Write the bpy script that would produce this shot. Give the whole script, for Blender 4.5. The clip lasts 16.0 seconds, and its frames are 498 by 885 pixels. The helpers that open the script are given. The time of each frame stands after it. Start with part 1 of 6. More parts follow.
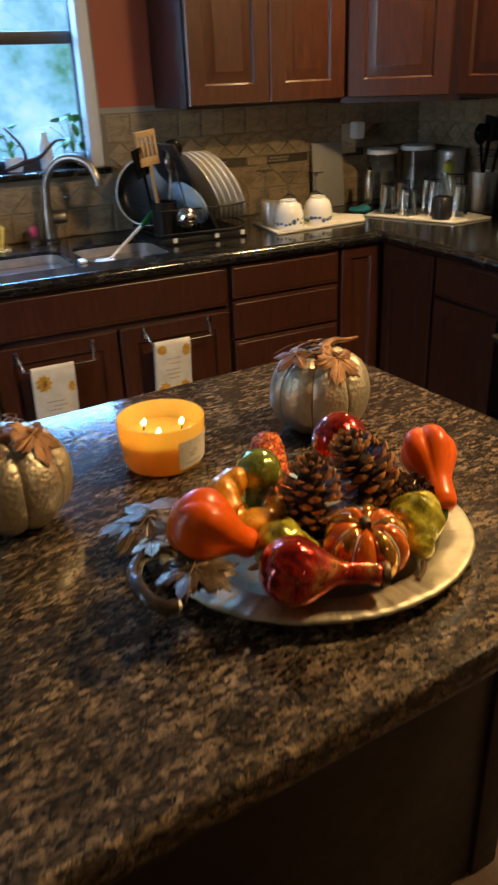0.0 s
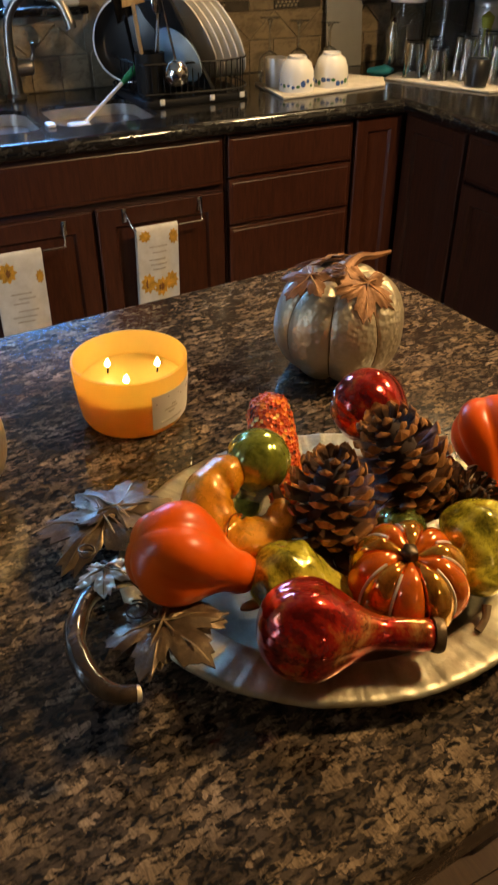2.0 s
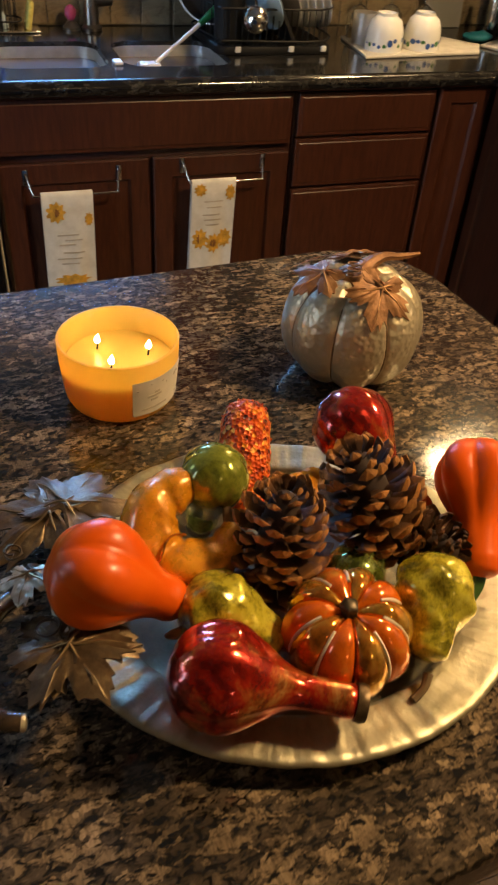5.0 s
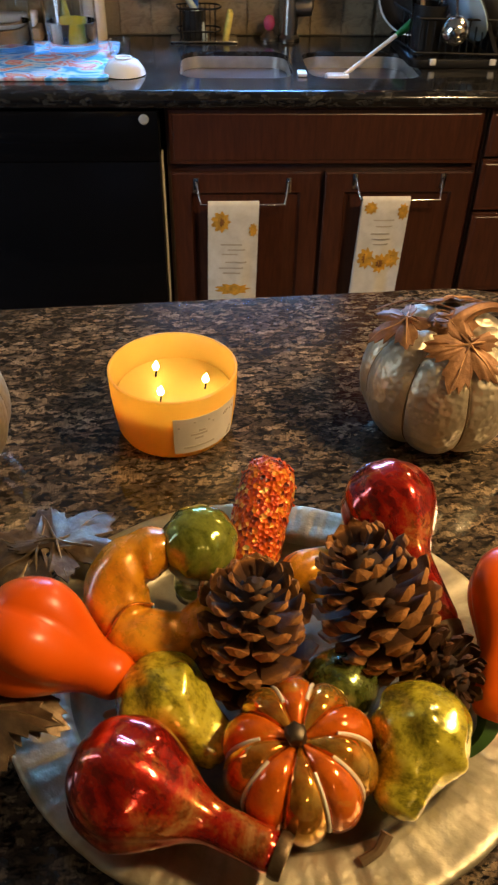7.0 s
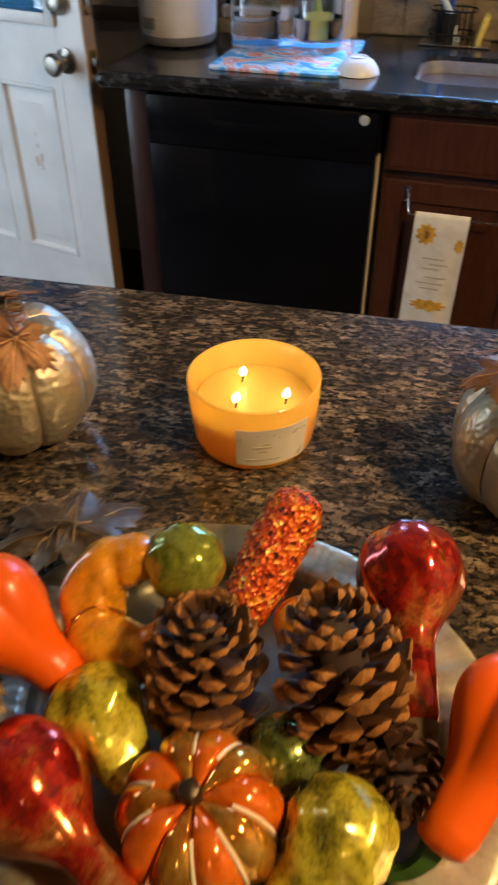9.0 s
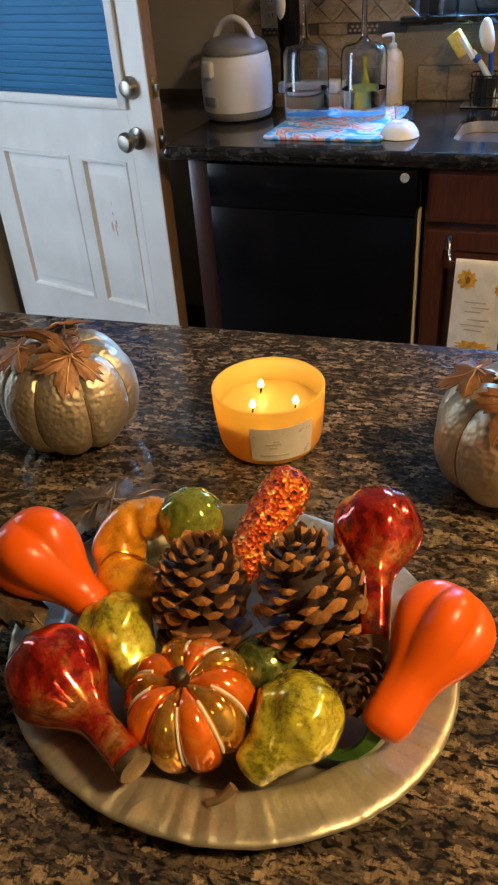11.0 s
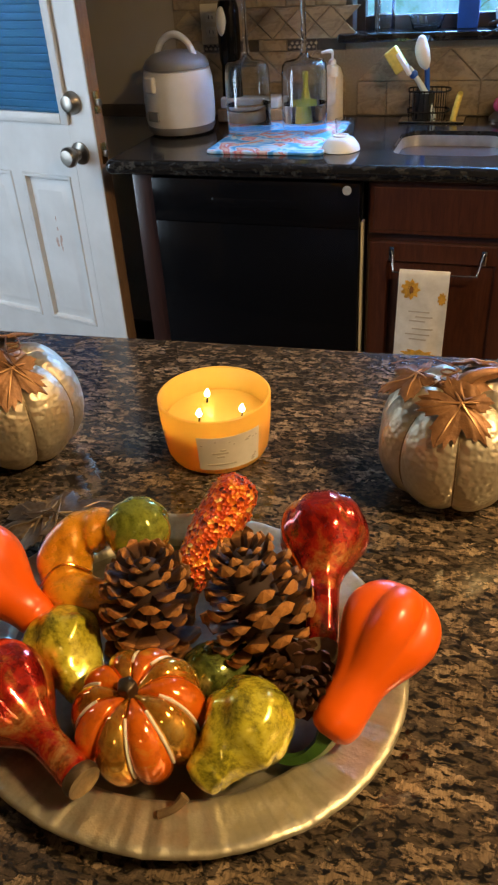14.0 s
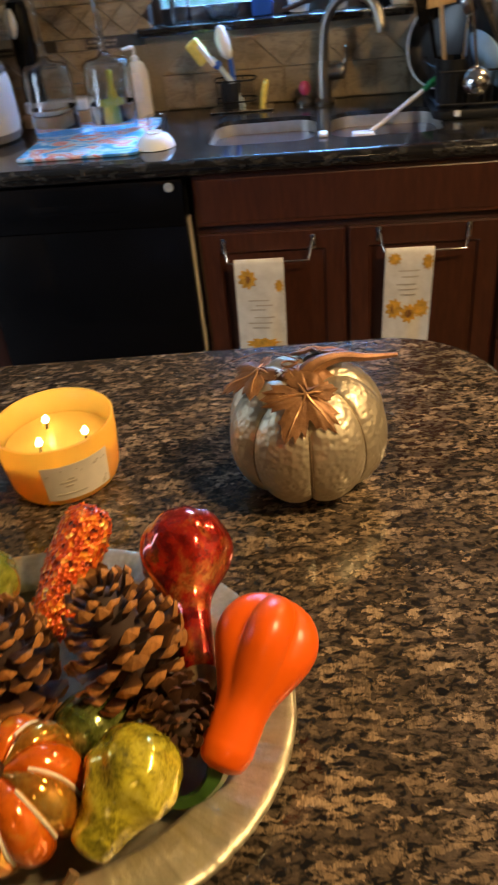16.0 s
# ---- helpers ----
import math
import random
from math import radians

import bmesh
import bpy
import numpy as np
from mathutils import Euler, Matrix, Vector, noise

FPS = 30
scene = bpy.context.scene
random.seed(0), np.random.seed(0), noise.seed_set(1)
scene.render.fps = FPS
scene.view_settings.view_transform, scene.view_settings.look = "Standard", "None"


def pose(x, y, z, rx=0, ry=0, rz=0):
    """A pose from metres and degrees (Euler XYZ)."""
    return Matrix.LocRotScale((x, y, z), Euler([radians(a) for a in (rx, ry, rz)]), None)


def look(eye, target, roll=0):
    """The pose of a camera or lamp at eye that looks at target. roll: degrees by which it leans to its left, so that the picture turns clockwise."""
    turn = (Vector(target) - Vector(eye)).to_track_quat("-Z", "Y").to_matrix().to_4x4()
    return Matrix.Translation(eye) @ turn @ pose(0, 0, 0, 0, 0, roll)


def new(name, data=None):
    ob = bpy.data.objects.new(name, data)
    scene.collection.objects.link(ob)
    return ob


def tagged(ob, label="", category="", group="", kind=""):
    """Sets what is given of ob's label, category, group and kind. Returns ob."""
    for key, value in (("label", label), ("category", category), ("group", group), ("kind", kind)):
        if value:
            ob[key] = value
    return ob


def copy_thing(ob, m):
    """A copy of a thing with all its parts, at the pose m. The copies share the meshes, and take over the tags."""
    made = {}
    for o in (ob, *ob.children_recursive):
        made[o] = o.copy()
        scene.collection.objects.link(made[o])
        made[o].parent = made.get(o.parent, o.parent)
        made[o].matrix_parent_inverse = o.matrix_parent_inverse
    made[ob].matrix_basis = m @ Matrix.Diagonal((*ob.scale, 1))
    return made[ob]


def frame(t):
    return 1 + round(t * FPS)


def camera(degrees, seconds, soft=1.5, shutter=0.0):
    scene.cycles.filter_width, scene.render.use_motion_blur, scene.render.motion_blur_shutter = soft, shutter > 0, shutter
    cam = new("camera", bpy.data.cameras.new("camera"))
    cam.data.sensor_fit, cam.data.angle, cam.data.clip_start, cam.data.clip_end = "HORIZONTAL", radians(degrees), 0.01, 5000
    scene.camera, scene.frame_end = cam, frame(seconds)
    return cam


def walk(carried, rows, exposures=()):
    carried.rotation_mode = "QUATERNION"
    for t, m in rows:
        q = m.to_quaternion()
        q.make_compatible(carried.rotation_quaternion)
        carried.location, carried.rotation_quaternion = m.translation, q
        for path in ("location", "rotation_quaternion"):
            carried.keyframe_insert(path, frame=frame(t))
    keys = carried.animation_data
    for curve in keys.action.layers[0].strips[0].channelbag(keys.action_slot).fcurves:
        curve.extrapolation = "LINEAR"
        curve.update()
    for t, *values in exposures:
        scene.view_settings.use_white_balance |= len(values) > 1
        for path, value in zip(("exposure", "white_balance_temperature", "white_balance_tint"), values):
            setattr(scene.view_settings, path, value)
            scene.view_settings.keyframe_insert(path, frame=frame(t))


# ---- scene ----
cam = camera(36.1, 16.0, soft=2.2, shutter=0.5)
PATH = [
    (0, (-0.009, 0.062, 1.443), (0.778, 1.681, 0.571), -2.3),
    (0.5, (0.001, 0.215, 1.438), (0.936, 1.746, 0.553), 0.1),
    (1, (0.055, 0.27, 1.43), (0.985, 1.774, 0.494), 1.5),
    (1.5, (0.104, 0.295, 1.417), (0.96, 1.796, 0.41), 1.2),
    (2, (0.112, 0.321, 1.403), (0.843, 1.782, 0.25), -0.2),
    (2.5, (0.102, 0.31, 1.424), (0.813, 1.759, 0.244), 0.8),
    (3, (0.101, 0.308, 1.421), (0.83, 1.751, 0.243), 2.0),
    (3.5, (0.101, 0.318, 1.423), (0.837, 1.743, 0.229), 3.0),
    (3.7, (0.104, 0.313, 1.424), (0.847, 1.728, 0.222), 3.6),
    (5.8, (0.283, 0.414, 1.411), (0.657, 1.904, 0.131), 3.9),
    (6, (0.293, 0.427, 1.408), (0.614, 1.93, 0.128), 3.5),
    (6.5, (0.325, 0.43, 1.413), (0.507, 1.959, 0.136), 1.5),
    (7, (0.373, 0.412, 1.413), (0.46, 1.961, 0.152), 0.9),
    (7.5, (0.407, 0.405, 1.411), (0.371, 1.943, 0.133), 0.6),
    (8, (0.473, 0.467, 1.398), (0.33, 1.979, 0.098), 0.9),
    (8.5, (0.489, 0.52, 1.387), (0.226, 2.014, 0.084), 0.9),
    (9, (0.509, 0.469, 1.405), (0.05, 1.949, 0.14), -0.2),
    (9.2, (0.521, 0.437, 1.406), (-0.004, 1.915, 0.165), -0.8),
    (11.3, (0.624, 0.352, 1.431), (-0.058, 1.858, 0.306), -4.7),
    (11.5, (0.62, 0.349, 1.43), (-0.051, 1.864, 0.309), -4.7),
    (12, (0.633, 0.35, 1.425), (-0.016, 1.879, 0.311), -4.7),
    (12.5, (0.629, 0.351, 1.423), (0.0, 1.889, 0.31), -4.5),
    (13, (0.622, 0.348, 1.424), (0.012, 1.895, 0.313), -4.1),
    (13.5, (0.626, 0.353, 1.424), (0.033, 1.909, 0.316), -3.9),
    (14, (0.629, 0.356, 1.424), (0.055, 1.918, 0.316), -3.9),
    (14.5, (0.641, 0.362, 1.419), (0.096, 1.935, 0.31), -4.3),
    (15, (0.648, 0.366, 1.416), (0.15, 1.95, 0.301), -4.7),
    (15.5, (0.669, 0.359, 1.421), (0.235, 1.96, 0.303), -5.3),
    (16, (0.639, 0.396, 1.415), (0.4, 2.022, 0.275), -6.2),
]
# light levels and exposure
REAR_W, GLOW_W, SKY_W, DOOR_W, GARDEN, FLAME_W = 5, 150, 430, 48, 1.7, 0.076
EXPOSURES = [(0.0, -0.29), (16.0, -0.24)]
walk(cam, [(t, look(eye, target, roll)) for t, eye, target, roll in PATH], EXPOSURES)

# ---------------------------------------------------------------- light
world = bpy.data.worlds.new("world")
scene.world = world
world.use_nodes = True
wn = world.node_tree
sky = wn.nodes.new("ShaderNodeTexSky")
sky.sky_type, sky.sun_disc = "NISHITA", False
sky.sun_elevation, sky.sun_rotation = radians(35), radians(200)
wn.links.new(sky.outputs[0], wn.nodes["Background"].inputs[0])
wn.nodes["Background"].inputs[1].default_value = 0.05


def area_lamp(name, eye, target, w, h, watts, colour):
    d = bpy.data.lights.new(name, "AREA")
    d.shape, d.size, d.size_y, d.energy, d.color = "RECTANGLE", w, h, watts, colour
    o = new(name, d)
    o.matrix_world = look(eye, target)
    return o


WARM = (1.0, 0.68, 0.33)
CEIL = 2.44
CEILING_LAMPS = ((1.90, 2.25, 32), (1.60, 0.60, 62))
for x, y, watts in CEILING_LAMPS:
    area_lamp("ceiling_lamp_light", (x, y, CEIL - 0.06), (x, y + 0.01, 0), 0.22, 0.22, watts, WARM)
# weak fill lamp added behind the viewer
area_lamp("ceiling_lamp_light_rear", (0.9, -1.5, CEIL - 0.06), (0.9, -1.49, 0), 0.24, 0.24, REAR_W, WARM)
area_lamp("window_sky_light", (0.6, 4.6, 2.14), (0.35, 1.9, 0.95), 1.2, 0.40, GLOW_W, (0.18, 0.46, 1.0))
area_lamp("window_high_light", (0.9, 3.72, 2.65), (0.02, 2.60, 0.91), 1.0, 0.7, SKY_W, (0.20, 0.48, 1.0))
area_lamp("doorway_sky_light", (-1.95, 1.15, 1.45), (1.2, 2.0, 0.9), 0.72, 1.8, DOOR_W, (0.62, 0.80, 1.0))


# ---------------------------------------------------------------- materials
class Mat:
    """A small node-material builder."""

    def __init__(self, name, colour=(0.5, 0.5, 0.5), rough=0.5, metal=0.0, coat=0.0, spec=0.5):
        self.m = bpy.data.materials.new(name)
        self.m.use_nodes = True
        self.t = self.m.node_tree
        self.p = self.t.nodes["Principled BSDF"]
        self.set("Base Color", (*colour, 1)), self.set("Roughness", rough), self.set("Metallic", metal)
        self.set("Coat Weight", coat), self.set("Specular IOR Level", spec)
        self.set("Coat Roughness", 0.08)
        self.co = None

    def set(self, key, v):
        self.p.inputs[key].default_value = v

    def node(self, kind, **kw):
        n = self.t.nodes.new(kind)
        for k, v in kw.items():
            n.inputs[k.replace("_", " ")].default_value = v
        return n

    def link(self, a, b):
        self.t.links.new(a, b)

    def coord(self, scale=(1, 1, 1)):
        tc = self.t.nodes.new("ShaderNodeTexCoord")
        mp = self.t.nodes.new("ShaderNodeMapping")
        mp.inputs["Scale"].default_value = scale
        self.link(tc.outputs["Object"], mp.inputs["Vector"])
        return mp.outputs[0]

    def noise(self, scale, detail=4, rough=0.6, stretch=(1, 1, 1), distort=0.0):
        n = self.node("ShaderNodeTexNoise", Scale=scale, Detail=detail, Roughness=rough, Distortion=distort)
        self.link(self.coord(stretch), n.inputs["Vector"])
        return n.outputs["Fac"]

    def voronoi(self, scale, stretch=(1, 1, 1), out="Distance"):
        n = self.node("ShaderNodeTexVoronoi", Scale=scale)
        self.link(self.coord(stretch), n.inputs["Vector"])
        return n.outputs[out]

    def ramp(self, fac, stops, interp="LINEAR"):
        r = self.t.nodes.new("ShaderNodeValToRGB")
        e = r.color_ramp.elements
        while len(e) < len(stops):
            e.new(0.5)
        for el, (pos, c) in zip(e, stops):
            el.position, el.color = pos, (*c, 1)
        r.color_ramp.interpolation = interp
        self.link(fac, r.inputs[0])
        return r.outputs[0]

    def mix(self, fac, a, b, mode="MIX"):
        n = self.t.nodes.new("ShaderNodeMix")
        n.data_type, n.blend_type = "RGBA", mode
        for sock, v in ((n.inputs[0], fac), (n.inputs[6], a), (n.inputs[7], b)):
            if isinstance(v, (int, float)):
                sock.default_value = v
            elif isinstance(v, tuple):
                sock.default_value = (*v, 1)
            else:
                self.link(v, sock)
        return n.outputs[2]

    def base(self, sock):
        self.link(sock, self.p.inputs["Base Color"])
        return self

    def roughness(self, fac, lo, hi):
        r = self.t.nodes.new("ShaderNodeMapRange")
        r.inputs[3].default_value, r.inputs[4].default_value = lo, hi
        self.link(fac, r.inputs[0])
        self.link(r.outputs[0], self.p.inputs["Roughness"])
        return self

    def bump(self, fac, strength=0.3, dist=0.002):
        b = self.node("ShaderNodeBump", Strength=strength, Distance=dist)
        self.link(fac, b.inputs["Height"])
        old = self.p.inputs["Normal"].links
        if old:
            self.link(old[0].from_socket, b.inputs["Normal"])
        self.link(b.outputs[0], self.p.inputs["Normal"])
        return self

    def random(self):
        return self.t.nodes.new("ShaderNodeObjectInfo").outputs["Random"]


def granite(name, tan, brown, dark, scale=1.0, rough=0.13):
    """Brown granite: clouded ground, streaky tan flakes, and black specks over both."""
    m = Mat(name, rough=rough, spec=0.6)
    ground = m.ramp(m.noise(62 * scale, 6, 0.7, (0.8, 1.2, 1), 0.6), [(0.34, dark), (0.46, tuple(c * 0.8 for c in brown)), (0.56, brown), (0.68, tuple(c * 0.75 for c in tan))])
    warp = m.node("ShaderNodeTexNoise", Scale=90 * scale, Detail=4)
    m.link(m.coord(), warp.inputs["Vector"])
    add = m.t.nodes.new("ShaderNodeVectorMath")
    add.operation = "MULTIPLY_ADD"
    add.inputs[1].default_value = (0.016, 0.016, 0.010)
    m.link(warp.outputs["Color"], add.inputs[0]), m.link(m.coord((0.55, 1.25, 1)), add.inputs[2])
    v = m.node("ShaderNodeTexVoronoi", Scale=78 * scale)
    m.link(add.outputs[0], v.inputs["Vector"])
    sep = m.t.nodes.new("ShaderNodeSeparateColor")
    m.link(v.outputs["Color"], sep.inputs[0])
    pick = m.ramp(sep.outputs[0], [(0.58, (0, 0, 0)), (0.66, (1, 1, 1))])
    hue = m.ramp(sep.outputs[1], [(0.0, tuple(c * 0.7 for c in tan)), (0.6, tan), (1.0, tuple(min(1, c * 1.5) for c in tan))])
    streak = m.ramp(m.noise(160 * scale, 4, 0.6, (2.6, 0.5, 1)), [(0.35, (0.45, 0.45, 0.45)), (0.6, (1.1, 1.1, 1.1))])
    a = m.mix(pick, ground, m.mix(0.8, hue, streak, "MULTIPLY"))
    speck = m.ramp(m.noise(110 * scale, 5, 0.65, (0.65, 1.2, 1), 0.6), [(0.40, (1, 1, 1)), (0.53, (0, 0, 0))])
    a = m.mix(speck, a, dark)
    cloud = m.ramp(m.noise(8 * scale, 3), [(0.36, (0.62, 0.62, 0.62)), (0.64, (1.15, 1.15, 1.15))])
    m.base(m.mix(1.0, a, cloud, "MULTIPLY"))
    m.roughness(m.noise(40, 3), rough * 0.7, rough * 1.6)
    return m.m


M = {}
M["granite_island"] = granite("granite_island", (0.235, 0.165, 0.098), (0.082, 0.060, 0.041), (0.007, 0.006, 0.006), 1.5, 0.085)
M["granite_counter"] = granite("granite_counter", (0.044, 0.042, 0.038), (0.015, 0.014, 0.014), (0.005, 0.005, 0.006), 1.1, 0.10)



def wood(name, lo, hi, rough=0.32, axis=(9, 9, 0.9), coat=0.25):
    m = Mat(name, rough=rough, coat=coat)
    g = m.noise(14, 6, 0.65, axis, 0.6)
    big = m.noise(1.6, 2)
    c = m.ramp(g, [(0.30, lo), (0.72, hi)])
    m.base(m.mix(m.ramp(big, [(0.3, (0.0,) * 3), (0.7, (0.5,) * 3)]), c, lo))
    m.bump(g, 0.08, 0.0006).roughness(m.noise(7, 4), rough * 0.8, rough * 1.35)
    return m.m


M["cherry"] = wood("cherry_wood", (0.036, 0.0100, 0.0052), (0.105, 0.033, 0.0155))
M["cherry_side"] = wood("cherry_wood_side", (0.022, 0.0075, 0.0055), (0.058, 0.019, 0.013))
M["floor_wood"] = wood("oak_floor", (0.042, 0.022, 0.011), (0.088, 0.048, 0.023), 0.7, (9, 0.9, 9), 0.0)
M["raw_wood"] = wood("raw_wood_edge", (0.20, 0.11, 0.055), (0.36, 0.22, 0.12), 0.55)
M["bamboo"] = wood("bamboo", (0.38, 0.24, 0.11), (0.58, 0.40, 0.20), 0.5)

m = Mat("painted_plaster", rough=0.7)
m.base(m.ramp(m.noise(3, 3), [(0.3, (0.30, 0.265, 0.22)), (0.7, (0.34, 0.30, 0.25))])).bump(m.noise(220, 2), 0.06, 0.001)
M["plaster"] = m.m
m = Mat("terracotta_paint", rough=0.55)
m.base(m.ramp(m.noise(3, 3), [(0.3, (0.37, 0.085, 0.043)), (0.7, (0.42, 0.105, 0.053))])).bump(m.noise(180, 2), 0.08, 0.001)
M["terracotta"] = m.m
m = Mat("ceiling_paint", rough=0.85)
m.base(m.ramp(m.noise(4, 3), [(0.3, (0.44, 0.42, 0.38)), (0.7, (0.50, 0.48, 0.44))])).bump(m.noise(120, 3), 0.1, 0.002)
M["ceiling"] = m.m
m = Mat("white_paint", (0.72, 0.71, 0.69), rough=0.38)
m.base(m.ramp(m.noise(5, 4), [(0.35, (0.66, 0.645, 0.62)), (0.65, (0.76, 0.75, 0.73))])).roughness(m.noise(12, 3), 0.3, 0.5)
M["white_paint"] = m.m
m = Mat("mortar", rough=0.9)
m.base(m.ramp(m.noise(150, 3), [(0.3, (0.21, 0.17, 0.115)), (0.7, (0.26, 0.21, 0.15))])).bump(m.noise(400, 2), 0.2, 0.001)
M["mortar"] = m.m


def tile_mat(name, a, b, c):
    m = Mat(name, rough=0.42)
    r = m.ramp(m.random(), [(0.0, a), (0.5, b), (1.0, c)])
    n = m.ramp(m.noise(24, 5, 0.65, (1, 1, 1.6), 0.8), [(0.35, (0.55, 0.52, 0.48)), (0.55, (1, 1, 1)), (0.72, (1.12, 1.08, 1.0))])
    m.base(m.mix(0.9, r, n, "MULTIPLY")).bump(m.noise(60, 5), 0.25, 0.002).roughness(m.noise(30, 3), 0.3, 0.6)
    return m.m


M["tile"] = tile_mat("travertine", (0.32, 0.245, 0.15), (0.27, 0.205, 0.127), (0.345, 0.265, 0.165))
M["tile_dark"] = tile_mat("slate_liner", (0.055, 0.045, 0.035), (0.075, 0.06, 0.045), (0.045, 0.038, 0.03))
M["tile_mosaic"] = tile_mat("mosaic_chip", (0.34, 0.28, 0.19), (0.40, 0.33, 0.23), (0.30, 0.24, 0.16))


def plain(key, colour, rough=0.4, metal=0.0, vary=0.12, scale=12, coat=0.0, bump=0.0):
    m = Mat(key, colour, rough, metal, coat)
    lo, hi = tuple(c * (1 - vary) for c in colour), tuple(min(1, c * (1 + vary)) for c in colour)
    m.base(m.ramp(m.noise(scale, 4), [(0.32, lo), (0.68, hi)])).roughness(m.noise(scale * 2.3, 3), rough * 0.75, min(1, rough * 1.3))
    if bump:
        m.bump(m.noise(scale * 12, 3), bump, 0.001)
    M[key] = m.m
    return m


plain("black_gloss", (0.004, 0.004, 0.005), 0.14).set("Specular IOR Level", 0.22)
plain("black_matte", (0.009, 0.009, 0.010), 0.55).set("Specular IOR Level", 0.25)
plain("black_pan", (0.018, 0.018, 0.02), 0.3)
plain("dark_frame", (0.045, 0.035, 0.028), 0.45)
plain("island_stain", (0.016, 0.010, 0.008), 0.5)
plain("chrome", (0.75, 0.74, 0.72), 0.12, 1.0)
plain("nickel", (0.27, 0.24, 0.205), 0.30, 1.0)
plain("brushed_steel", (0.60, 0.58, 0.55), 0.38, 0.85, 0.1, 40)
plain("brass", (0.62, 0.44, 0.18), 0.25, 1.0)
plain("old_iron", (0.10, 0.075, 0.05), 0.4, 0.9, 0.3, 40)
plain("white_ceramic", (0.80, 0.79, 0.77), 0.14, 0, 0.04)
plain("white_plastic", (0.72, 0.72, 0.72), 0.32, 0, 0.05)
plain("grey_plastic", (0.20, 0.20, 0.215), 0.35, 0, 0.08)
plain("ivory_plastic", (0.58, 0.50, 0.36), 0.4, 0, 0.05)
plain("cream_plastic", (0.62, 0.56, 0.44), 0.35, 0, 0.06)
plain("blue_plastic", (0.02, 0.10, 0.52), 0.35)
plain("clear_plastic", (0.55, 0.66, 0.74), 0.15)
plain("teal_plastic", (0.03, 0.25, 0.34), 0.4)
plain("green_plastic", (0.03, 0.28, 0.06), 0.35)
plain("lime_plastic", (0.42, 0.42, 0.05), 0.4)
plain("yellow_sponge", (0.70, 0.55, 0.12), 0.85, 0, 0.15, 60, 0, 0.5)
plain("red_plastic", (0.52, 0.03, 0.02), 0.35)
plain("pink_plastic", (0.42, 0.05, 0.14), 0.4)
plain("paper_label", (0.66, 0.60, 0.50), 0.6, 0, 0.08, 30)
plain("ink_faint", (0.46, 0.40, 0.31), 0.8)
plain("ink_blue", (0.04, 0.10, 0.32), 0.3)
plain("ink_green", (0.05, 0.16, 0.05), 0.3)
plain("mustard_print", (0.58, 0.30, 0.03), 0.85, 0, 0.35, 60)
plain("brown_print", (0.20, 0.08, 0.015), 0.85, 0, 0.35, 60)
plain("grey_board", (0.30, 0.29, 0.27), 0.5, 0, 0.06)
plain("pale_blue", (0.42, 0.58, 0.74), 0.2)
plain("pale_badge", (0.55, 0.55, 0.54), 0.45, 0.5)
m = Mat("towel_cloth", rough=0.9)
m.base(m.ramp(m.noise(30, 4), [(0.3, (0.60, 0.555, 0.47)), (0.7, (0.74, 0.70, 0.62))])).bump(m.noise(900, 2), 0.4, 0.001)
m.set("Sheen Weight", 0.3)
M["towel"] = m.m
m = Mat("terry_mat", rough=0.95)
m.base(m.ramp(m.noise(26, 3), [(0.3, (0.50, 0.47, 0.42)), (0.7, (0.62, 0.59, 0.54))])).bump(m.noise(500, 2), 0.6, 0.002)
M["terry"] = m.m
m = Mat("floral_mat", rough=0.9)
m.base(m.ramp(m.noise(15, 2, 0.5, (1, 1, 1), 1.2), [(0.40, (0.06, 0.28, 0.52)), (0.48, (0.30, 0.52, 0.66)), (0.53, (0.58, 0.60, 0.60)), (0.57, (0.62, 0.14, 0.13)), (0.66, (0.70, 0.42, 0.30))], "LINEAR")).bump(m.noise(500, 2), 0.5, 0.002)
M["floral"] = m.m


def glass(key, colour, rough=0.02, ior=1.45):
    m = Mat(key, colour, rough)
    m.set("Transmission Weight", 1.0), m.set("IOR", ior)
    m.roughness(m.noise(20, 3), rough * 0.6, rough * 1.8)
    M[key] = m.m


glass("clear_glass", (0.90, 0.94, 0.97), 0.03, 1.5)
glass("green_glass", (0.45, 0.70, 0.35))
glass("window_glass", (0.98, 0.99, 1.0), 0.005)


def mercury(key, stops, scale=34, rough=0.16, metal=0.6, speck=0.6):
    """Foiled, crackled craft glass."""
    m = Mat(key, rough=rough, metal=metal, coat=0.7)
    n = m.noise(scale, 8, 0.72, (1, 1, 1), 0.35)
    c = m.ramp(n, stops)
    fine = m.ramp(m.noise(scale * 4.5, 6, 0.75), [(0.40, (0.22, 0.20, 0.16)), (0.50, (1, 1, 1)), (0.70, (1.15, 1.12, 1.05))])
    m.base(m.mix(speck, c, fine, "MULTIPLY"))
    m.roughness(m.noise(scale * 2, 5), rough * 0.5, rough * 2.2).bump(m.noise(scale * 1.6, 4), 0.22, 0.0022)
    M[key] = m.m
    return m


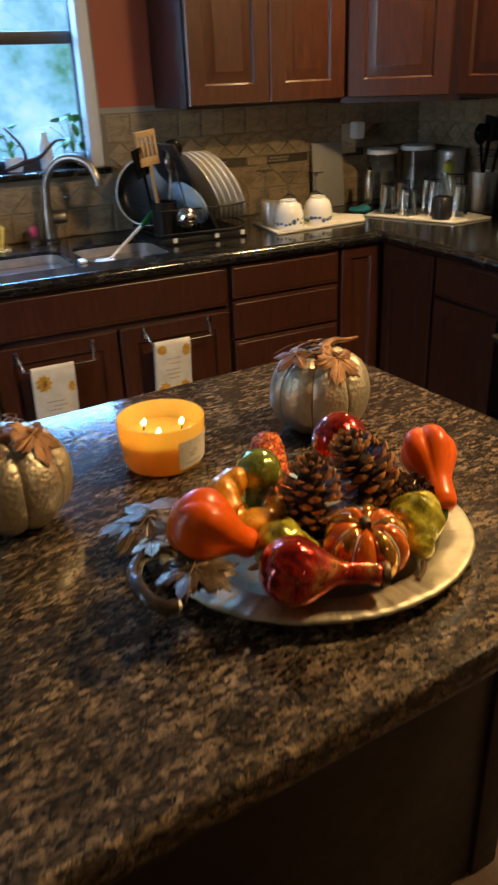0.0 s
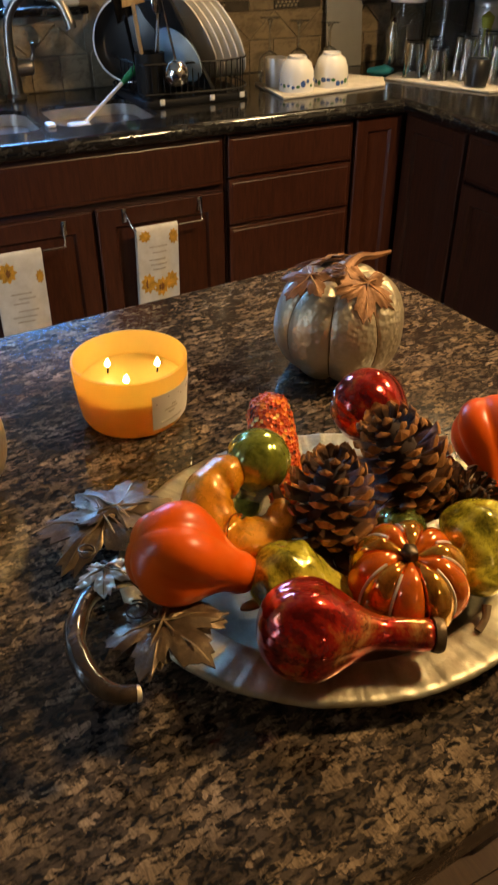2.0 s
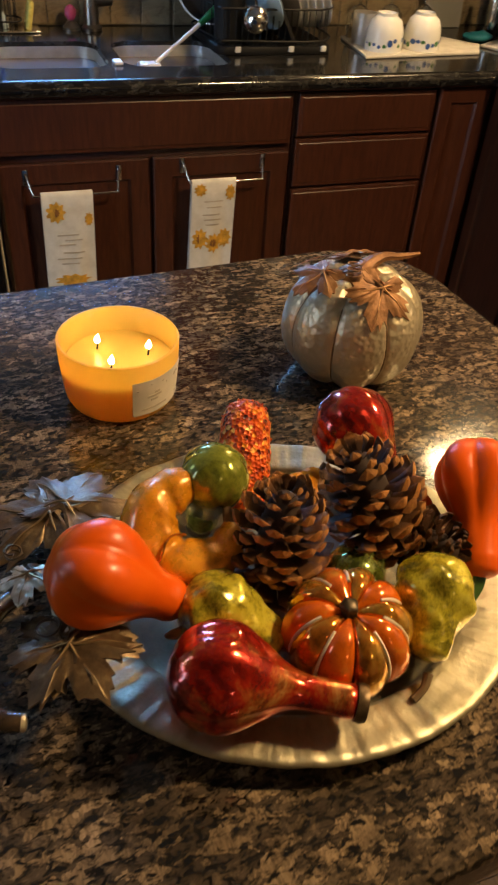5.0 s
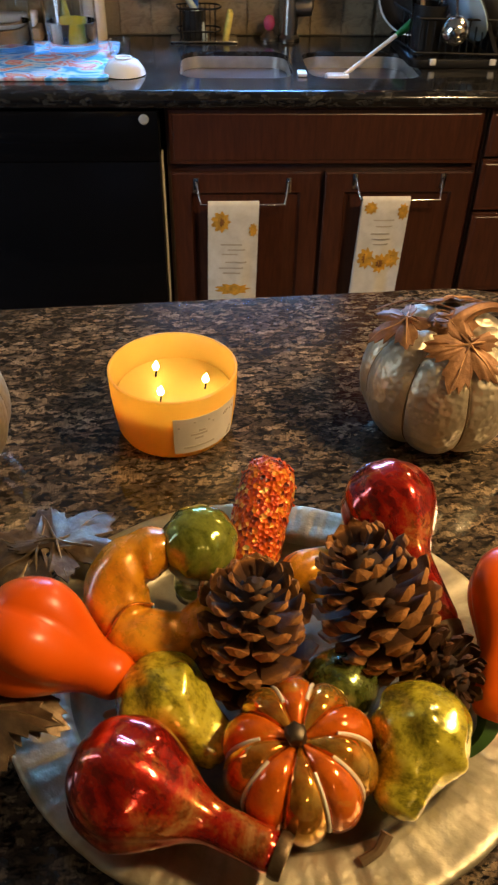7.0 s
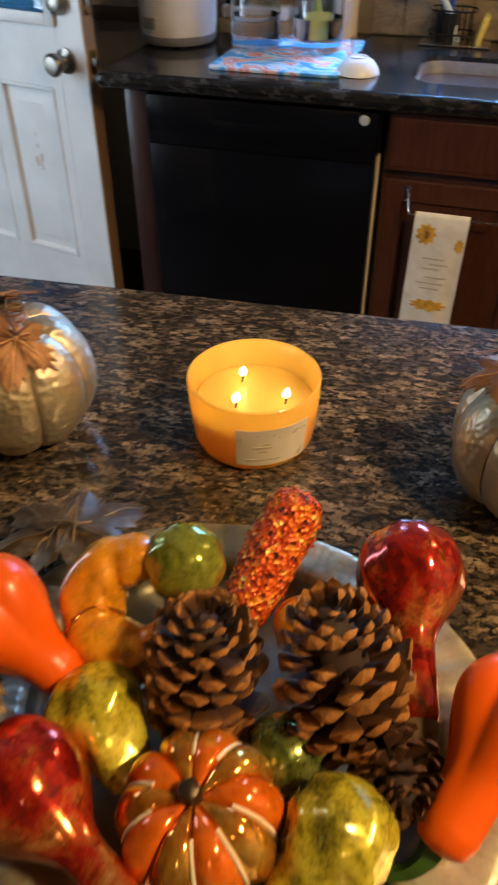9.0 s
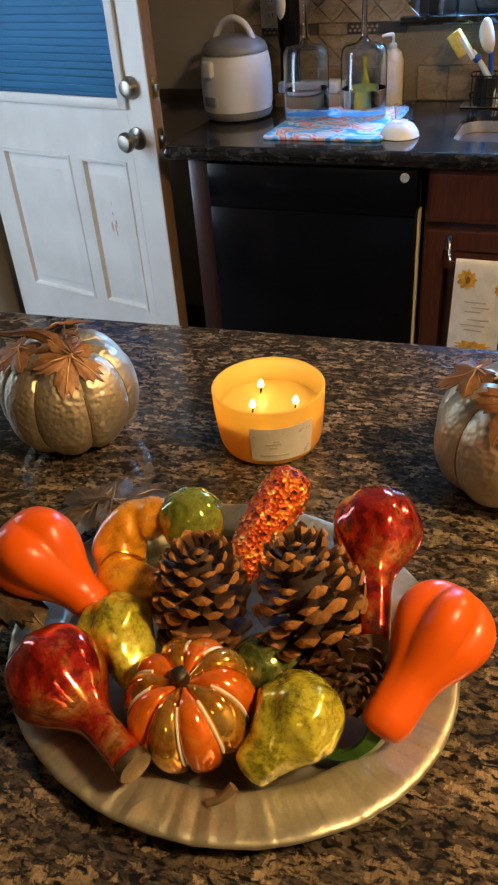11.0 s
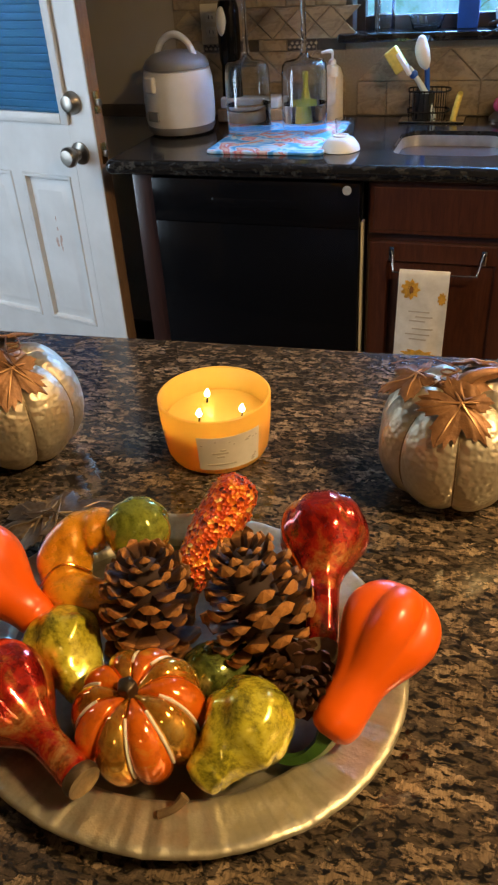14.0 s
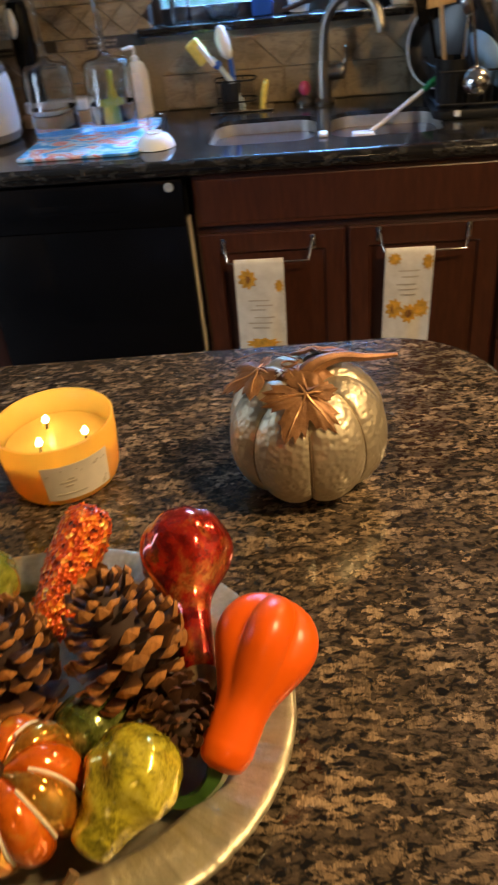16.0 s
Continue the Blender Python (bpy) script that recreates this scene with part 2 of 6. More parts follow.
mercury("olive_foil", [(0.30, (0.06, 0.055, 0.010)), (0.42, (0.30, 0.26, 0.018)), (0.52, (0.62, 0.53, 0.035)), (0.68, (0.78, 0.68, 0.09))], 42, 0.16, 0.3, 0.45)
mercury("dark_green_foil", [(0.30, (0.02, 0.03, 0.008)), (0.48, (0.13, 0.16, 0.025)), (0.70, (0.45, 0.45, 0.14))], 40)
mercury("green_ball_foil", [(0.30, (0.07, 0.08, 0.010)), (0.44, (0.22, 0.25, 0.028)), (0.58, (0.38, 0.40, 0.05)), (0.72, (0.52, 0.42, 0.12))], 30, 0.13, 0.5, 0.35)
mercury("red_foil", [(0.30, (0.05, 0.003, 0.004)), (0.41, (0.28, 0.010, 0.007)), (0.50, (0.55, 0.025, 0.010)), (0.58, (0.62, 0.17, 0.035)), (0.68, (0.80, 0.45, 0.14))], 22, 0.13, 0.65, 0.6)
mercury("orange_foil", [(0.30, (0.34, 0.07, 0.006)), (0.42, (0.74, 0.13, 0.006)), (0.56, (0.82, 0.17, 0.008)), (0.66, (0.72, 0.34, 0.04)), (0.80, (0.62, 0.42, 0.09))], 26, 0.12, 0.35, 0.3)
mercury("gold_band", [(0.34, (0.34, 0.09, 0.008)), (0.45, (0.74, 0.24, 0.018)), (0.58, (0.84, 0.46, 0.07)), (0.72, (0.90, 0.66, 0.26))], 22, 0.10, 0.75, 0.45)
mercury("amber_foil", [(0.28, (0.36, 0.12, 0.008)), (0.44, (0.70, 0.26, 0.010)), (0.60, (0.80, 0.35, 0.016)), (0.76, (0.74, 0.50, 0.12))], 26, 0.20, 0.15, 0.3)
plain("white_stripe", (0.74, 0.66, 0.50), 0.35)
m = Mat("orange_lacquer", rough=0.28, coat=0.08)
m.base(m.ramp(m.noise(9, 3), [(0.3, (0.72, 0.088, 0.003)), (0.7, (0.80, 0.118, 0.004))])).roughness(m.noise(30, 3), 0.24, 0.38).bump(m.noise(55, 4), 0.10, 0.0015)
m.set("Specular IOR Level", 0.32)
M["orange_lacquer"] = m.m
plain("scar_paint", (0.45, 0.20, 0.07), 0.4)
plain("green_stem", (0.035, 0.085, 0.012), 0.4, 0, 0.3, 50)
plain("dry_stem", (0.16, 0.10, 0.045), 0.7, 0, 0.3, 80, 0, 0.3)
m = Mat("glitter_red", rough=0.35, metal=0.35)
v = m.voronoi(260, out="Color")
sep = m.t.nodes.new("ShaderNodeSeparateColor")
m.link(v, sep.inputs[0])
m.base(m.ramp(sep.outputs[0], [(0.0, (0.06, 0.008, 0.003)), (0.22, (0.55, 0.05, 0.005)), (0.66, (0.80, 0.13, 0.008)), (0.92, (0.88, 0.30, 0.025)), (1.0, (0.95, 0.62, 0.18))]))
m.bump(m.voronoi(260), 0.9, 0.003)
M["glitter"] = m.m
m = Mat("champagne_metal", rough=0.38, metal=0.85, coat=0.1)
vv = m.node("ShaderNodeTexVoronoi", Scale=165)
vv.feature = "SMOOTH_F1"
vv.inputs["Smoothness"].default_value = 0.9
m.link(m.coord(), vv.inputs["Vector"])
m.base(m.ramp(m.noise(10, 4), [(0.3, (0.50, 0.42, 0.29)), (0.7, (0.70, 0.61, 0.44))])).bump(vv.outputs["Distance"], 0.36, 0.005).bump(m.noise(24, 2), 0.15, 0.006).roughness(m.noise(24, 4), 0.36, 0.52)
M["champagne"] = m.m
m = Mat("groove_metal", rough=0.5, metal=0.8)
m.base(m.ramp(m.noise(30, 4), [(0.3, (0.16, 0.11, 0.06)), (0.7, (0.34, 0.26, 0.16))]))
M["groove"] = m.m
m = Mat("copper_leaf", rough=0.5, metal=0.45)
m.base(m.ramp(m.noise(45, 5), [(0.3, (0.12, 0.052, 0.020)), (0.55, (0.26, 0.122, 0.048)), (0.75, (0.42, 0.22, 0.095))])).bump(m.noise(90, 4), 0.5, 0.002)
M["copper"] = m.m
m = Mat("bronze_leaf", rough=0.42, metal=0.7)
m.base(m.ramp(m.noise(45, 5), [(0.3, (0.055, 0.036, 0.02)), (0.55, (0.16, 0.105, 0.055)), (0.75, (0.40, 0.29, 0.16))])).bump(m.noise(90, 4), 0.5, 0.002)
M["bronze"] = m.m
plain("copper_vein", (0.62, 0.34, 0.15), 0.4, 0.5)
plain("rust_stain", (0.52, 0.36, 0.29), 0.6, 0, 0.2, 60)
plain("bronze_vein", (0.30, 0.21, 0.11), 0.4, 0.8)
m = Mat("horn_handle", rough=0.24, coat=0.4)
m.base(m.ramp(m.noise(26, 5, 0.6, (1, 1, 1), 1.0), [(0.35, (0.018, 0.012, 0.009)), (0.58, (0.055, 0.036, 0.022)), (0.72, (0.17, 0.11, 0.06))]))
M["horn"] = m.m
# tarnish and the shade under the gourds share this darker metal colour
m = Mat("pewter_tray", rough=0.42, metal=0.8)
m.base(m.ramp(m.noise(12, 6, 0.7), [(0.3, (0.17, 0.14, 0.088)), (0.48, (0.30, 0.26, 0.17)), (0.7, (0.46, 0.41, 0.29))])).bump(m.noise(30, 4), 0.35, 0.005).bump(m.noise(260, 3), 0.12, 0.001).roughness(m.noise(22, 6), 0.34, 0.56)
M["pewter"] = m.m
m = Mat("rippled_rim", rough=0.34, metal=0.85)
nv = m.t.nodes.new("ShaderNodeVectorMath")
nv.operation = "NORMALIZE"
m.link(m.coord((1, 1.13, 0)), nv.inputs[0])
ray1, ray2 = m.node("ShaderNodeTexNoise", Scale=13, Detail=1), m.node("ShaderNodeTexNoise", Scale=20, Detail=1)
m.link(nv.outputs[0], ray1.inputs["Vector"]), m.link(nv.outputs[0], ray2.inputs["Vector"])
# light and dark of the ripples, multiplied into the rim colour
streak = m.ramp(ray2.outputs["Fac"], [(0.34, (0.50, 0.46, 0.38)), (0.46, (1, 1, 1)), (0.70, (1.15, 1.12, 1.05))])
m.base(m.mix(0.22, m.ramp(m.noise(14, 6, 0.7), [(0.3, (0.33, 0.28, 0.175)), (0.5, (0.54, 0.48, 0.33)), (0.7, (0.67, 0.61, 0.44))]), streak, "MULTIPLY"))
m.bump(ray1.outputs["Fac"], 0.40, 0.008).bump(m.noise(46, 4), 0.38, 0.005).roughness(m.noise(22, 6), 0.38, 0.58)
M["rim"] = m.m
m = Mat("pine_scale", rough=0.7, spec=0.2)
sepx = m.t.nodes.new("ShaderNodeSeparateXYZ")
m.link(m.coord((40, 40, 40)), sepx.inputs[0])
tip = m.ramp(sepx.outputs[0], [(0.40, (0.030, 0.012, 0.005)), (0.80, (0.085, 0.034, 0.011)), (0.95, (0.20, 0.080, 0.022)), (1.0, (0.38, 0.165, 0.045))])
shade = m.ramp(m.random(), [(0.0, (0.62, 0.60, 0.58)), (1.0, (1.15, 1.12, 1.08))])
m.base(m.mix(m.ramp(m.noise(160, 4), [(0.40, (0.0,) * 3), (0.70, (0.7,) * 3)]), m.mix(1.0, tip, shade, "MULTIPLY"), (0.06, 0.026, 0.012))).bump(m.noise(300, 3), 0.5, 0.001)
M["pine"] = m.m
plain("pine_core", (0.035, 0.016, 0.009), 0.8)
m = Mat("foliage", rough=0.45)
m.base(m.ramp(m.noise(30, 3), [(0.3, (0.03, 0.12, 0.015)), (0.7, (0.07, 0.24, 0.03))]))
M["foliage"] = m.m

# candle: translucent wax and frosted amber cup, lit by the flames inside
def translucent(key, colour, share, rough, vary=0.08):
    m = Mat(key, colour, rough, coat=0.2)
    lo, hi = tuple(c * (1 - vary) for c in colour), colour
    c = m.ramp(m.noise(18, 3), [(0.3, lo), (0.7, hi)])
    m.base(c)
    tr = m.t.nodes.new("ShaderNodeBsdfTranslucent")
    m.link(c, tr.inputs[0])
    mx = m.t.nodes.new("ShaderNodeMixShader")
    mx.inputs[0].default_value = share
    m.link(m.p.outputs[0], mx.inputs[1]), m.link(tr.outputs[0], mx.inputs[2])
    m.link(mx.outputs[0], m.t.nodes["Material Output"].inputs[0])
    M[key] = m.m


translucent("amber_cup", (0.98, 0.69, 0.19), 0.62, 0.25)
translucent("wax", (0.99, 0.78, 0.24), 0.55, 0.3)
# the daylight's blue is part of the slat colour itself
translucent("blind_slat_painted_light", (0.045, 0.27, 0.50), 0.4, 0.7)


def glow(key, colour, strength):
    m = bpy.data.materials.new(key)
    m.use_nodes = True
    b = m.node_tree.nodes["Principled BSDF"]
    b.inputs["Base Color"].default_value = (0, 0, 0, 1)
    b.inputs["Emission Color"].default_value, b.inputs["Emission Strength"].default_value = (*colour, 1), strength
    M[key] = m
    return m


glow("flame", (1.0, 0.72, 0.30), 30)
glow("lamp_glow", (1.0, 0.66, 0.34), 6)
m = Mat("garden_far", (0, 0, 0), 1.0)
c = m.ramp(m.noise(1.7, 5, 0.7), [(0.30, (0.06, 0.22, 0.15)), (0.42, (0.15, 0.42, 0.55)), (0.54, (0.26, 0.58, 0.95)), (0.70, (0.52, 0.80, 1.0))])
m.link(c, m.p.inputs["Emission Color"])
m.set("Emission Strength", GARDEN), m.set("Specular IOR Level", 0.0)
M["garden"] = m.m


# ---------------------------------------------------------------- mesh tools
def thing(name, x, y, z, label, category, group="", rz=0.0, rx=0.0, ry=0.0):
    o = new(name)
    o.empty_display_size = 0.02
    o.matrix_basis = pose(x, y, z, rx, ry, rz)
    return tagged(o, label, category, group)


def mesh_of(name, bm, material, smooth=40):
    bmesh.ops.recalc_face_normals(bm, faces=bm.faces[:])
    me = bpy.data.meshes.new(name)
    bm.to_mesh(me)
    bm.free()
    me.materials.append(M[material])
    if smooth:
        me.shade_smooth()
        me.set_sharp_from_angle(angle=radians(smooth))
    return me


def part(name, bm, material, parent, label="", at=None, smooth=40):
    o = new(name, mesh_of(name, bm, material, smooth))
    o.parent = parent
    if at is not None:
        o.matrix_basis = at
    return tagged(o, label)


def solid(name, bm, material, label, category, group="", kind="", at=None, smooth=40):
    o = new(name, mesh_of(name, bm, material, smooth))
    if at is not None:
        o.matrix_basis = at
    return tagged(o, label, category, group, kind)


def box(x0, x1, y0, y1, z0, z1, bevel=0.0, seg=2, bm=None):
    b = bmesh.new()
    bmesh.ops.create_cube(b, size=1)
    for v in b.verts:
        v.co = Vector(((x0 + x1) / 2 + v.co.x * (x1 - x0), (y0 + y1) / 2 + v.co.y * (y1 - y0), (z0 + z1) / 2 + v.co.z * (z1 - z0)))
    if bevel:
        bmesh.ops.bevel(b, geom=b.edges[:], offset=bevel, segments=seg, profile=0.5, affect="EDGES")
    return merge(bm, b)


def merge(bm, b):
    if bm is None:
        return b
    me = bpy.data.meshes.new("tmp")
    b.to_mesh(me)
    b.free()
    bm.from_mesh(me)
    bpy.data.meshes.remove(me)
    return bm


def rings(bm, loops, closed_ends=True, loop_closed=True):
    """Bridges rings of points."""
    vs = [[bm.verts.new(p) for p in lp] for lp in loops]
    n = len(loops[0])
    for a, b in zip(vs, vs[1:]):
        for i in range(n if loop_closed else n - 1):
            j = (i + 1) % n
            bm.faces.new((a[i], a[j], b[j], b[i]))
    if closed_ends:
        for e in (vs[0], vs[-1]):
            bm.faces.new(e)
    return bm


def lathe(profile, n=32, at=(0, 0, 0), rib=0, amp=0.0, bm=None, ends=True):
    bm = bm or bmesh.new()
    loops = []
    for r, z in profile:
        r = max(r, 0.0004)
        loops.append([Vector((at[0] + r * (1 + amp * math.cos(rib * a)) * math.cos(a), at[1] + r * (1 + amp * math.cos(rib * a)) * math.sin(a), at[2] + z)) for a in (2 * math.pi * i / n for i in range(n))])
    return rings(bm, loops, ends)


def spline(pts, n):
    """Catmull-Rom through points (of any length of tuple)."""
    pts = [np.array(p, float) for p in pts]
    p = [2 * pts[0] - pts[1], *pts, 2 * pts[-1] - pts[-2]]
    out = []
    for i in range(1, len(p) - 2):
        for k in range(n):
            t = k / n
            a, b, c, d = p[i - 1], p[i], p[i + 1], p[i + 2]
            out.append(0.5 * (2 * b + (c - a) * t + (2 * a - 5 * b + 4 * c - d) * t * t + (3 * b - a - 3 * c + d) * t ** 3))
    return [*out, pts[-1]]


def sweep(pts, n=16, steps=4, rib=0, amp=0.0, bumps=0.0, bm=None, shape=None):
    """A tube through points (x, y, z, radius), smooth, with ribs and a little unevenness."""
    bm = bm or bmesh.new()
    path = spline(pts, steps)
    co = [Vector(p[:3]) for p in path]
    up = Vector((0.02, 0.05, 1)).normalized()
    loops = []
    for i, p in enumerate(path):
        tan = (co[min(i + 1, len(co) - 1)] - co[max(i - 1, 0)]).normalized()
        if i == 0 and abs(tan.dot(up)) > 0.95:
            up = Vector((1, 0, 0))
        side = tan.cross(up).normalized()
        up = side.cross(tan).normalized()
        r = max(p[3], 0.0003)
        lp = []
        for k in range(n):
            a = 2 * math.pi * k / n
            q = r * (1 + amp * math.cos(rib * a))
            if shape:
                q *= shape(i / (len(path) - 1), a)
            v = co[i] + side * (q * math.cos(a)) + up * (q * math.sin(a))
            if bumps:
                v += (v - co[i]).normalized() * bumps * r * noise.noise(v * 55)
            lp.append(v)
        loops.append(lp)
    return rings(bm, loops)


def ball(r, at=(0, 0, 0), scale=(1, 1, 1), u=20, v=12, bm=None):
    b = bmesh.new()
    bmesh.ops.create_uvsphere(b, u_segments=u, v_segments=v, radius=r)
    for w in b.verts:
        w.co = Vector((w.co.x * scale[0] + at[0], w.co.y * scale[1] + at[1], w.co.z * scale[2] + at[2]))
    return merge(bm, b)


def rod(a, b, r, n=8, bm=None):
    bm = bm or bmesh.new()
    a, b = Vector(a), Vector(b)
    t = (b - a).normalized()
    s = t.cross(Vector((0.3, 0.1, 1)) if abs(t.z) < 0.9 else Vector((1, 0, 0))).normalized()
    w = s.cross(t)
    return rings(bm, [[p + s * r * math.cos(k * 2 * math.pi / n) + w * r * math.sin(k * 2 * math.pi / n) for k in range(n)] for p in (a, b)])


def prism(poly, y0, y1, chamfer=0.0):
    """A polygon in x and z, given depth along y, its front edge at y0 chamfered."""
    bm = bmesh.new()
    c = np.mean(poly, axis=0)
    inner = [tuple(np.array(p) + (c - np.array(p)) / max(np.linalg.norm(c - np.array(p)), 1e-6) * chamfer * 1.4) for p in poly]
    loops = [[Vector((p[0], y1, p[1])) for p in poly], [Vector((p[0], y0 + chamfer, p[1])) for p in poly]]
    if chamfer:
        loops.append([Vector((p[0], y0, p[1])) for p in inner])
    return rings(bm, loops)


def slab(outline, z0, z1, round_top=0.008):
    """A flat slab from an outline in x and y, with softened upper and lower edges."""
    bm = bmesh.new()
    n = len(outline)

    def inset(d):
        res = []
        for i in range(n):
            p, q, r = (np.array(outline[(i + k) % n]) for k in (-1, 0, 1))
            e1, e2 = q - p, r - q
            n1, n2 = np.array((-e1[1], e1[0])) / np.hypot(*e1), np.array((-e2[1], e2[0])) / np.hypot(*e2)
            m_ = n1 + n2
            m_ = m_ / max(np.dot(m_, m_), 1e-6) * 2
            res.append(q + m_ * d)
        return res
    loops = []
    for z, d in ((z0, round_top), (z0 + round_top * 0.3, round_top * 0.3), (z0 + round_top, 0), (z1 - round_top, 0), (z1 - round_top * 0.3, round_top * 0.3), (z1, round_top)):
        loops.append([Vector((*p, z)) for p in inset(d)])
    return rings(bm, loops)


def rounded(x0, x1, y0, y1, radii, n=8):
    """A counter-clockwise rectangle with corner radii (x0y0, x1y0, x1y1, x0y1)."""
    out = []
    for (cx, cy, sx, sy, a0), r in zip(((x0, y0, 1, 1, 180), (x1, y0, -1, 1, 270), (x1, y1, -1, -1, 0), (x0, y1, 1, -1, 90)), radii):
        for k in range(n + 1):
            a = radians(a0 + 90 * k / n)
            out.append((cx + sx * r + r * math.cos(a), cy + sy * r + r * math.sin(a)))
    return out


def leaf_mesh(size, lobes=5, bend=0.25, thick=0.0012, seed=0):
    """A lobed maple-like leaf in the xy plane, stalk at the origin, tip towards +y."""
    rnd = random.Random(seed)
    pts = []
    dirs = [(-124, 0.62), (-62, 0.90), (0, 1.0), (62, 0.90), (124, 0.62)]
    pts.append((0.03, -0.02))
    for k, (a, l) in enumerate(reversed(dirs)):
        for off, f_ in ((-28, 0.56), (-22, 0.76), (-16, 0.74), (-10, 0.90), (-6, 0.86), (0, 1.0), (6, 0.85), (10, 0.91), (16, 0.73), (22, 0.77), (28, 0.55)):
            t = radians(a - off)
            rr = l * f_ * rnd.uniform(0.94, 1.06)
            pts.append((rr * math.sin(t), rr * math.cos(t) + 0.12))
        if k < 4:
            t = radians((dirs[4 - k][0] + dirs[3 - k][0]) / 2)
            pts.append((0.47 * math.sin(t), 0.47 * math.cos(t) + 0.12))
    pts.append((-0.03, -0.02))
    bm = bmesh.new()

    def lift(x, y):
        return -bend * (x * x + 0.8 * y * y) + 0.05 * math.sin(9 * x + 2) * math.cos(8 * y)
    top = [bm.verts.new(Vector((x, y, lift(x, y))) * size) for x, y in pts]
    mid = [bm.verts.new(Vector((x * 0.5, 0.12 * 0.5 + y * 0.5, lift(x * 0.5, y * 0.5) + 0.035)) * size) for x, y in pts]
    c = bm.verts.new(Vector((0, 0.12, 0.01)) * size)
    n = len(pts)
    for i in range(n):
        j = (i + 1) % n
        bm.faces.new((top[i], top[j], mid[j], mid[i]))
        bm.faces.new((mid[i], mid[j], c))
    bmesh.ops.recalc_face_normals(bm, faces=bm.faces[:])
    bmesh.ops.solidify(bm, geom=bm.faces[:], thickness=thick)
    return bm


def leaf_veins(size, bend=0.25, r=0.0009):
    bm = bmesh.new()
    for a, l in ((-124, 0.55), (-62, 0.82), (0, 0.92), (62, 0.82), (124, 0.55)):
        pts = []
        for k in range(5):
            s = l * k / 4
            x, y = s * math.sin(radians(a)), s * math.cos(radians(a)) + 0.12
            z = -bend * (x * x + 0.8 * y * y) + 0.05 * math.sin(9 * x + 2) * math.cos(8 * y) + 0.050 - 0.040 * k / 4
            pts.append((x * size, y * size, z * size, r * (1.3 - 0.9 * k / 4)))
        sweep(pts, 5, 2, bm=bm)
    return bm


# ---------------------------------------------------------------- the room
X0, X1, Y0, Y1 = -1.40, 2.31, -2.60, 2.99
TOP = 0.91
T = 0.14
WX0, WX1, WZ0, WZ1 = 0.07, 0.865, 1.137, 1.82      # window opening
# unseen opening is made wider than the door so its sky lamp reaches in
DY0, DY1, DZ = 1.15, 2.50, 2.06                   # doorway in the left wall

b = box(X0 - T, WX0, Y1, Y1 + T, 0, CEIL)
box(WX1, X1 + T, Y1, Y1 + T, 0, CEIL, bm=b)
box(WX0, WX1, Y1, Y1 + T, 0, WZ0, bm=b), box(WX0, WX1, Y1, Y1 + T, WZ1, CEIL, bm=b)
wall_back = solid("wall_north", b, "plaster", "beige painted kitchen wall with a window over the sink", "wall", kind="structure", smooth=0)
b = box(X1, X1 + T, Y0, Y1, 0, CEIL)
wall_right = solid("wall_east", b, "plaster", "beige painted kitchen wall behind the stove run", "wall", kind="structure", smooth=0)
b = box(X0 - T, X0, Y0, DY0, 0, CEIL)
box(X0 - T, X0, DY1, Y1, 0, CEIL, bm=b), box(X0 - T, X0, DY0, DY1, DZ, CEIL, bm=b)
solid("wall_west", b, "plaster", "beige painted wall with an open doorway", "wall", kind="structure", smooth=0)
solid("wall_south", box(X0 - T, X1 + T, Y0 - T, Y0, 0, CEIL), "plaster", "plain beige painted wall", "wall", kind="structure", smooth=0)
solid("ceiling", box(X0 - T, X1 + T, Y0 - T, Y1 + T, CEIL, CEIL + 0.1), "ceiling", "plain white painted ceiling", "ceiling", kind="structure", smooth=0)
floor = solid("floor", box(X0 - T, X1 + T, Y0 - T, Y1 + T, -0.12, -0.012), "mortar", "light brown oak plank floor", "floor", kind="structure", smooth=0)
# terracotta paint over the backsplash, a thin coat on the plaster
b = box(WX1 + 0.004, 1.078, Y1 - 0.003, Y1, 1.345, CEIL)
solid("trim", b, "terracotta", "terracotta orange painted wall strip beside the window", "wall paint", kind="structure", smooth=0)
# chair rail on the grey wall beside the door
b = box(X0, -0.52, Y1 - 0.02, Y1, 0.905, 0.945, 0.004)
solid("trim", b, "dark_frame", "dark stained wooden chair rail on the wall", "chair rail", kind="structure")
b = box(X0, -0.43, Y1 - 0.015, Y1, 0.0, 0.11, 0.003)
solid("baseboard", b, "dark_frame", "dark stained wooden baseboard", "baseboard", kind="structure")

# window: sash, glass, lined reveal, stone sill
win = thing("window_1", (WX0 + WX1) / 2, Y1 + 0.09, WZ0, "sash window over the sink with a dark frame", "window")
win["kind"] = "structure"
hw, hh = (WX1 - WX0) / 2, WZ1 - WZ0
b = box(-hw, -hw + 0.05, -0.02, 0.02, 0, hh, 0.004)
box(hw - 0.05, hw, -0.02, 0.02, 0, hh, 0.004, bm=b), box(-hw + 0.05, hw - 0.05, -0.02, 0.02, 0, 0.05, 0.004, bm=b), box(-hw + 0.05, hw - 0.05, -0.02, 0.02, hh - 0.05, hh, 0.004, bm=b)
box(-hw + 0.05, hw - 0.05, -0.018, 0.018, 0.42, 0.46, 0.004, bm=b)
part("window_frame", b, "dark_frame", win)
pane = part("pane", box(-hw + 0.05, hw - 0.05, -0.003, 0.003, 0.05, hh - 0.05), "window_glass", win, smooth=0)
pane.visible_shadow = False
b = box(hw - 0.046, hw - 0.001, -0.09, -0.0205, 0.0125, hh, 0.002)
part("jamb_lining", b, "white_paint", win, "white painted window lining")
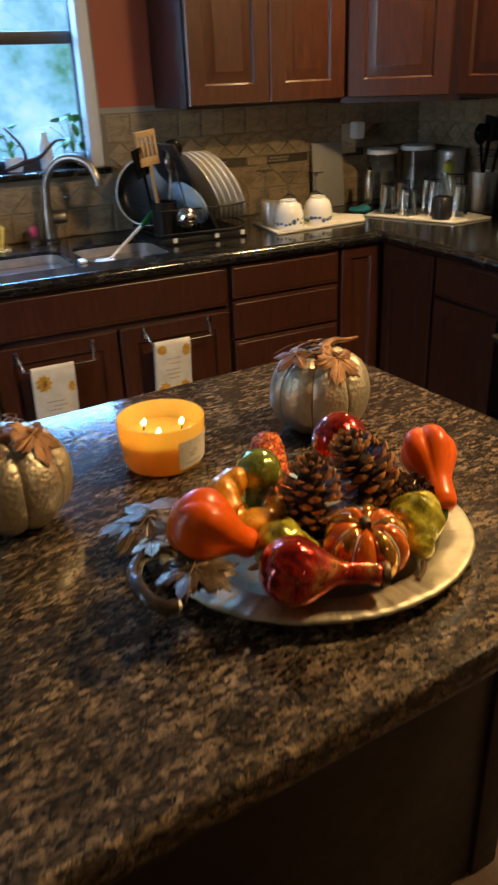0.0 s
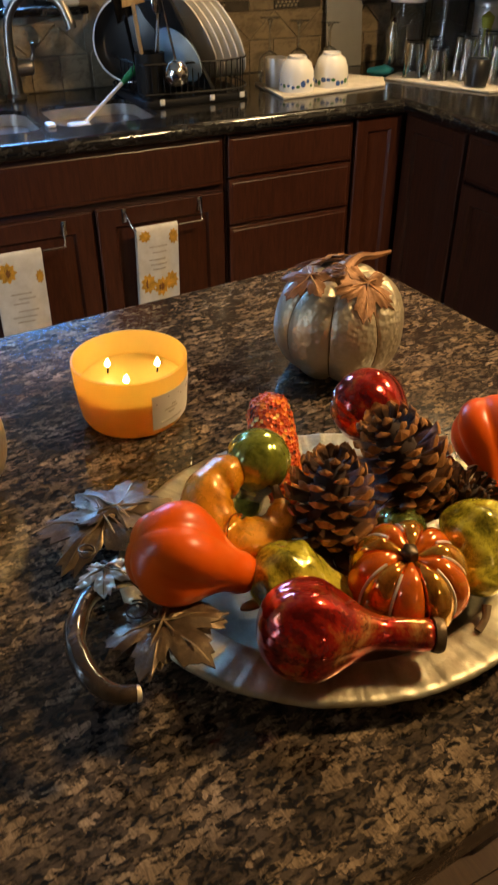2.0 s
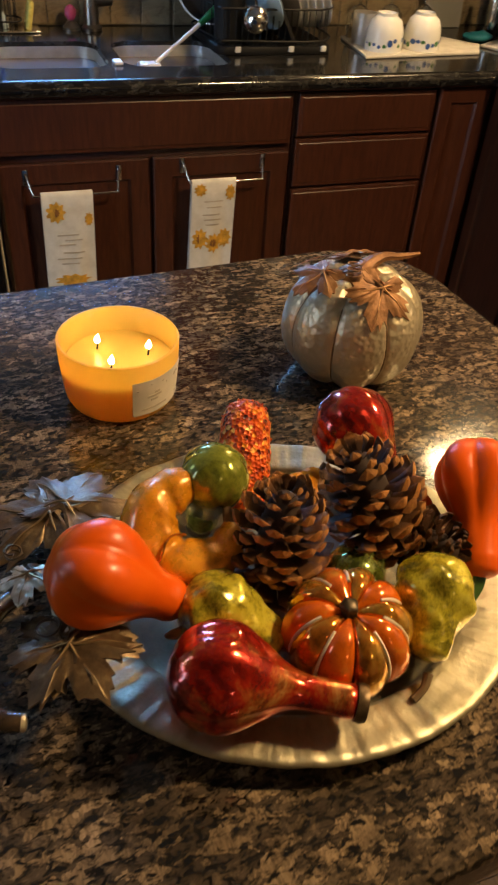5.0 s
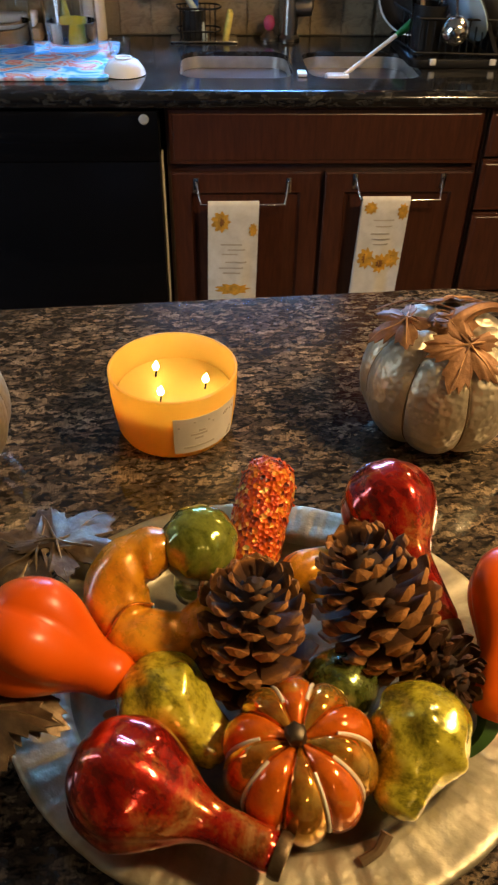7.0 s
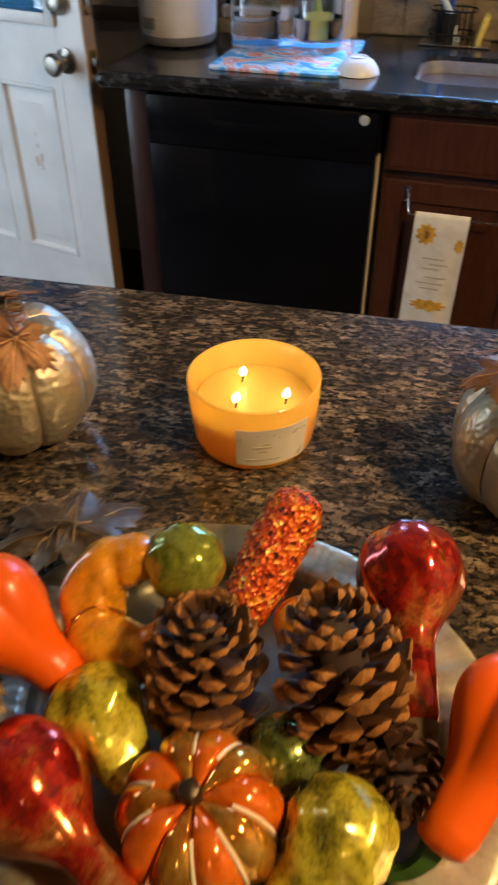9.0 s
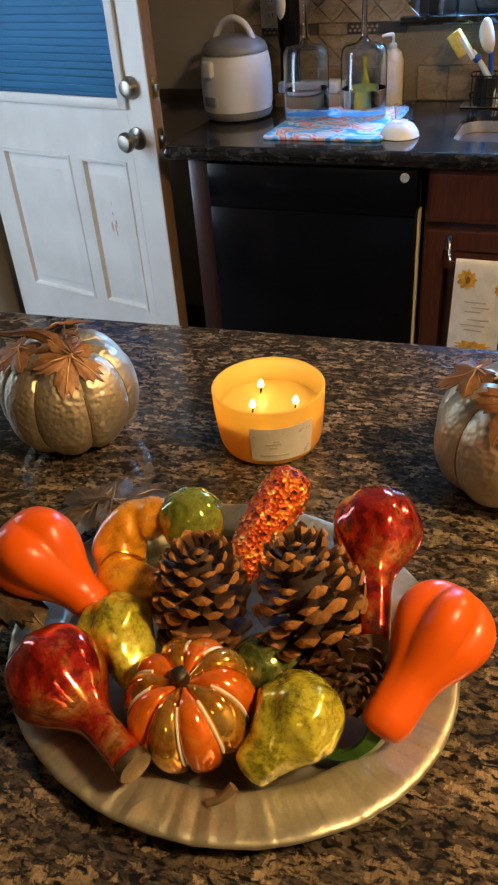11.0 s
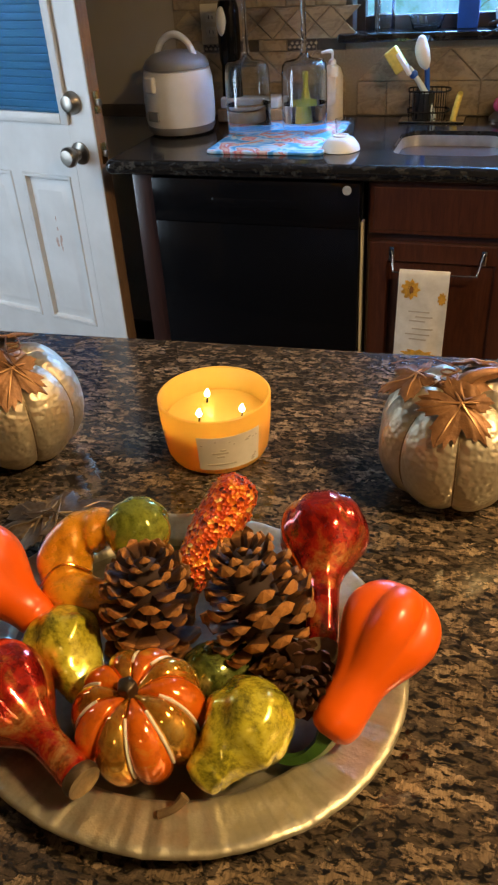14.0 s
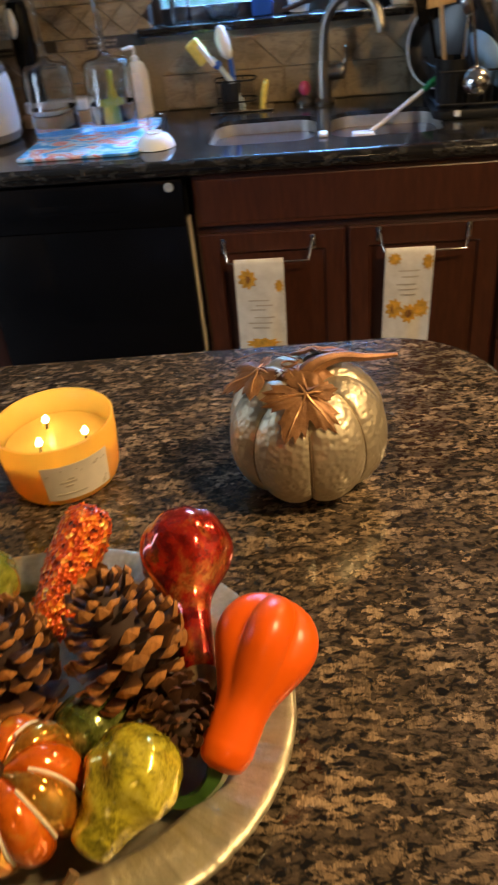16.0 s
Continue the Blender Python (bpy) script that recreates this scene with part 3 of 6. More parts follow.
# left lining takes the dark frame colour in place of its shade
part("jamb_lining", box(-hw + 0.001, -hw + 0.024, -0.09, -0.0205, 0.0125, hh, 0.002), "dark_frame", win, "window lining coloured dark for the shade on it")
part("window_sill", box(-hw - 0.015, hw + 0.015, -0.135, -0.022, -0.012, 0.012, 0.005), "granite_counter", win, "dark polished stone sill")

solid("backdrop", box(-6, 7, 7.0, 7.05, -1.0, 6.0), "garden", "bright blurred green garden outside the window", "garden", kind="structure", smooth=0)


# ---------------------------------------------------------------- cabinet work
def door_front(parent, w, h, x, z, y, name="door", panel=True, inset=0.052):
    """A raised-panel front, its face towards -y; x, z: lower corner."""
    th = 0.02

    def loop(d, dep):
        return [Vector((x + d, y + dep, z + d)), Vector((x + w - d, y + dep, z + d)), Vector((x + w - d, y + dep, z + h - d)), Vector((x + d, y + dep, z + h - d))]
    if not panel:
        b = rings(bmesh.new(), [loop(0, th), loop(0, 0.005), loop(0.002, 0.0025), loop(0.010, 0.0018), loop(0.013, 0.0), loop(0.02, 0.0)])
        return part(name, b, "cherry", parent, smooth=25)
    b = rings(bmesh.new(), [loop(0.002, th), loop(0, 0.004), loop(0.004, 0), loop(inset, 0), loop(inset + 0.006, 0.008), loop(inset + 0.008, th - 0.002)])
    d = part(name, b, "cherry", parent, smooth=25)
    b = rings(bmesh.new(), [loop(inset + 0.004, th - 0.003), loop(inset + 0.006, 0.010), loop(inset + 0.014, 0.010), loop(inset + 0.040, 0.002), loop(inset + 0.044, 0.002)])
    part("panel", b, "cherry", d, smooth=25)
    return d


def carcass(name, x0, x1, y0, y1, z0, z1, label, rz=0, at=(0, 0), category="cabinet", group="base cabinets"):
    c = thing(name, at[0], at[1], 0, label, category, group, rz)
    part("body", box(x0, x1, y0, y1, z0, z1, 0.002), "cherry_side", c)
    return c


FY = 2.385       # front of the doors on the back run
# sink cabinet
c = carcass("sink_cabinet", 0.262, 1.073, FY + 0.022, Y1 - 0.03, 0.10, 0.868, "dark cherry sink base cabinet with a false drawer front")
part("toe_kick", box(0.262, 1.073, FY + 0.08, FY + 0.1, 0.0, 0.0995), "black_matte", c)
door_front(c, 0.795, 0.135, 0.270, 0.728, FY, "drawer_front", False)
sink_doors = [door_front(c, 0.392, 0.595, 0.270, 0.112, FY), door_front(c, 0.392, 0.595, 0.673, 0.112, FY)]
# drawer stack
c = carcass("drawer_cabinet", 1.077, 1.513, FY + 0.022, Y1 - 0.03, 0.10, 0.868, "dark cherry base cabinet with a stack of drawers")
part("toe_kick", box(1.077, 1.513, FY + 0.08, FY + 0.1, 0.0, 0.0995), "black_matte", c)
for z, h in ((0.745, 0.115), (0.602, 0.135), (0.36, 0.234), (0.112, 0.24)):
    door_front(c, 0.424, h, 1.083, z, FY, "drawer_front", False)
# corner cabinet with two doors at a right angle
FX = 1.70
c = thing("corner_cabinet", 0, 0, 0, "dark cherry corner base cabinet with folding doors", "cabinet", "base cabinets")
b = slab([(1.517, FY + 0.022), (FX + 0.022, FY + 0.022), (FX + 0.022, 2.095), (X1 - 0.03, 2.095), (X1 - 0.03, Y1 - 0.03), (1.517, Y1 - 0.03)], 0.10, 0.868, 0.001)
part("body", b, "cherry_side", c, smooth=0)
door_front(c, 0.168, 0.75, 1.522, 0.112, FY, inset=0.04)


def right_front(parent, y_hi, w, z, h, panel=True, name="door", inset=0.05):
    """A front on the right run, facing -x, from y_hi towards the viewer."""
    d = door_front(parent, w, h, 0, z, 0, name, panel, inset)
    d.matrix_basis = pose(FX, y_hi, 0, 0, 0, -90)
    return d


right_front(c, FY - 0.005, 0.28, 0.112, 0.75, inset=0.045)
c = carcass("base_cabinet", FX + 0.022, X1 - 0.03, 1.765, 2.09, 0.10, 0.868, "dark cherry base cabinet with a drawer over a door")
right_front(c, 2.085, 0.315, 0.735, 0.128, False, "drawer_front")
right_front(c, 2.085, 0.315, 0.112, 0.612)
part("toe_kick", box(FX + 0.08, FX + 0.1, 1.765, 2.09, 0.0, 0.0995), "black_matte", c)

# stove
c = thing("stove", 0, 0, 0, "black freestanding kitchen stove", "stove")
part("body", box(FX - 0.005, X1 - 0.03, 1.005, 1.757, 0.04, 0.90, 0.006), "black_gloss", c)
part("oven_door", box(FX - 0.045, FX - 0.006, 1.02, 1.742, 0.20, 0.74, 0.008), "black_gloss", c)
part("control_panel", box(FX - 0.035, FX - 0.006, 1.02, 1.742, 0.76, 0.89, 0.006), "black_gloss", c)
part("handle", sweep([(FX - 0.05, 1.08, 0.70, 0.01), (FX - 0.09, 1.10, 0.70, 0.01), (FX - 0.09, 1.66, 0.70, 0.01), (FX - 0.05, 1.68, 0.70, 0.01)], 10, 5), "black_matte", c)
part("cooktop", box(FX - 0.03, X1 - 0.03, 1.005, 1.757, 0.9005, 0.917, 0.004), "black_gloss", c)
for yy in (1.12, 1.26, 1.50, 1.64):
    part("knob", lathe([(0.02, 0), (0.018, 0.012), (0.014, 0.016), (0.013, 0.026)], 16), "black_matte", c, at=pose(FX - 0.035, yy, 0.83, 0, -90, 0))

# dishwasher with its end panel
c = thing("dishwasher", 0, 0, 0, "black built-in dishwasher with a small round badge", "dishwasher")
part("body", box(-0.352, 0.248, FY + 0.03, Y1 - 0.05, 0.10, 0.866), "black_matte", c)
b = box(-0.350, 0.246, FY - 0.0195, FY + 0.028, 0.115, 0.742, 0.001)
part("door", b, "black_gloss", c)
b = box(-0.350, 0.246, FY - 0.020, FY + 0.028, 0.7445, 0.864, 0.001)
panel_dw = part("control_panel", b, "black_gloss", c)
part("handle_recess", box(-0.17, 0.08, FY - 0.0212, FY - 0.019, 0.79, 0.815, 0.001), "black_gloss", panel_dw)
part("badge", lathe([(0.012, 0), (0.012, 0.003), (0.010, 0.0045), (0.005, 0.0035)], 24), "pale_badge", panel_dw, "round pale metal badge", at=pose(0.213, FY - 0.0195, 0.846, 90, 0, 0))
part("kick_plate", box(-0.350, 0.246, FY + 0.05, FY + 0.07, 0.0, 0.0995), "black_matte", c)
part("trim_strip", box(0.2495, 0.2545, FY - 0.012, FY + 0.02, 0.02, 0.76, 0.001), "cream_plastic", c, "pale edge strip beside the door")
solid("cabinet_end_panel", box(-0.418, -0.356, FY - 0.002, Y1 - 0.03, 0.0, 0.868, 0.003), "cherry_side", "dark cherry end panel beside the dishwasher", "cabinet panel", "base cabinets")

# worktop: one L-shaped slab with the two sink cut-outs left open
EY, EX = 2.355, 1.668
SINKS = ((0.298, 0.592), (0.632, 0.928))
SY0, SY1 = 2.485, 2.775
worktop = thing("worktop", 0, 0, 0, "dark polished granite kitchen worktop running round the corner", "worktop")
z0, z1 = 0.868, TOP
b = bmesh.new()
# front strip with a rounded nose, side strips and back strip round the bowls
nose = []
for a in range(-90, 91, 18):
    nose.append((-(0.021) * math.cos(radians(a)), 0.021 * math.sin(radians(a))))


def strip_nose(p0, p1, out, bm):
    """A rounded front edge from p0 to p1; out: the outward direction."""
    loops = []
    for p in (p0, p1):
        loops.append([Vector((p[0] - out[0] * d, p[1] - out[1] * d, (z0 + z1) / 2 + h)) for d, h in nose])
    return rings(bm, loops, True)


strip_nose((-0.47, EY + 0.021), (EX + 0.021, EY + 0.021), (0, -1), b)
strip_nose((EX + 0.021, EY + 0.021), (EX + 0.021, 1.762), (-1, 0), b)
strip_nose((-0.47, Y1 - 0.002), (-0.47, EY + 0.021), (-1, 0), b)
ball(0.021, (-0.47, EY + 0.021, (z0 + z1) / 2), bm=b)
part("front_edge", b, "granite_counter", worktop)


def plate_with_holes(x0, x1, y0, y1, holes, za, zb):
    xs = sorted({x0, x1, *[v for h in holes for v in h[:2]]})
    for a, c_ in zip(xs, xs[1:]):
        cut = [h for h in holes if h[0] <= a and c_ <= h[1]]
        spans = [(y0, cut[0][2]), (cut[0][3], y1)] if cut else [(y0, y1)]
        for s0, s1 in spans:
            part("slab", box(a, c_, s0, s1, za, zb), "granite_counter", worktop, smooth=0)


plate_with_holes(-0.47, EX + 0.021, EY + 0.021, Y1 - 0.002, [(s0, s1, SY0, SY1) for s0, s1 in SINKS], z0, z1)
part("slab", box(EX + 0.021, X1 - 0.002, 1.762, Y1 - 0.002, z0, z1), "granite_counter", worktop, smooth=0)
# rounded corner fillets of the cut-outs
for s0, s1 in SINKS:
    for cx, cy, sx, sy in ((s0, SY0, 1, 1), (s1, SY0, -1, 1), (s1, SY1, -1, -1), (s0, SY1, 1, -1)):
        R = 0.06
        pts = [(cx - sx * 0.0005, cy - sy * 0.0005)] + [(cx + sx * (R - R * math.sin(radians(a))), cy + sy * (R - R * math.cos(radians(a)))) for a in range(0, 91, 15)]
        bm = bmesh.new()
        rings(bm, [[Vector((*p, z)) for p in pts] for z in (z0 + 0.001, z1 - 0.0002)])
        part("corner_fillet", bm, "granite_counter", worktop, smooth=0)

# sink bowls
sink = thing("sink", 0, 0, 0, "stainless steel undermount double bowl sink", "sink")
for s0, s1 in SINKS:
    loops = []
    for z, d, r in ((z1 - 0.012, 0.0012, 0.0595), (z0 - 0.01, 0.0012, 0.0595), (z0 - 0.09, 0.004, 0.055), (z0 - 0.165, 0.012, 0.05), (z0 - 0.185, 0.035, 0.04), (z0 - 0.187, 0.10, 0.03)):
        loops.append([Vector((*p, z)) for p in rounded(s0 + d, s1 - d, SY0 + d, SY1 - d, (r,) * 4, 6)])
    bm = rings(bmesh.new(), loops, False)
    bm.faces.new([v for v in bm.verts][-len(loops[0]):])
    bowl = part("bowl", bm, "brushed_steel", sink, smooth=50)
    part("drain", lathe([(0.042, 0.0), (0.044, 0.003), (0.034, 0.002), (0.03, -0.004)], 24), "chrome", bowl, at=pose((s0 + s1) / 2, 2.62, z0 - 0.186))

# upper cabinets
UY, UX = 2.66, 1.98
c = carcass("wall_cabinet", 1.08, 1.70, UY + 0.022, Y1 - 0.004, 1.335, 2.10, "dark cherry wall cabinet with two raised-panel doors", group="wall cabinets")
door_front(c, 0.308, 0.745, 1.084, 1.345, UY, inset=0.06)
door_front(c, 0.308, 0.745, 1.394, 1.345, UY, inset=0.06)
c = thing("wall_cabinet", 0, 0, 0, "dark cherry diagonal corner wall cabinet", "cabinet", "wall cabinets")
b = slab([(1.704, UY + 0.03), (UX + 0.03, 2.384), (X1 - 0.004, 2.384), (X1 - 0.004, Y1 - 0.004), (1.704, Y1 - 0.004)], 1.325, 2.10, 0.001)
part("body", b, "cherry_side", c, smooth=0)
L = math.hypot(UX - 1.70, UY - 2.38)
d = door_front(c, L - 0.03, 0.735, 0.012, 1.345, 0, inset=0.06)
d.matrix_basis = pose(1.702, UY + 0.004, 0, 0, 0, -45)
c = carcass("wall_cabinet", UX + 0.022, X1 - 0.004, 1.765, 2.38, 1.335, 2.10, "dark cherry wall cabinet beside the stove", group="wall cabinets")
for yy in (2.376, 2.068):
    d = door_front(c, 0.302, 0.745, 0, 1.345, 0, inset=0.06)
    d.matrix_basis = pose(UX, yy, 0, 0, 0, -90)

# ---------------------------------------------------------------- the island
ISL = pose(0, 0, 0, 0, 0, 4.3)
U0, U1, V0, V1 = -0.70, 0.935, 0.4616, 1.312
isl = thing("kitchen_island", 0, 0, 0, "kitchen island with a dark body and a brown granite top", "kitchen island", rz=4.3)
part("body", box(U0 + 0.05, U1 - 0.04, V0 + 0.25, V1 - 0.04, 0.0, TOP - 0.042, 0.004), "island_stain", isl, "dark stained island body")
part("end_post", box(U1 - 0.10, U1 - 0.032, V0 + 0.240, V0 + 0.31, 0.0, TOP - 0.042, 0.006), "island_stain", isl)
b = slab(rounded(U0, U1, V0, V1, (0.03, 0.05, 0.14, 0.14), 10), TOP - 0.041, TOP, 0.007)
part("countertop", b, "granite_island", isl, "brown and black speckled polished granite top", smooth=0)

# ---------------------------------------------------------------- the open door
door_at = pose(-0.544, 2.462, 0, 0, 0, 168)       # free edge; local +x runs to the hinge
DW_ = 0.80
door = thing("door_1", 0, 0, 0, "white panelled door standing open, with a glazed upper half", "door")
door["kind"] = "structure"
door.matrix_basis = door_at
# local: x to hinge, +y towards the viewer's side of the room after the turn
rails = box(0.0, 0.095, -0.022, 0.022, 0.01, 2.03, 0.002)
box(DW_ - 0.095, DW_, -0.022, 0.022, 0.01, 2.03, 0.002, bm=rails)
box(0.095, DW_ - 0.095, -0.022, 0.022, 0.01, 0.325, bm=rails), box(0.095, DW_ - 0.095, -0.022, 0.022, 0.832, 1.0, bm=rails)
box(0.095, DW_ - 0.095, -0.022, 0.022, 1.90, 2.03, bm=rails), box(0.330, 0.375, -0.022, 0.022, 0.325, 0.832, bm=rails), box(0.095, 0.125, -0.022, 0.022, 0.325, 0.832, bm=rails)
slab_ob = part("leaf", rails, "white_paint", door, smooth=0)
for a0, a1 in ((0.125, 0.330), (0.375, 0.705)):
    def lp(d, y):
        return [Vector((a0 + d, y, 0.325 + d)), Vector((a1 - d, y, 0.325 + d)), Vector((a1 - d, y, 0.832 - d)), Vector((a0 + d, y, 0.832 - d))]
    b = rings(bmesh.new(), [lp(0, -0.02), lp(0, 0.021), lp(0.004, 0.025), lp(0.012, 0.024), lp(0.018, 0.010), lp(0.026, 0.010), lp(0.050, 0.019), lp(0.054, 0.019)])
    part("panel", b, "white_paint", door, smooth=25)
rnd = random.Random(31)
for k in range(7):
    zz = 0.64 + rnd.uniform(-0.05, 0.05)
    part("stain", ball(rnd.uniform(0.006, 0.014), (0, 0, 0), (rnd.uniform(0.3, 0.7), 0.03, rnd.uniform(0.6, 1.6)), 10, 6), "rust_stain", door, "faint rusty stain", at=pose(0.228 + rnd.uniform(-0.012, 0.012), 0.0192, zz))
b = box(0.085, 0.115, 0.022, 0.034, 0.985, 1.915, 0.004)
box(DW_ - 0.115, DW_ - 0.085, 0.022, 0.034, 0.985, 1.915, 0.004, bm=b), box(0.115, DW_ - 0.115, 0.022, 0.034, 0.985, 1.015, 0.004, bm=b), box(0.115, DW_ - 0.115, 0.022, 0.034, 1.885, 1.915, 0.004, bm=b)
part("glazing_bead", b, "white_paint", door)
p = part("pane", box(0.096, DW_ - 0.096, 0.006, 0.010, 1.001, 1.899), "window_glass", door, smooth=0)
p.visible_shadow = False
blind = part("blind", box(0.10, DW_ - 0.10, -0.0215, -0.019, 1.002, 1.898), "blind_slat_painted_light", door, "closed window blind with blue daylight put into its colour", smooth=0)
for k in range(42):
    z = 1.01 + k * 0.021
    o = part("slat", box(0.10, DW_ - 0.10, -0.011, 0.011, -0.0008, 0.0008), "blind_slat_painted_light", blind, at=pose(0, -0.009, z, 58, 0, 0)) if k == 0 else new("slat", o.data)
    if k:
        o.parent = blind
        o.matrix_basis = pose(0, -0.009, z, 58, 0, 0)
part("edge_strip", box(-0.004, -0.0005, -0.021, 0.021, 0.012, 2.028, 0.001), "raw_wood", door, "bare wooden door edge")
for z, nm in ((1.045, "deadbolt"), (0.905, "door_knob")):
    if nm == "deadbolt":
        b = lathe([(0.032, 0), (0.031, 0.008), (0.024, 0.020), (0.022, 0.026), (0.014, 0.028)], 24)
    else:
        b = lathe([(0.033, 0), (0.032, 0.006), (0.016, 0.014), (0.013, 0.028), (0.022, 0.036), (0.029, 0.048), (0.029, 0.058), (0.022, 0.066), (0.010, 0.067)], 24)
    part(nm, b, "nickel", door, at=pose(0.066, 0.0225, z, -90, 0, 0))
    part("latch_plate", box(-0.0065, -0.0042, -0.012, 0.012, z - 0.03, z + 0.03, 0.001), "brass", door)
    part("latch_bolt", box(-0.020, -0.0066, -0.007, 0.007, z - 0.009, z + 0.009, 0.002), "nickel", door)

# ---------------------------------------------------------------- candle
CX, CY = 0.331, 1.061
candle = thing("candle", CX, CY, TOP, "lit three-wick candle in a frosted amber glass cup", "candle", rz=0)
R, H = 0.0655, 0.077
cup = [(0.02, 0.001), (0.050, 0.0008), (0.0565, 0.003), (0.0600, 0.010), (0.0622, 0.025), (0.0645, 0.050), (R, H - 0.001), (R - 0.001, H), (R - 0.0025, H), (R - 0.0035, H - 0.002), (0.0612, 0.050), (0.0590, 0.025), (0.0560, 0.008), (0.02, 0.006)]
part("cup", lathe(cup, 64), "amber_cup", candle, "frosted amber glass cup")
wax = part("wax", lathe([(0.01, 0.0065), (0.0545, 0.0085), (0.0575, 0.025), (0.0590, 0.0475), (0.0575, 0.0490), (0.050, 0.0478), (0.02, 0.0474), (0.002, 0.0474)], 48), "wax", candle, "pale yellow wax")
for dx, dy in ((-0.020, 0.024), (0.032, 0.000), (-0.013, -0.021)):
    part("wick", sweep([(dx, dy, 0.046, 0.0011), (dx + 0.0008, dy, 0.052, 0.0011), (dx + 0.002, dy + 0.001, 0.0585, 0.0009)], 6, 3), "black_matte", wax)
    part("flame", sweep([(dx + 0.001, dy, 0.0555, 0.0008), (dx + 0.001, dy, 0.0572, 0.0030), (dx + 0.001, dy, 0.0600, 0.0036), (dx + 0.0015, dy, 0.0640, 0.0020), (dx + 0.002, dy, 0.0668, 0.0003)], 10, 4), "flame", wax)
    d = bpy.data.lights.new("candle_flame_light", "POINT")
    d.energy, d.color, d.shadow_soft_size = FLAME_W, (1.0, 0.62, 0.21), 0.004
    o = new("candle_flame_light", d)
    o.location = (CX + dx + 0.0015, CY + dy, TOP + 0.0640)
# paper label wrapped on the cup
A0, A1 = -89, -22
def cup_r(z):
    return 0.0622 + (z - 0.025) * (0.0645 - 0.0622) / 0.025


def wrapped(a0, a1, z0_, z1_, off, n=14):
    bm = bmesh.new()
    g = []
    for o_ in (off, off + 0.0004):
        g.append([[Vector(((cup_r(z) + o_) * math.cos(radians(a0 + (a1 - a0) * k / n)), (cup_r(z) + o_) * math.sin(radians(a0 + (a1 - a0) * k / n)), z)) for k in range(n + 1)] for z in (z0_, z1_)])
    loops = [[g[0][0][k], g[0][1][k], g[1][1][k], g[1][0][k]] for k in range(n + 1)]
    return rings(bm, loops)


lab = part("label", wrapped(A0, A1, 0.012, 0.057, 0.0004), "paper_label", candle, "cream paper label with faint print")
rnd = random.Random(3)
for a0, a1, za, zb in ((-74, -58, 0.034, 0.0365), (-70, -62, 0.029, 0.0315), (-66, -60, 0.038, 0.0405), (-80, -50, 0.0185, 0.0205)):
    part("print_bar", wrapped(a0, a1, za, zb, 0.0009, 6), "ink_faint", lab)
for k in range(16):
    a, z = (rnd.uniform(A0 + 1, A1 - 4), rnd.choice((rnd.uniform(0.045, 0.051), rnd.uniform(0.045, 0.051), rnd.uniform(0.014, 0.022))))
    if z < 0.03:
        a = rnd.uniform(A1 - 12, A1 - 4)
    part("print_speck", wrapped(a, a + rnd.uniform(1, 3), z, z + 0.0016, 0.0009, 2), "ink_faint", lab)


# ---------------------------------------------------------------- tray
PX, PY, PROT = 0.409, 0.744, -12.1
tray = thing("serving_tray", PX, PY, TOP, "oval hammered pewter tray with a rippled rim and a branch handle", "serving tray", rz=PROT)
prof = [(0.02, 0.0020), (0.55, 0.0020), (0.68, 0.0020), (0.725, 0.0024), (0.742, 0.0060), (0.758, 0.0150), (0.770, 0.0205), (0.790, 0.0222), (0.86, 0.0218), (0.91, 0.0224), (0.955, 0.0236), (0.980, 0.0238), (0.994, 0.0226), (1.0, 0.0200), (0.996, 0.0188), (0.955, 0.0210), (0.90, 0.0196), (0.83, 0.0184), (0.79, 0.0150), (0.755, 0.0090), (0.72, 0.0022), (0.68, 0.0004), (0.02, 0.0004)]
AX, AY = 0.194, 0.1712
N = 480
loops = []
for i, (s, z) in enumerate(prof):
    lp = []
    for k in range(N):
        a = 2 * math.pi * k / N
        w = max(0.0, (s - 0.80) / 0.2)
        rip = min(1.0, 3.0 * w) * (0.0011 * noise.noise(Vector((14 * math.cos(a), 14 * math.sin(a), 1.5 * s))) + 0.00030 * noise.noise(Vector((42 * math.cos(a), 42 * math.sin(a), 2 * s)))) + 0.0008 * w * noise.noise(Vector((3 * math.cos(a), 3 * math.sin(a), 2)))
        hm = 0.0005 * noise.noise(Vector((s * AX * math.cos(a) * 45, s * AY * math.sin(a) * 45, 0)))
        q = s * (1 + 0.0030 * w * noise.noise(Vector((9 * math.cos(a), 9 * math.sin(a), 0))) + 0.0012 * w * noise.noise(Vector((30 * math.cos(a), 30 * math.sin(a), 0))))
        lp.append(Vector((q * AX * math.cos(a), q * AY * math.sin(a), z + rip + hm)))
    loops.append(lp)
# one metal in two tones: shade coloured into the well, light into the rim
part("well", rings(bmesh.new(), loops[0:6] + loops[19:]), "pewter", tray, "tarnished flat centre with the gourds' shade in its colour", smooth=60)
part("rim", rings(bmesh.new(), loops[5:20], closed_ends=False), "rim", tray, "rippled rim with the light on it in its paler colour", smooth=60)
INV = (Matrix.Translation((PX, PY, TOP)) @ pose(0, 0, 0, 0, 0, PROT)).inverted()


def wl(x, y, z):
    return INV @ Vector((x, y, z))


def wsweep(pts, **kw):
    return sweep([(*wl(*p[:3]), p[3]) for p in pts], **kw)


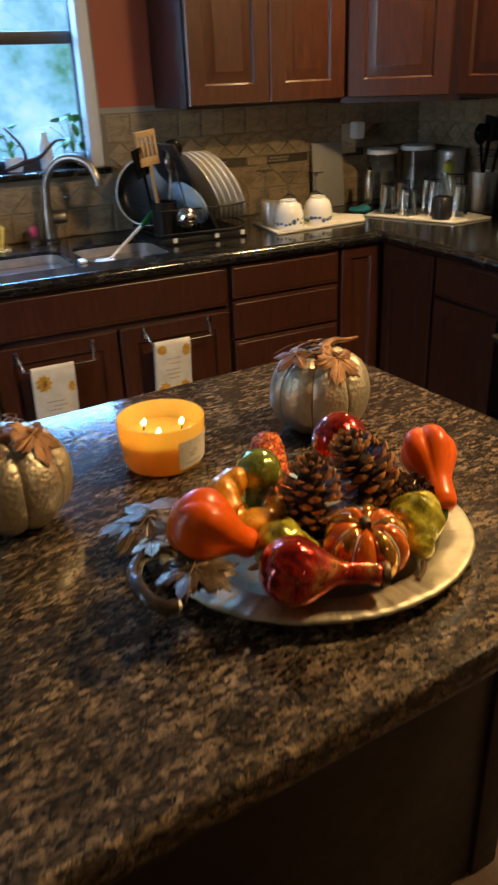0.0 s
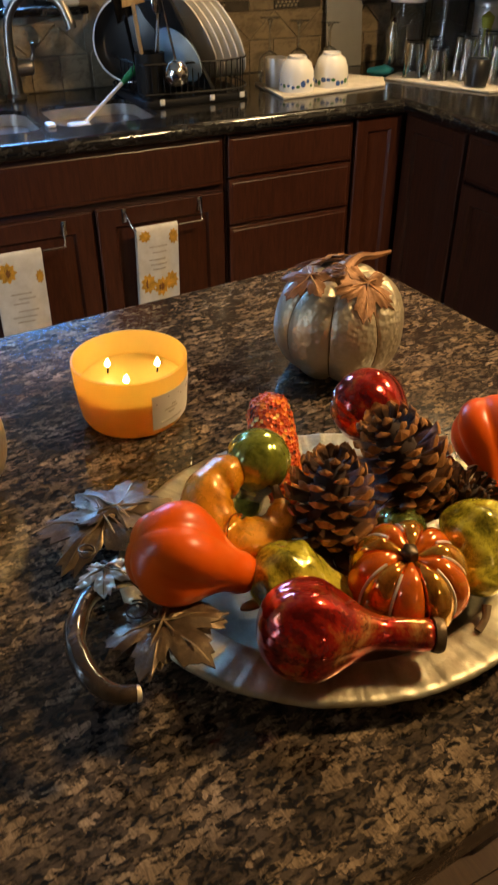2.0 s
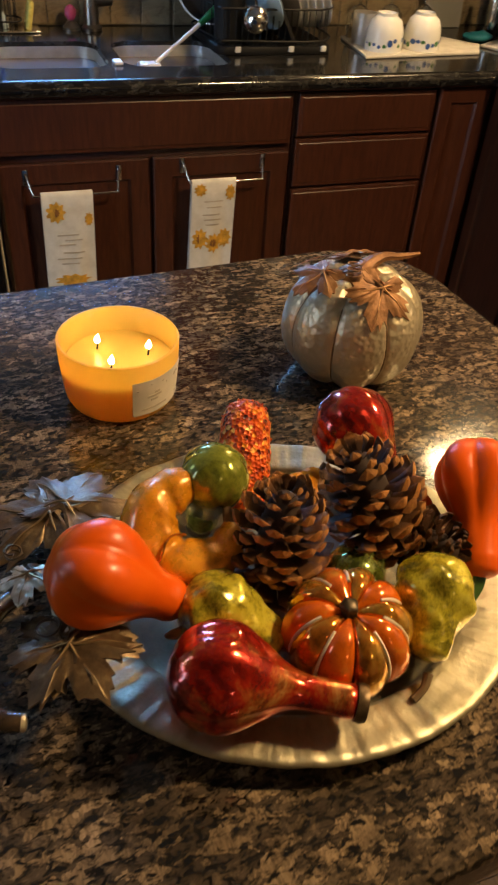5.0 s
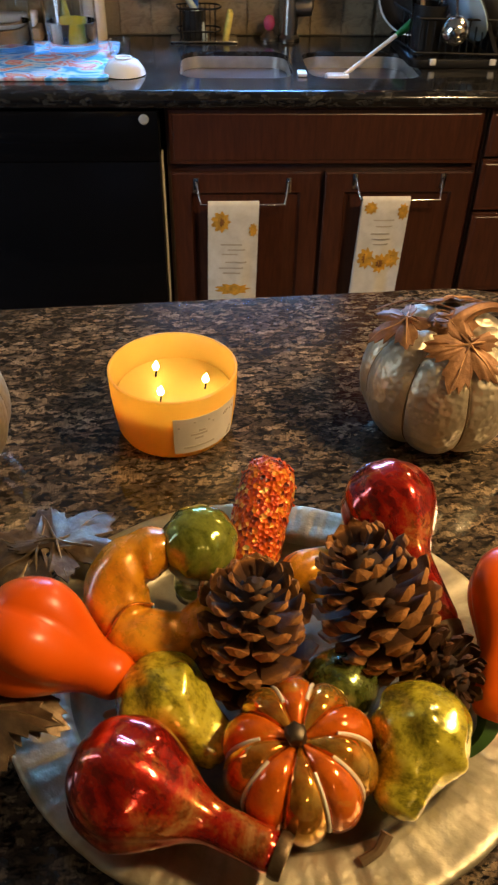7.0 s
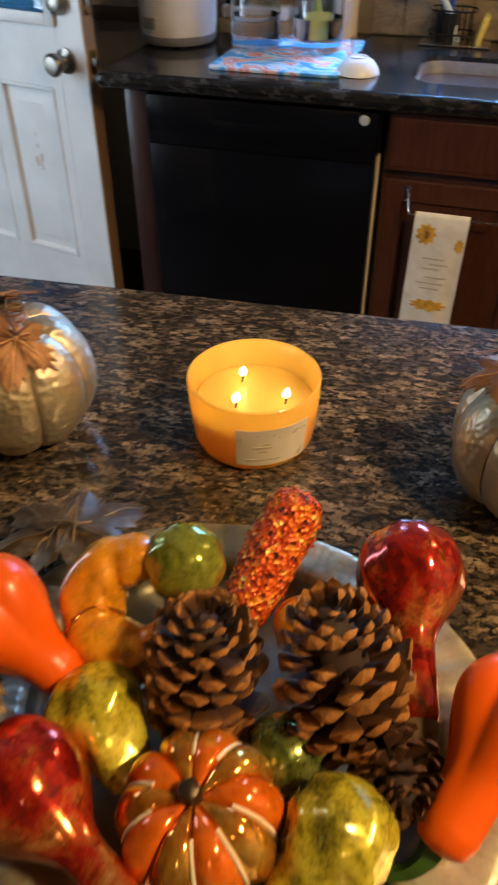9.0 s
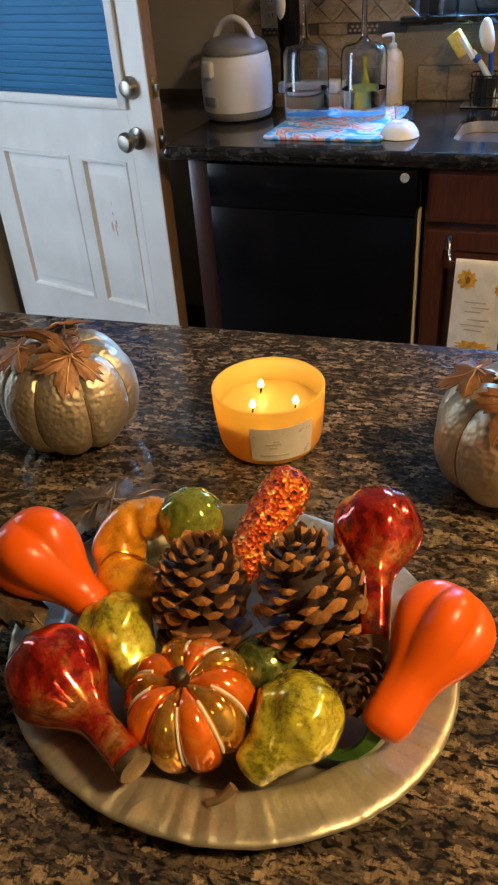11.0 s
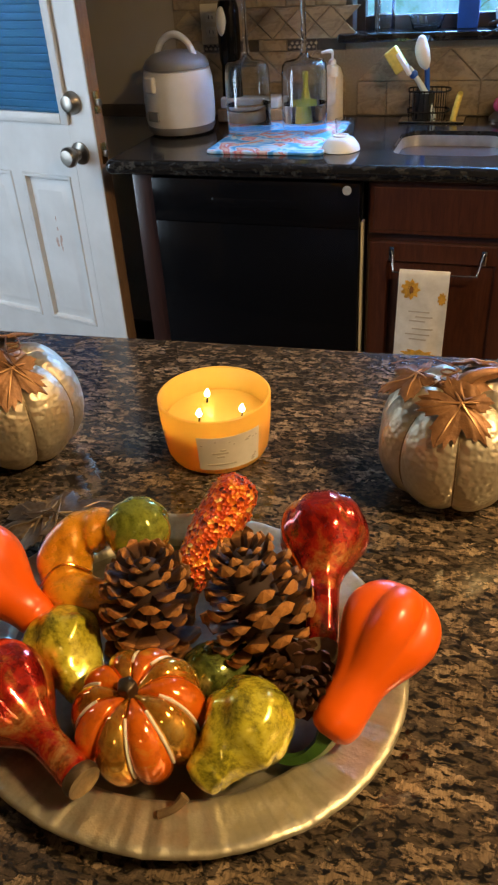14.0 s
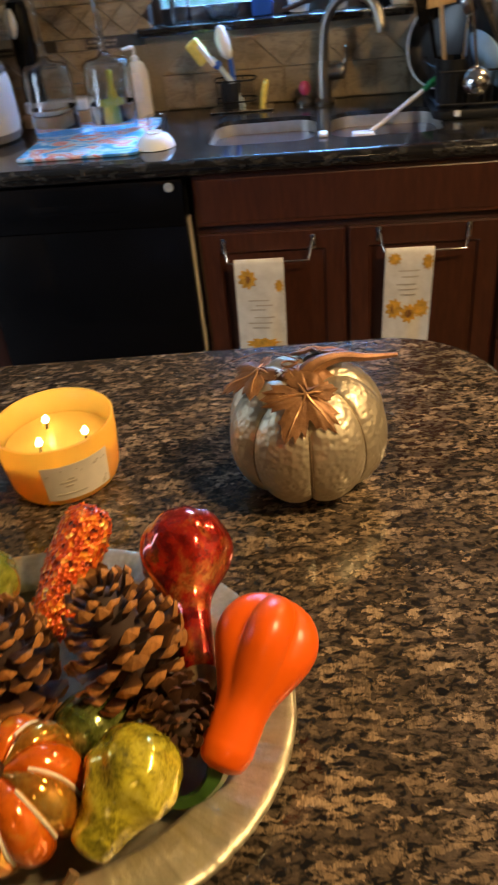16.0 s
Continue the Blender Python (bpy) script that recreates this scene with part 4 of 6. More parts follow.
# horn-like branch handle, leaves and wire on its end of the tray
part("handle", wsweep([(0.232, 0.768, 0.945, 0.005), (0.208, 0.758, 0.960, 0.0070), (0.180, 0.735, 0.973, 0.0080), (0.163, 0.698, 0.979, 0.0082), (0.163, 0.665, 0.979, 0.0078), (0.173, 0.645, 0.977, 0.0068), (0.188, 0.638, 0.976, 0.0058)], n=14, steps=6, bumps=0.12), "horn", tray, "dark polished horn-like branch handle")
part("handle_cap", wsweep([(0.1868, 0.6382, 0.9762, 0.0060), (0.1895, 0.6376, 0.9758, 0.0054), (0.1905, 0.6375, 0.9757, 0.0020)], n=12, steps=2), "champagne", tray)
part("branch", wsweep([(0.215, 0.790, 0.945, 0.003), (0.206, 0.765, 0.975, 0.0035), (0.222, 0.735, 0.975, 0.003), (0.228, 0.700, 0.975, 0.0025), (0.225, 0.668, 0.980, 0.002)], n=8, steps=4), "old_iron", tray)
coil = [(0.196 + 0.006 * math.cos(a), 0.776 + 0.006 * math.sin(a), 0.980 + 0.0008 * a, 0.0009) for a in np.linspace(0, 11, 26)]
part("wire_coil", wsweep(coil, n=5, steps=2), "old_iron", tray)
coil = [(0.212 + 0.008 * math.cos(a), 0.705 + 0.008 * math.sin(a), 0.976 + 0.0006 * a, 0.0009) for a in np.linspace(0, 8, 20)]
part("wire_coil", wsweep(coil, n=5, steps=2), "old_iron", tray)


def put_leaf(parent, inv, centre, tip, size, material, seed, name="leaf", face=(0, 0, 1), vein="bronze_vein", bend=0.16):
    """A leaf whose stalk is at centre and whose middle lobe points to tip (world places)."""
    y = (Vector(tip) - Vector(centre)).normalized()
    z = Vector(face)
    x = y.cross(z).normalized()
    z = x.cross(y)
    w = Matrix((x, y, z)).transposed().to_4x4()
    w.translation = Vector(centre)
    o = part(name, leaf_mesh(size, seed=seed, bend=bend), material, parent, at=inv @ w, smooth=50)
    part("vein", leaf_veins(size, bend), vein, o, smooth=60)
    return o


put_leaf(tray, INV, (0.236, 0.838, 0.954), (0.165, 0.878, 0.946), 0.070, "bronze", 1, face=(0.1, -0.1, 1))
put_leaf(tray, INV, (0.238, 0.842, 0.956), (0.285, 0.905, 0.952), 0.066, "bronze", 2, face=(-0.1, -0.1, 1))
put_leaf(tray, INV, (0.205, 0.760, 0.978), (0.190, 0.720, 0.985), 0.030, "champagne", 3, face=(-0.2, -0.2, 1))
put_leaf(tray, INV, (0.222, 0.690, 0.978), (0.240, 0.640, 0.986), 0.052, "bronze", 4, face=(0.1, -0.25, 1))
put_leaf(tray, INV, (0.222, 0.694, 0.976), (0.203, 0.655, 0.980), 0.046, "bronze", 5, face=(-0.1, -0.25, 1))
put_leaf(tray, INV, (0.226, 0.700, 0.976), (0.285, 0.680, 0.962), 0.050, "bronze", 6, face=(0, -0.1, 1))
put_leaf(tray, INV, (0.222, 0.700, 0.974), (0.185, 0.690, 0.968), 0.040, "bronze", 7, face=(0, 0, 1))


# ---------------------------------------------------------------- gourds
def gourd(name, label, p_bulb, p_end, r_bulb, r_end, material, back=1.0, waist=0.5, rib=0, amp=0.0, bumps=0.03, n=60, curve=(0, 0, 0), category="gourd", tail=1.0, spread=1.7):
    """A bottle-shaped gourd: bulb centre, neck end (world places), radii."""
    b, e = Vector(p_bulb), Vector(p_end)
    ax = (e - b).normalized()
    L_ = (e - b).length
    cv = Vector(curve)
    g = thing(name, *b, label, category, "decorative gourds")
    pts = []
    for k in range(0, 8):
        a = radians(-90 + 90 * k / 7)
        pts.append((ax * (r_bulb * back * math.sin(a)), r_bulb * max(0.03, math.cos(a) ** 0.9)))
    for k in range(1, 13):
        s = k / 12
        d_ = s * L_
        f_ = 0.5 * (1 + math.cos(math.pi * min(1.0, d_ / (spread * r_bulb))))
        neck = r_end * (1 + 0.25 * (1 - s) * (1 - waist))
        pts.append((ax * d_ + cv * s * s, neck + (r_bulb - neck) * f_))
    for q, r in ((0.5 * tail, r_end * 0.8), (0.72 * tail, r_end * 0.35)):
        pts.append((ax * (L_ + q * r_end) + cv, r))

    def shape(s, a):
        return 1 - (1.9 * amp * (1 - abs(math.sin(rib * a / 2))) * max(0.0, min(1.0, 1.7 - 2.0 * s)) if rib else 0)
    part("body", sweep([(*p, r) for p, r in pts], n, 4, bumps=bumps, shape=shape), material, g, smooth=70)
    return g, ax


g, ax = gourd("gourd", "glossy red-orange bottle gourd resting on the tray rim", (0.249, 0.724, 1.004), (0.301, 0.715, 0.968), 0.0408, 0.0170, "orange_lacquer", 0.80, 0.6, 5, 0.10, 0.01, spread=1.45)
part("scar", ball(0.010, (0.058, -0.024, -0.060), (1.4, 0.5, 0.35)), "scar_paint", g)
g, ax = gourd("gourd", "glossy red-orange bottle gourd with a curled green stem", (0.584, 0.754, 0.994), (0.558, 0.690, 0.958), 0.0372, 0.0180, "orange_lacquer", 0.85, 0.3, 5, 0.12, 0.01, spread=1.45)
o_ = Vector((0.584, 0.754, 0.994))
part("stem", sweep([(*(Vector(p) - o_), r) for p, r in (((0.553, 0.684, 0.950), 0.0080), ((0.549, 0.677, 0.944), 0.0062), ((0.540, 0.671, 0.936), 0.0046), ((0.527, 0.669, 0.930), 0.0040), ((0.513, 0.673, 0.929), 0.0036), ((0.507, 0.683, 0.931), 0.0030), ((0.512, 0.691, 0.933), 0.0022))], 10, 4, 5, 0.12), "green_stem", g, "curled dark green stem")
g, ax = gourd("gourd", "shiny crackled red glass gourd lying on the tray", (0.318, 0.640, 0.969), (0.398, 0.601, 0.962), 0.0390, 0.0122, "red_foil", 0.95, 0.9, 7, 0.04, 0.03, spread=1.55)
part("neck_end", lathe([(0.0128, 0.0), (0.0135, 0.004), (0.0125, 0.0075), (0.004, 0.006)], 20), "bronze", g, "dull metallic end", at=Matrix.Translation(Vector((0.398, 0.601, 0.962)) - Vector((0.318, 0.640, 0.969)) + ax * 0.004) @ ax.to_track_quat("Z", "Y").to_matrix().to_4x4())
g, ax = gourd("gourd", "shiny crackled red glass gourd with its neck down", (0.511, 0.848, 0.989), (0.532, 0.752, 0.968), 0.0390, 0.0135, "red_foil", 0.97, 0.75, 9, 0.035, 0.02, spread=1.45)
part("neck_end", lathe([(0.0135, 0.0), (0.0125, 0.008), (0.008, 0.014), (0.005, 0.020)], 16), "dry_stem", g, at=Matrix.Translation(Vector((0.532, 0.752, 0.968)) - Vector((0.511, 0.848, 0.989)) + ax * 0.006) @ ax.to_track_quat("Z", "Y").to_matrix().to_4x4())
g, ax = gourd("gourd", "olive green foiled pear gourd", (0.501, 0.668, 0.964), (0.481, 0.634, 0.950), 0.0325, 0.0170, "olive_foil", 0.95, 0.5, 0, 0, 0.16, spread=1.25)
part("stem", sweep([(-0.030, -0.053, -0.020, 0.004), (-0.036, -0.060, -0.026, 0.003), (-0.046, -0.064, -0.031, 0.0032)], 8, 3), "dry_stem", g)
g, ax = gourd("gourd", "olive green foiled pear gourd", (0.334, 0.700, 0.962), (0.368, 0.672, 0.950), 0.0305, 0.0150, "olive_foil", 0.95, 0.5, 0, 0, 0.20)
part("stem", sweep([(0.040, -0.033, -0.014, 0.004), (0.046, -0.037, -0.017, 0.003), (0.052, -0.038, -0.018, 0.0028)], 8, 3), "dry_stem", g)
g, ax = gourd("gourd", "round green foiled glass gourd with its neck down", (0.360, 0.798, 1.005), (0.352, 0.806, 0.950), 0.0290, 0.014, "green_ball_foil", 0.95, 0.4, 9, 0.03, 0.03, spread=1.5)
part("neck_end", lathe([(0.0125, 0.0), (0.0115, 0.006), (0.006, 0.010), (0.004, 0.013)], 16), "dry_stem", g, at=Matrix.Translation(Vector((0.352, 0.806, 0.950)) - Vector((0.360, 0.798, 1.005)) + ax * 0.006) @ ax.to_track_quat("Z", "Y").to_matrix().to_4x4())
g, ax = gourd("gourd", "small dark green foiled gourd under the pine cones", (0.455, 0.712, 0.947), (0.478, 0.736, 0.945), 0.0265, 0.014, "dark_green_foil", 0.95, 0.5, 0, 0, 0.06)
part("stem", sweep([(0.028, 0.029, -0.002, 0.004), (0.034, 0.034, 0.0, 0.003), (0.038, 0.040, 0.004, 0.0028)], 8, 3), "dry_stem", g)
g, ax = gourd("gourd", "small golden orange gourd tucked behind the pine cones", (0.442, 0.815, 0.945), (0.470, 0.835, 0.945), 0.022, 0.012, "amber_foil", 0.95, 0.5, 8, 0.05, 0.03)
part("stem", sweep([(0.032, 0.023, 0.0, 0.004), (0.038, 0.027, 0.003, 0.003), (0.043, 0.030, 0.008, 0.0026)], 8, 3), "dry_stem", g)
# curved amber gourd
g = thing("gourd", 0.312, 0.778, 0.975, "curved golden orange glass gourd", "gourd", "decorative gourds")
o_ = Vector((0.312, 0.778, 0.975))
ring_c, ring_n = Vector((0.331, 0.768, 0.984)) - o_, Vector((-0.10, -0.62, 0.78)).normalized()
e1 = Vector((0, 1, 0)).cross(ring_n).normalized()
e2 = ring_n.cross(e1)
crook = []
for deg, rr in ((62, 0.003), (70, 0.0125), (88, 0.0185), (112, 0.0215), (140, 0.0230), (170, 0.0240), (200, 0.0245), (232, 0.0245), (262, 0.0235), (292, 0.0210), (318, 0.0165), (338, 0.0105), (352, 0.0040)):
    q = radians(deg)
    crook.append((*(ring_c + (e1 * math.cos(q) + e2 * math.sin(q)) * 0.0315), rr))
part("body", sweep(crook, 56, 7, bumps=0.05, shape=lambda s, a: 1 - 0.05 * (1 - abs(math.sin(2.5 * a))) - 0.15 * abs(math.cos(11.5 * s + 0.4 * math.sin(a))) ** 10), "amber_foil", g, smooth=70)
for k in (44,):
    mid = spline(crook, 7)
    c0, c1, rr = Vector(mid[k][:3]), Vector(mid[k + 1][:3]), mid[k][3]
    tan = (c1 - c0).normalized()
    side = tan.cross(Vector((0, 0, 1))).normalized()
    up_ = side.cross(tan)
    arc = [(*(c0 + tan * (0.004 * math.sin(3 * q)) + (side * math.cos(q) + up_ * math.sin(q)) * rr * 0.985), 0.0010) for q in np.linspace(-0.3, 3.0, 9)]
    part("painted_band", sweep(arc, 6, 3), "gold_band", g, "thin golden painted band")
tip = ring_c + e1 * 0.0312
part("stem", sweep([(*(tip - e2 * 0.006), 0.0050), (*(tip + e2 * 0.004 + e1 * 0.001), 0.0040), (*(tip + e2 * 0.016 + e1 * 0.004), 0.0030)], 8, 3), "dry_stem", g)
# glitter-coated cob
g = thing("gourd", 0.410, 0.853, 0.975, "knobbly orange glitter-coated gourd", "gourd", "decorative gourds")
bm = sweep([(0.010, 0.047, 0.020, 0.004), (0.009, 0.043, 0.018, 0.0165), (0.006, 0.030, 0.011, 0.0225), (-0.002, 0.005, -0.004, 0.0230), (-0.008, -0.020, -0.018, 0.0210), (-0.014, -0.045, -0.032, 0.0160), (-0.016, -0.056, -0.038, 0.004)], 40, 10)
for v in bm.verts:
    v.co += v.co.normalized() * 0.0022 * noise.noise(v.co * 190)
part("body", bm, "glitter", g, smooth=70)
rnd = random.Random(11)
bm2 = bmesh.new()
vs = [v.co.copy() for v in g.children[0].data.vertices]
for k in range(220):
    p = rnd.choice(vs)
    c0 = Vector((0, p.y * 0.95, p.y * 0.5))
    q = p + (p - Vector((p.y * 0.2, p.y, p.y * 0.55))).normalized() * 0.0006
    bmesh.ops.create_icosphere(bm2, subdivisions=1, radius=rnd.uniform(0.0008, 0.0017), matrix=Matrix.Translation(q))
o = part("glitter_grains", bm2, "glitter", g)
o["kind"] = "stuff"


# striped mini pumpkin
g = thing("mini_pumpkin", 0.421, 0.656, 0.960, "small orange and gold striped foiled glass pumpkin", "pumpkin", "decorative gourds", rx=6, ry=-4)


def pumpkin_profile(r, h, dip, n=18):
    out = []
    for k in range(n + 1):
        a = radians(-90 + 180 * k / n)
        rr = r * math.cos(a) ** 0.62 if abs(a) < 1.57 else 0.0
        z = h * math.sin(a)
        fall = max(0.0, 1 - rr / (0.55 * r))
        z -= math.copysign(dip * fall ** 1.4, z)
        out.append((rr, z))
    return out


def pumpkin(r, h, dip, ribs, depth, n=144, wob=0.0):
    bm = bmesh.new()
    loops = []
    for rr, z in pumpkin_profile(r, h, dip):
        lp = []
        for k in range(n):
            a = 2 * math.pi * k / n
            c_ = abs(math.sin(ribs * a / 2)) ** 0.55
            q = max(rr, 0.0005) * (1 - depth * (1 - c_))
            p = Vector((q * math.cos(a), q * math.sin(a), z * (1 - 0.10 * (1 - c_))))
            if wob:
                p += p.normalized() * wob * noise.noise(p * 28)
            lp.append(p)
        loops.append(lp)
    return rings(bm, loops)


def wedge(r, h, dip, a0, a1, depth, n=13):
    """One lobe of a ribbed pumpkin between two creases."""
    bm = bmesh.new()
    loops = []
    for rr, z in pumpkin_profile(r, h, dip):
        lp = []
        for k in range(n):
            s = k / (n - 1)
            a = radians(a0 + (a1 - a0) * s)
            c_ = abs(math.sin(math.pi * s)) ** 0.55
            q = max(rr, 0.0005) * (1 - depth * (1 - c_))
            p = Vector((q * math.cos(a), q * math.sin(a), z * (1 - 0.10 * (1 - c_))))
            lp.append(p + p.normalized() * 0.0006 * noise.noise(p * 40))
        lp.append(Vector((0, 0, z * 0.8)))
        loops.append(lp)
    return rings(bm, loops)


for k in range(10):
    part("segment", wedge(0.050, 0.036, 0.010, 36 * k, 36 * k + 36, 0.14), "gold_band" if k in (1, 3, 5, 7, 9) else "orange_foil", g, "mottled gold segment" if k in (1, 3, 5, 7, 9) else "", smooth=60)
    if k % 3 != 1:
        part("white_stripe", sweep([(0.045 * rr / 0.050 * math.cos(radians(36 * k)), 0.045 * rr / 0.050 * math.sin(radians(36 * k)), z * 0.92 + 0.0006, 0.0012) for rr, z in pumpkin_profile(0.050, 0.036, 0.010)[8:17]], 6, 2), "white_stripe", g)
part("stem", sweep([(0, 0, 0.020, 0.007), (-0.001, 0.0005, 0.028, 0.0062), (-0.002, 0.001, 0.035, 0.0066), (-0.002, 0.001, 0.0375, 0.004)], 12, 3, 5, 0.12), "old_iron", g, "short dark stem")


# ---------------------------------------------------------------- pine cones
def scale_mesh(w, l, rnd):
    """A woody scale: thin blade from the origin, ending in a thick, keeled, pointed tip towards +x."""
    bm = bmesh.new()
    loops = []
    j = rnd.uniform(-0.06, 0.06)
    for s, ww, up_t, dn_t, z in ((0.0, 0.30, 0.05, 0.05, 0.0), (0.50, 0.62, 0.05, 0.05, 0.02), (0.80, 0.98, 0.07, 0.10, 0.05), (0.90, 1.0, 0.12, 0.20, 0.08), (0.985, 0.62, 0.13, 0.16, 0.13 + j), (1.03, 0.16, 0.05, 0.04, 0.19 + j)):
        x, hw_ = s * l, ww * w / 2
        zz = z * l
        loops.append([Vector((x - 0.05 * l * (s > 0.7), -hw_, zz)), Vector((x, -hw_ * 0.45, zz - dn_t * w)), Vector((x, hw_ * 0.45, zz - dn_t * w)), Vector((x - 0.05 * l * (s > 0.7), hw_, zz)), Vector((x, hw_ * 0.30, zz + up_t * w)), Vector((x, -hw_ * 0.30, zz + up_t * w))])
    rings(bm, loops)
    return mesh_of("scale", bm, "pine", 30)


def pine_cone(x, y, z, axis, r, h, count, label, seed, wide=1.0, lean=(-16, 48)):
    """A barrel-shaped open cone centred at (x, y, z); axis: the way its tip points."""
    rnd = random.Random(seed)
    q = Vector(axis).to_track_quat("Z", "Y").to_matrix().to_4x4()
    c = thing("pine_cone", x, y, z, label, "pine cone", "pine cones")
    c.matrix_basis = Matrix.Translation((x, y, z)) @ q
    part("core", lathe([(0.003, -h / 2), (r * 0.40, -h * 0.42), (r * 0.46, -h * 0.15), (r * 0.42, h * 0.20), (r * 0.26, h * 0.40), (0.003, h * 0.46)], 14), "pine_core", c)
    meshes = [scale_mesh(r * wv * wide, r * lv, rnd) for wv, lv in ((0.50, 0.74), (0.45, 0.80), (0.42, 0.70), (0.47, 0.77))]
    for k in range(count):
        s = (k + 0.5) / count
        a = k * 2.39996 + rnd.uniform(-0.06, 0.06)
        zz = -h * 0.46 + h * 0.90 * s
        girth = r * (0.80 + 0.20 * math.sin(math.pi * min(1.0, s / 0.8))) if s < 0.8 else r * (0.80 - 1.6 * (s - 0.8))
        tilt = lean[0] + (lean[1] - lean[0]) * s ** 1.5 + rnd.uniform(-11, 11)
        base = girth * 0.28
        sc = (girth / r) * rnd.uniform(0.92, 1.10)
        o = new("scale", rnd.choice(meshes))
        o.parent = c
        o.matrix_basis = pose(base * math.cos(a), base * math.sin(a), zz, 0, 0, math.degrees(a)) @ pose(0, 0, 0, rnd.uniform(-9, 9), -tilt, rnd.uniform(-6, 6)) @ Matrix.Diagonal((sc, sc, sc, 1))
    return c


pine_cone(0.395, 0.736, 0.986, (0.05, 0.06, 1.0), 0.0395, 0.100, 100, "open brown pine cone standing on the tray", 1)
pine_cone(0.482, 0.752, 0.992, (-0.34, 0.26, 0.90), 0.0415, 0.104, 104, "open brown pine cone leaning on the gourds", 2)
pine_cone(0.524, 0.712, 0.966, (0.30, -0.80, 0.42), 0.0275, 0.054, 84, "small brown pine cone lying on its side", 3, 0.9, (-20, 62))


# ---------------------------------------------------------------- silver pumpkins
def silver_pumpkin(x, y, turn, label, stem_turn=0.0):
    g = thing("pumpkin", x, y, TOP + 0.063, label, "pumpkin", "metallic pumpkins", rz=turn)
    part("body", pumpkin(0.0825, 0.0665, 0.013, 8, 0.075, 240, 0.0012), "champagne", g, smooth=70)
    for k in range(8):
        part("groove", sweep([(0.0768 * rr / 0.0835 * math.cos(radians(45 * k)), 0.0768 * rr / 0.0835 * math.sin(radians(45 * k)), z * 0.90, 0.0011) for s, (rr, z) in enumerate(pumpkin_profile(0.0835, 0.0655, 0.016)[3:15])], 6, 2), "groove", g)
    inv = g.matrix_basis.inverted()
    w = g.matrix_basis

    def W(lx, ly, lz):
        return w @ Vector((lx, ly, lz))
    z0_ = 0.060
    st = Matrix.Rotation(radians(stem_turn), 3, "Z")

    def turned(pts):
        return [(*(st @ Vector(p[:3])), p[3]) for p in pts]
    part("stem", sweep(turned([(0.0, 0.0, 0.045, 0.016), (0.004, 0.002, 0.062, 0.012), (0.016, 0.006, 0.071, 0.0080), (0.036, 0.012, 0.073, 0.0058), (0.062, 0.018, 0.067, 0.0044), (0.094, 0.024, 0.064, 0.0022)]), 14, 5, 6, 0.14, 0.05), "copper", g, "twisted copper-coloured stem")
    part("cap", lathe([(0.030, 0.045), (0.026, 0.058), (0.018, 0.067), (0.008, 0.069)], 24, rib=6, amp=0.16), "copper", g)
    coil = [(-0.014 + 0.008 * math.cos(a), -0.010 + 0.008 * math.sin(a), 0.064 + 0.0011 * a, 0.0010) for a in np.linspace(0, 19, 44)]
    coil += [(-0.03, 0.01, 0.084, 0.0009), (-0.05, 0.02, 0.078, 0.0008), (-0.072, 0.022, 0.070, 0.0006)]
    part("tendril", sweep(turned(coil), 5, 2), "copper", g)
    for cen, tip, size, seed, face in (((0.002, -0.044, 0.072), (-0.026, -0.086, 0.034), 0.050, 21, (-0.04, 0.95, 1)), ((-0.040, 0.004, 0.070), (-0.084, -0.004, 0.056), 0.043, 22, (0.42, 0.1, 1)), ((0.010, 0.034, 0.070), (0.030, 0.080, 0.048), 0.046, 23, (0, -0.5, 1))):
        nf = w.to_3x3() @ Vector((-face[0], -face[1], face[2]))
        put_leaf(g, inv, W(*cen), W(*tip), size, "copper", seed, face=nf, vein="copper_vein", bend=0.12)
    return g


silver_pumpkin(0.605, 1.052, 4, "champagne silver metal pumpkin with copper leaves on the island")
silver_pumpkin(0.095, 1.005, 50, "champagne silver metal pumpkin with copper leaves beside the tray", 113)


# ---------------------------------------------------------------- things on the worktop
def cup_shape(r0, r1, h, wall=0.003, foot=True, n=32):
    """An open vessel standing upright: base radius r0, mouth radius r1."""
    return lathe([(r0 * 0.7, 0.0), (r0, 0.002), (r0 + (r1 - r0) * 0.5, h * 0.45), (r1, h), (r1 - wall, h), (r0 + (r1 - r0) * 0.5 - wall, h * 0.45), (r0 - wall, 0.006), (0.002, 0.006)], n)


# rice cooker
c = thing("rice_cooker", -0.398, 2.735, TOP, "white rice cooker with a grey lid and carrying handle", "rice cooker", rz=-26)
c.scale = (0.94, 0.94, 0.94)
part("body", lathe([(0.085, 0.028), (0.112, 0.030), (0.116, 0.05), (0.117, 0.10), (0.114, 0.165), (0.108, 0.192), (0.10, 0.197)], 48), "white_plastic", c)
part("base_ring", lathe([(0.09, 0.004), (0.106, 0.006), (0.114, 0.02), (0.1145, 0.0295), (0.08, 0.0295)], 48), "grey_plastic", c)
part("lid", lathe([(0.106, 0.1975), (0.107, 0.205), (0.098, 0.222), (0.075, 0.238), (0.04, 0.246), (0.01, 0.248)], 48), "grey_plastic", c, "smoky grey domed lid")
part("handle", sweep([(-0.066, -0.02, 0.20, 0.010), (-0.066, -0.02, 0.235, 0.010), (-0.045, -0.01, 0.275, 0.010), (0, 0, 0.292, 0.011), (0.045, 0.01, 0.275, 0.010), (0.066, 0.02, 0.235, 0.010), (0.066, 0.02, 0.20, 0.010)], 12, 4), "white_plastic", c)
part("latch", box(-0.022, 0.022, -0.128, -0.108, 0.135, 0.185, 0.008, 3), "white_plastic", c)
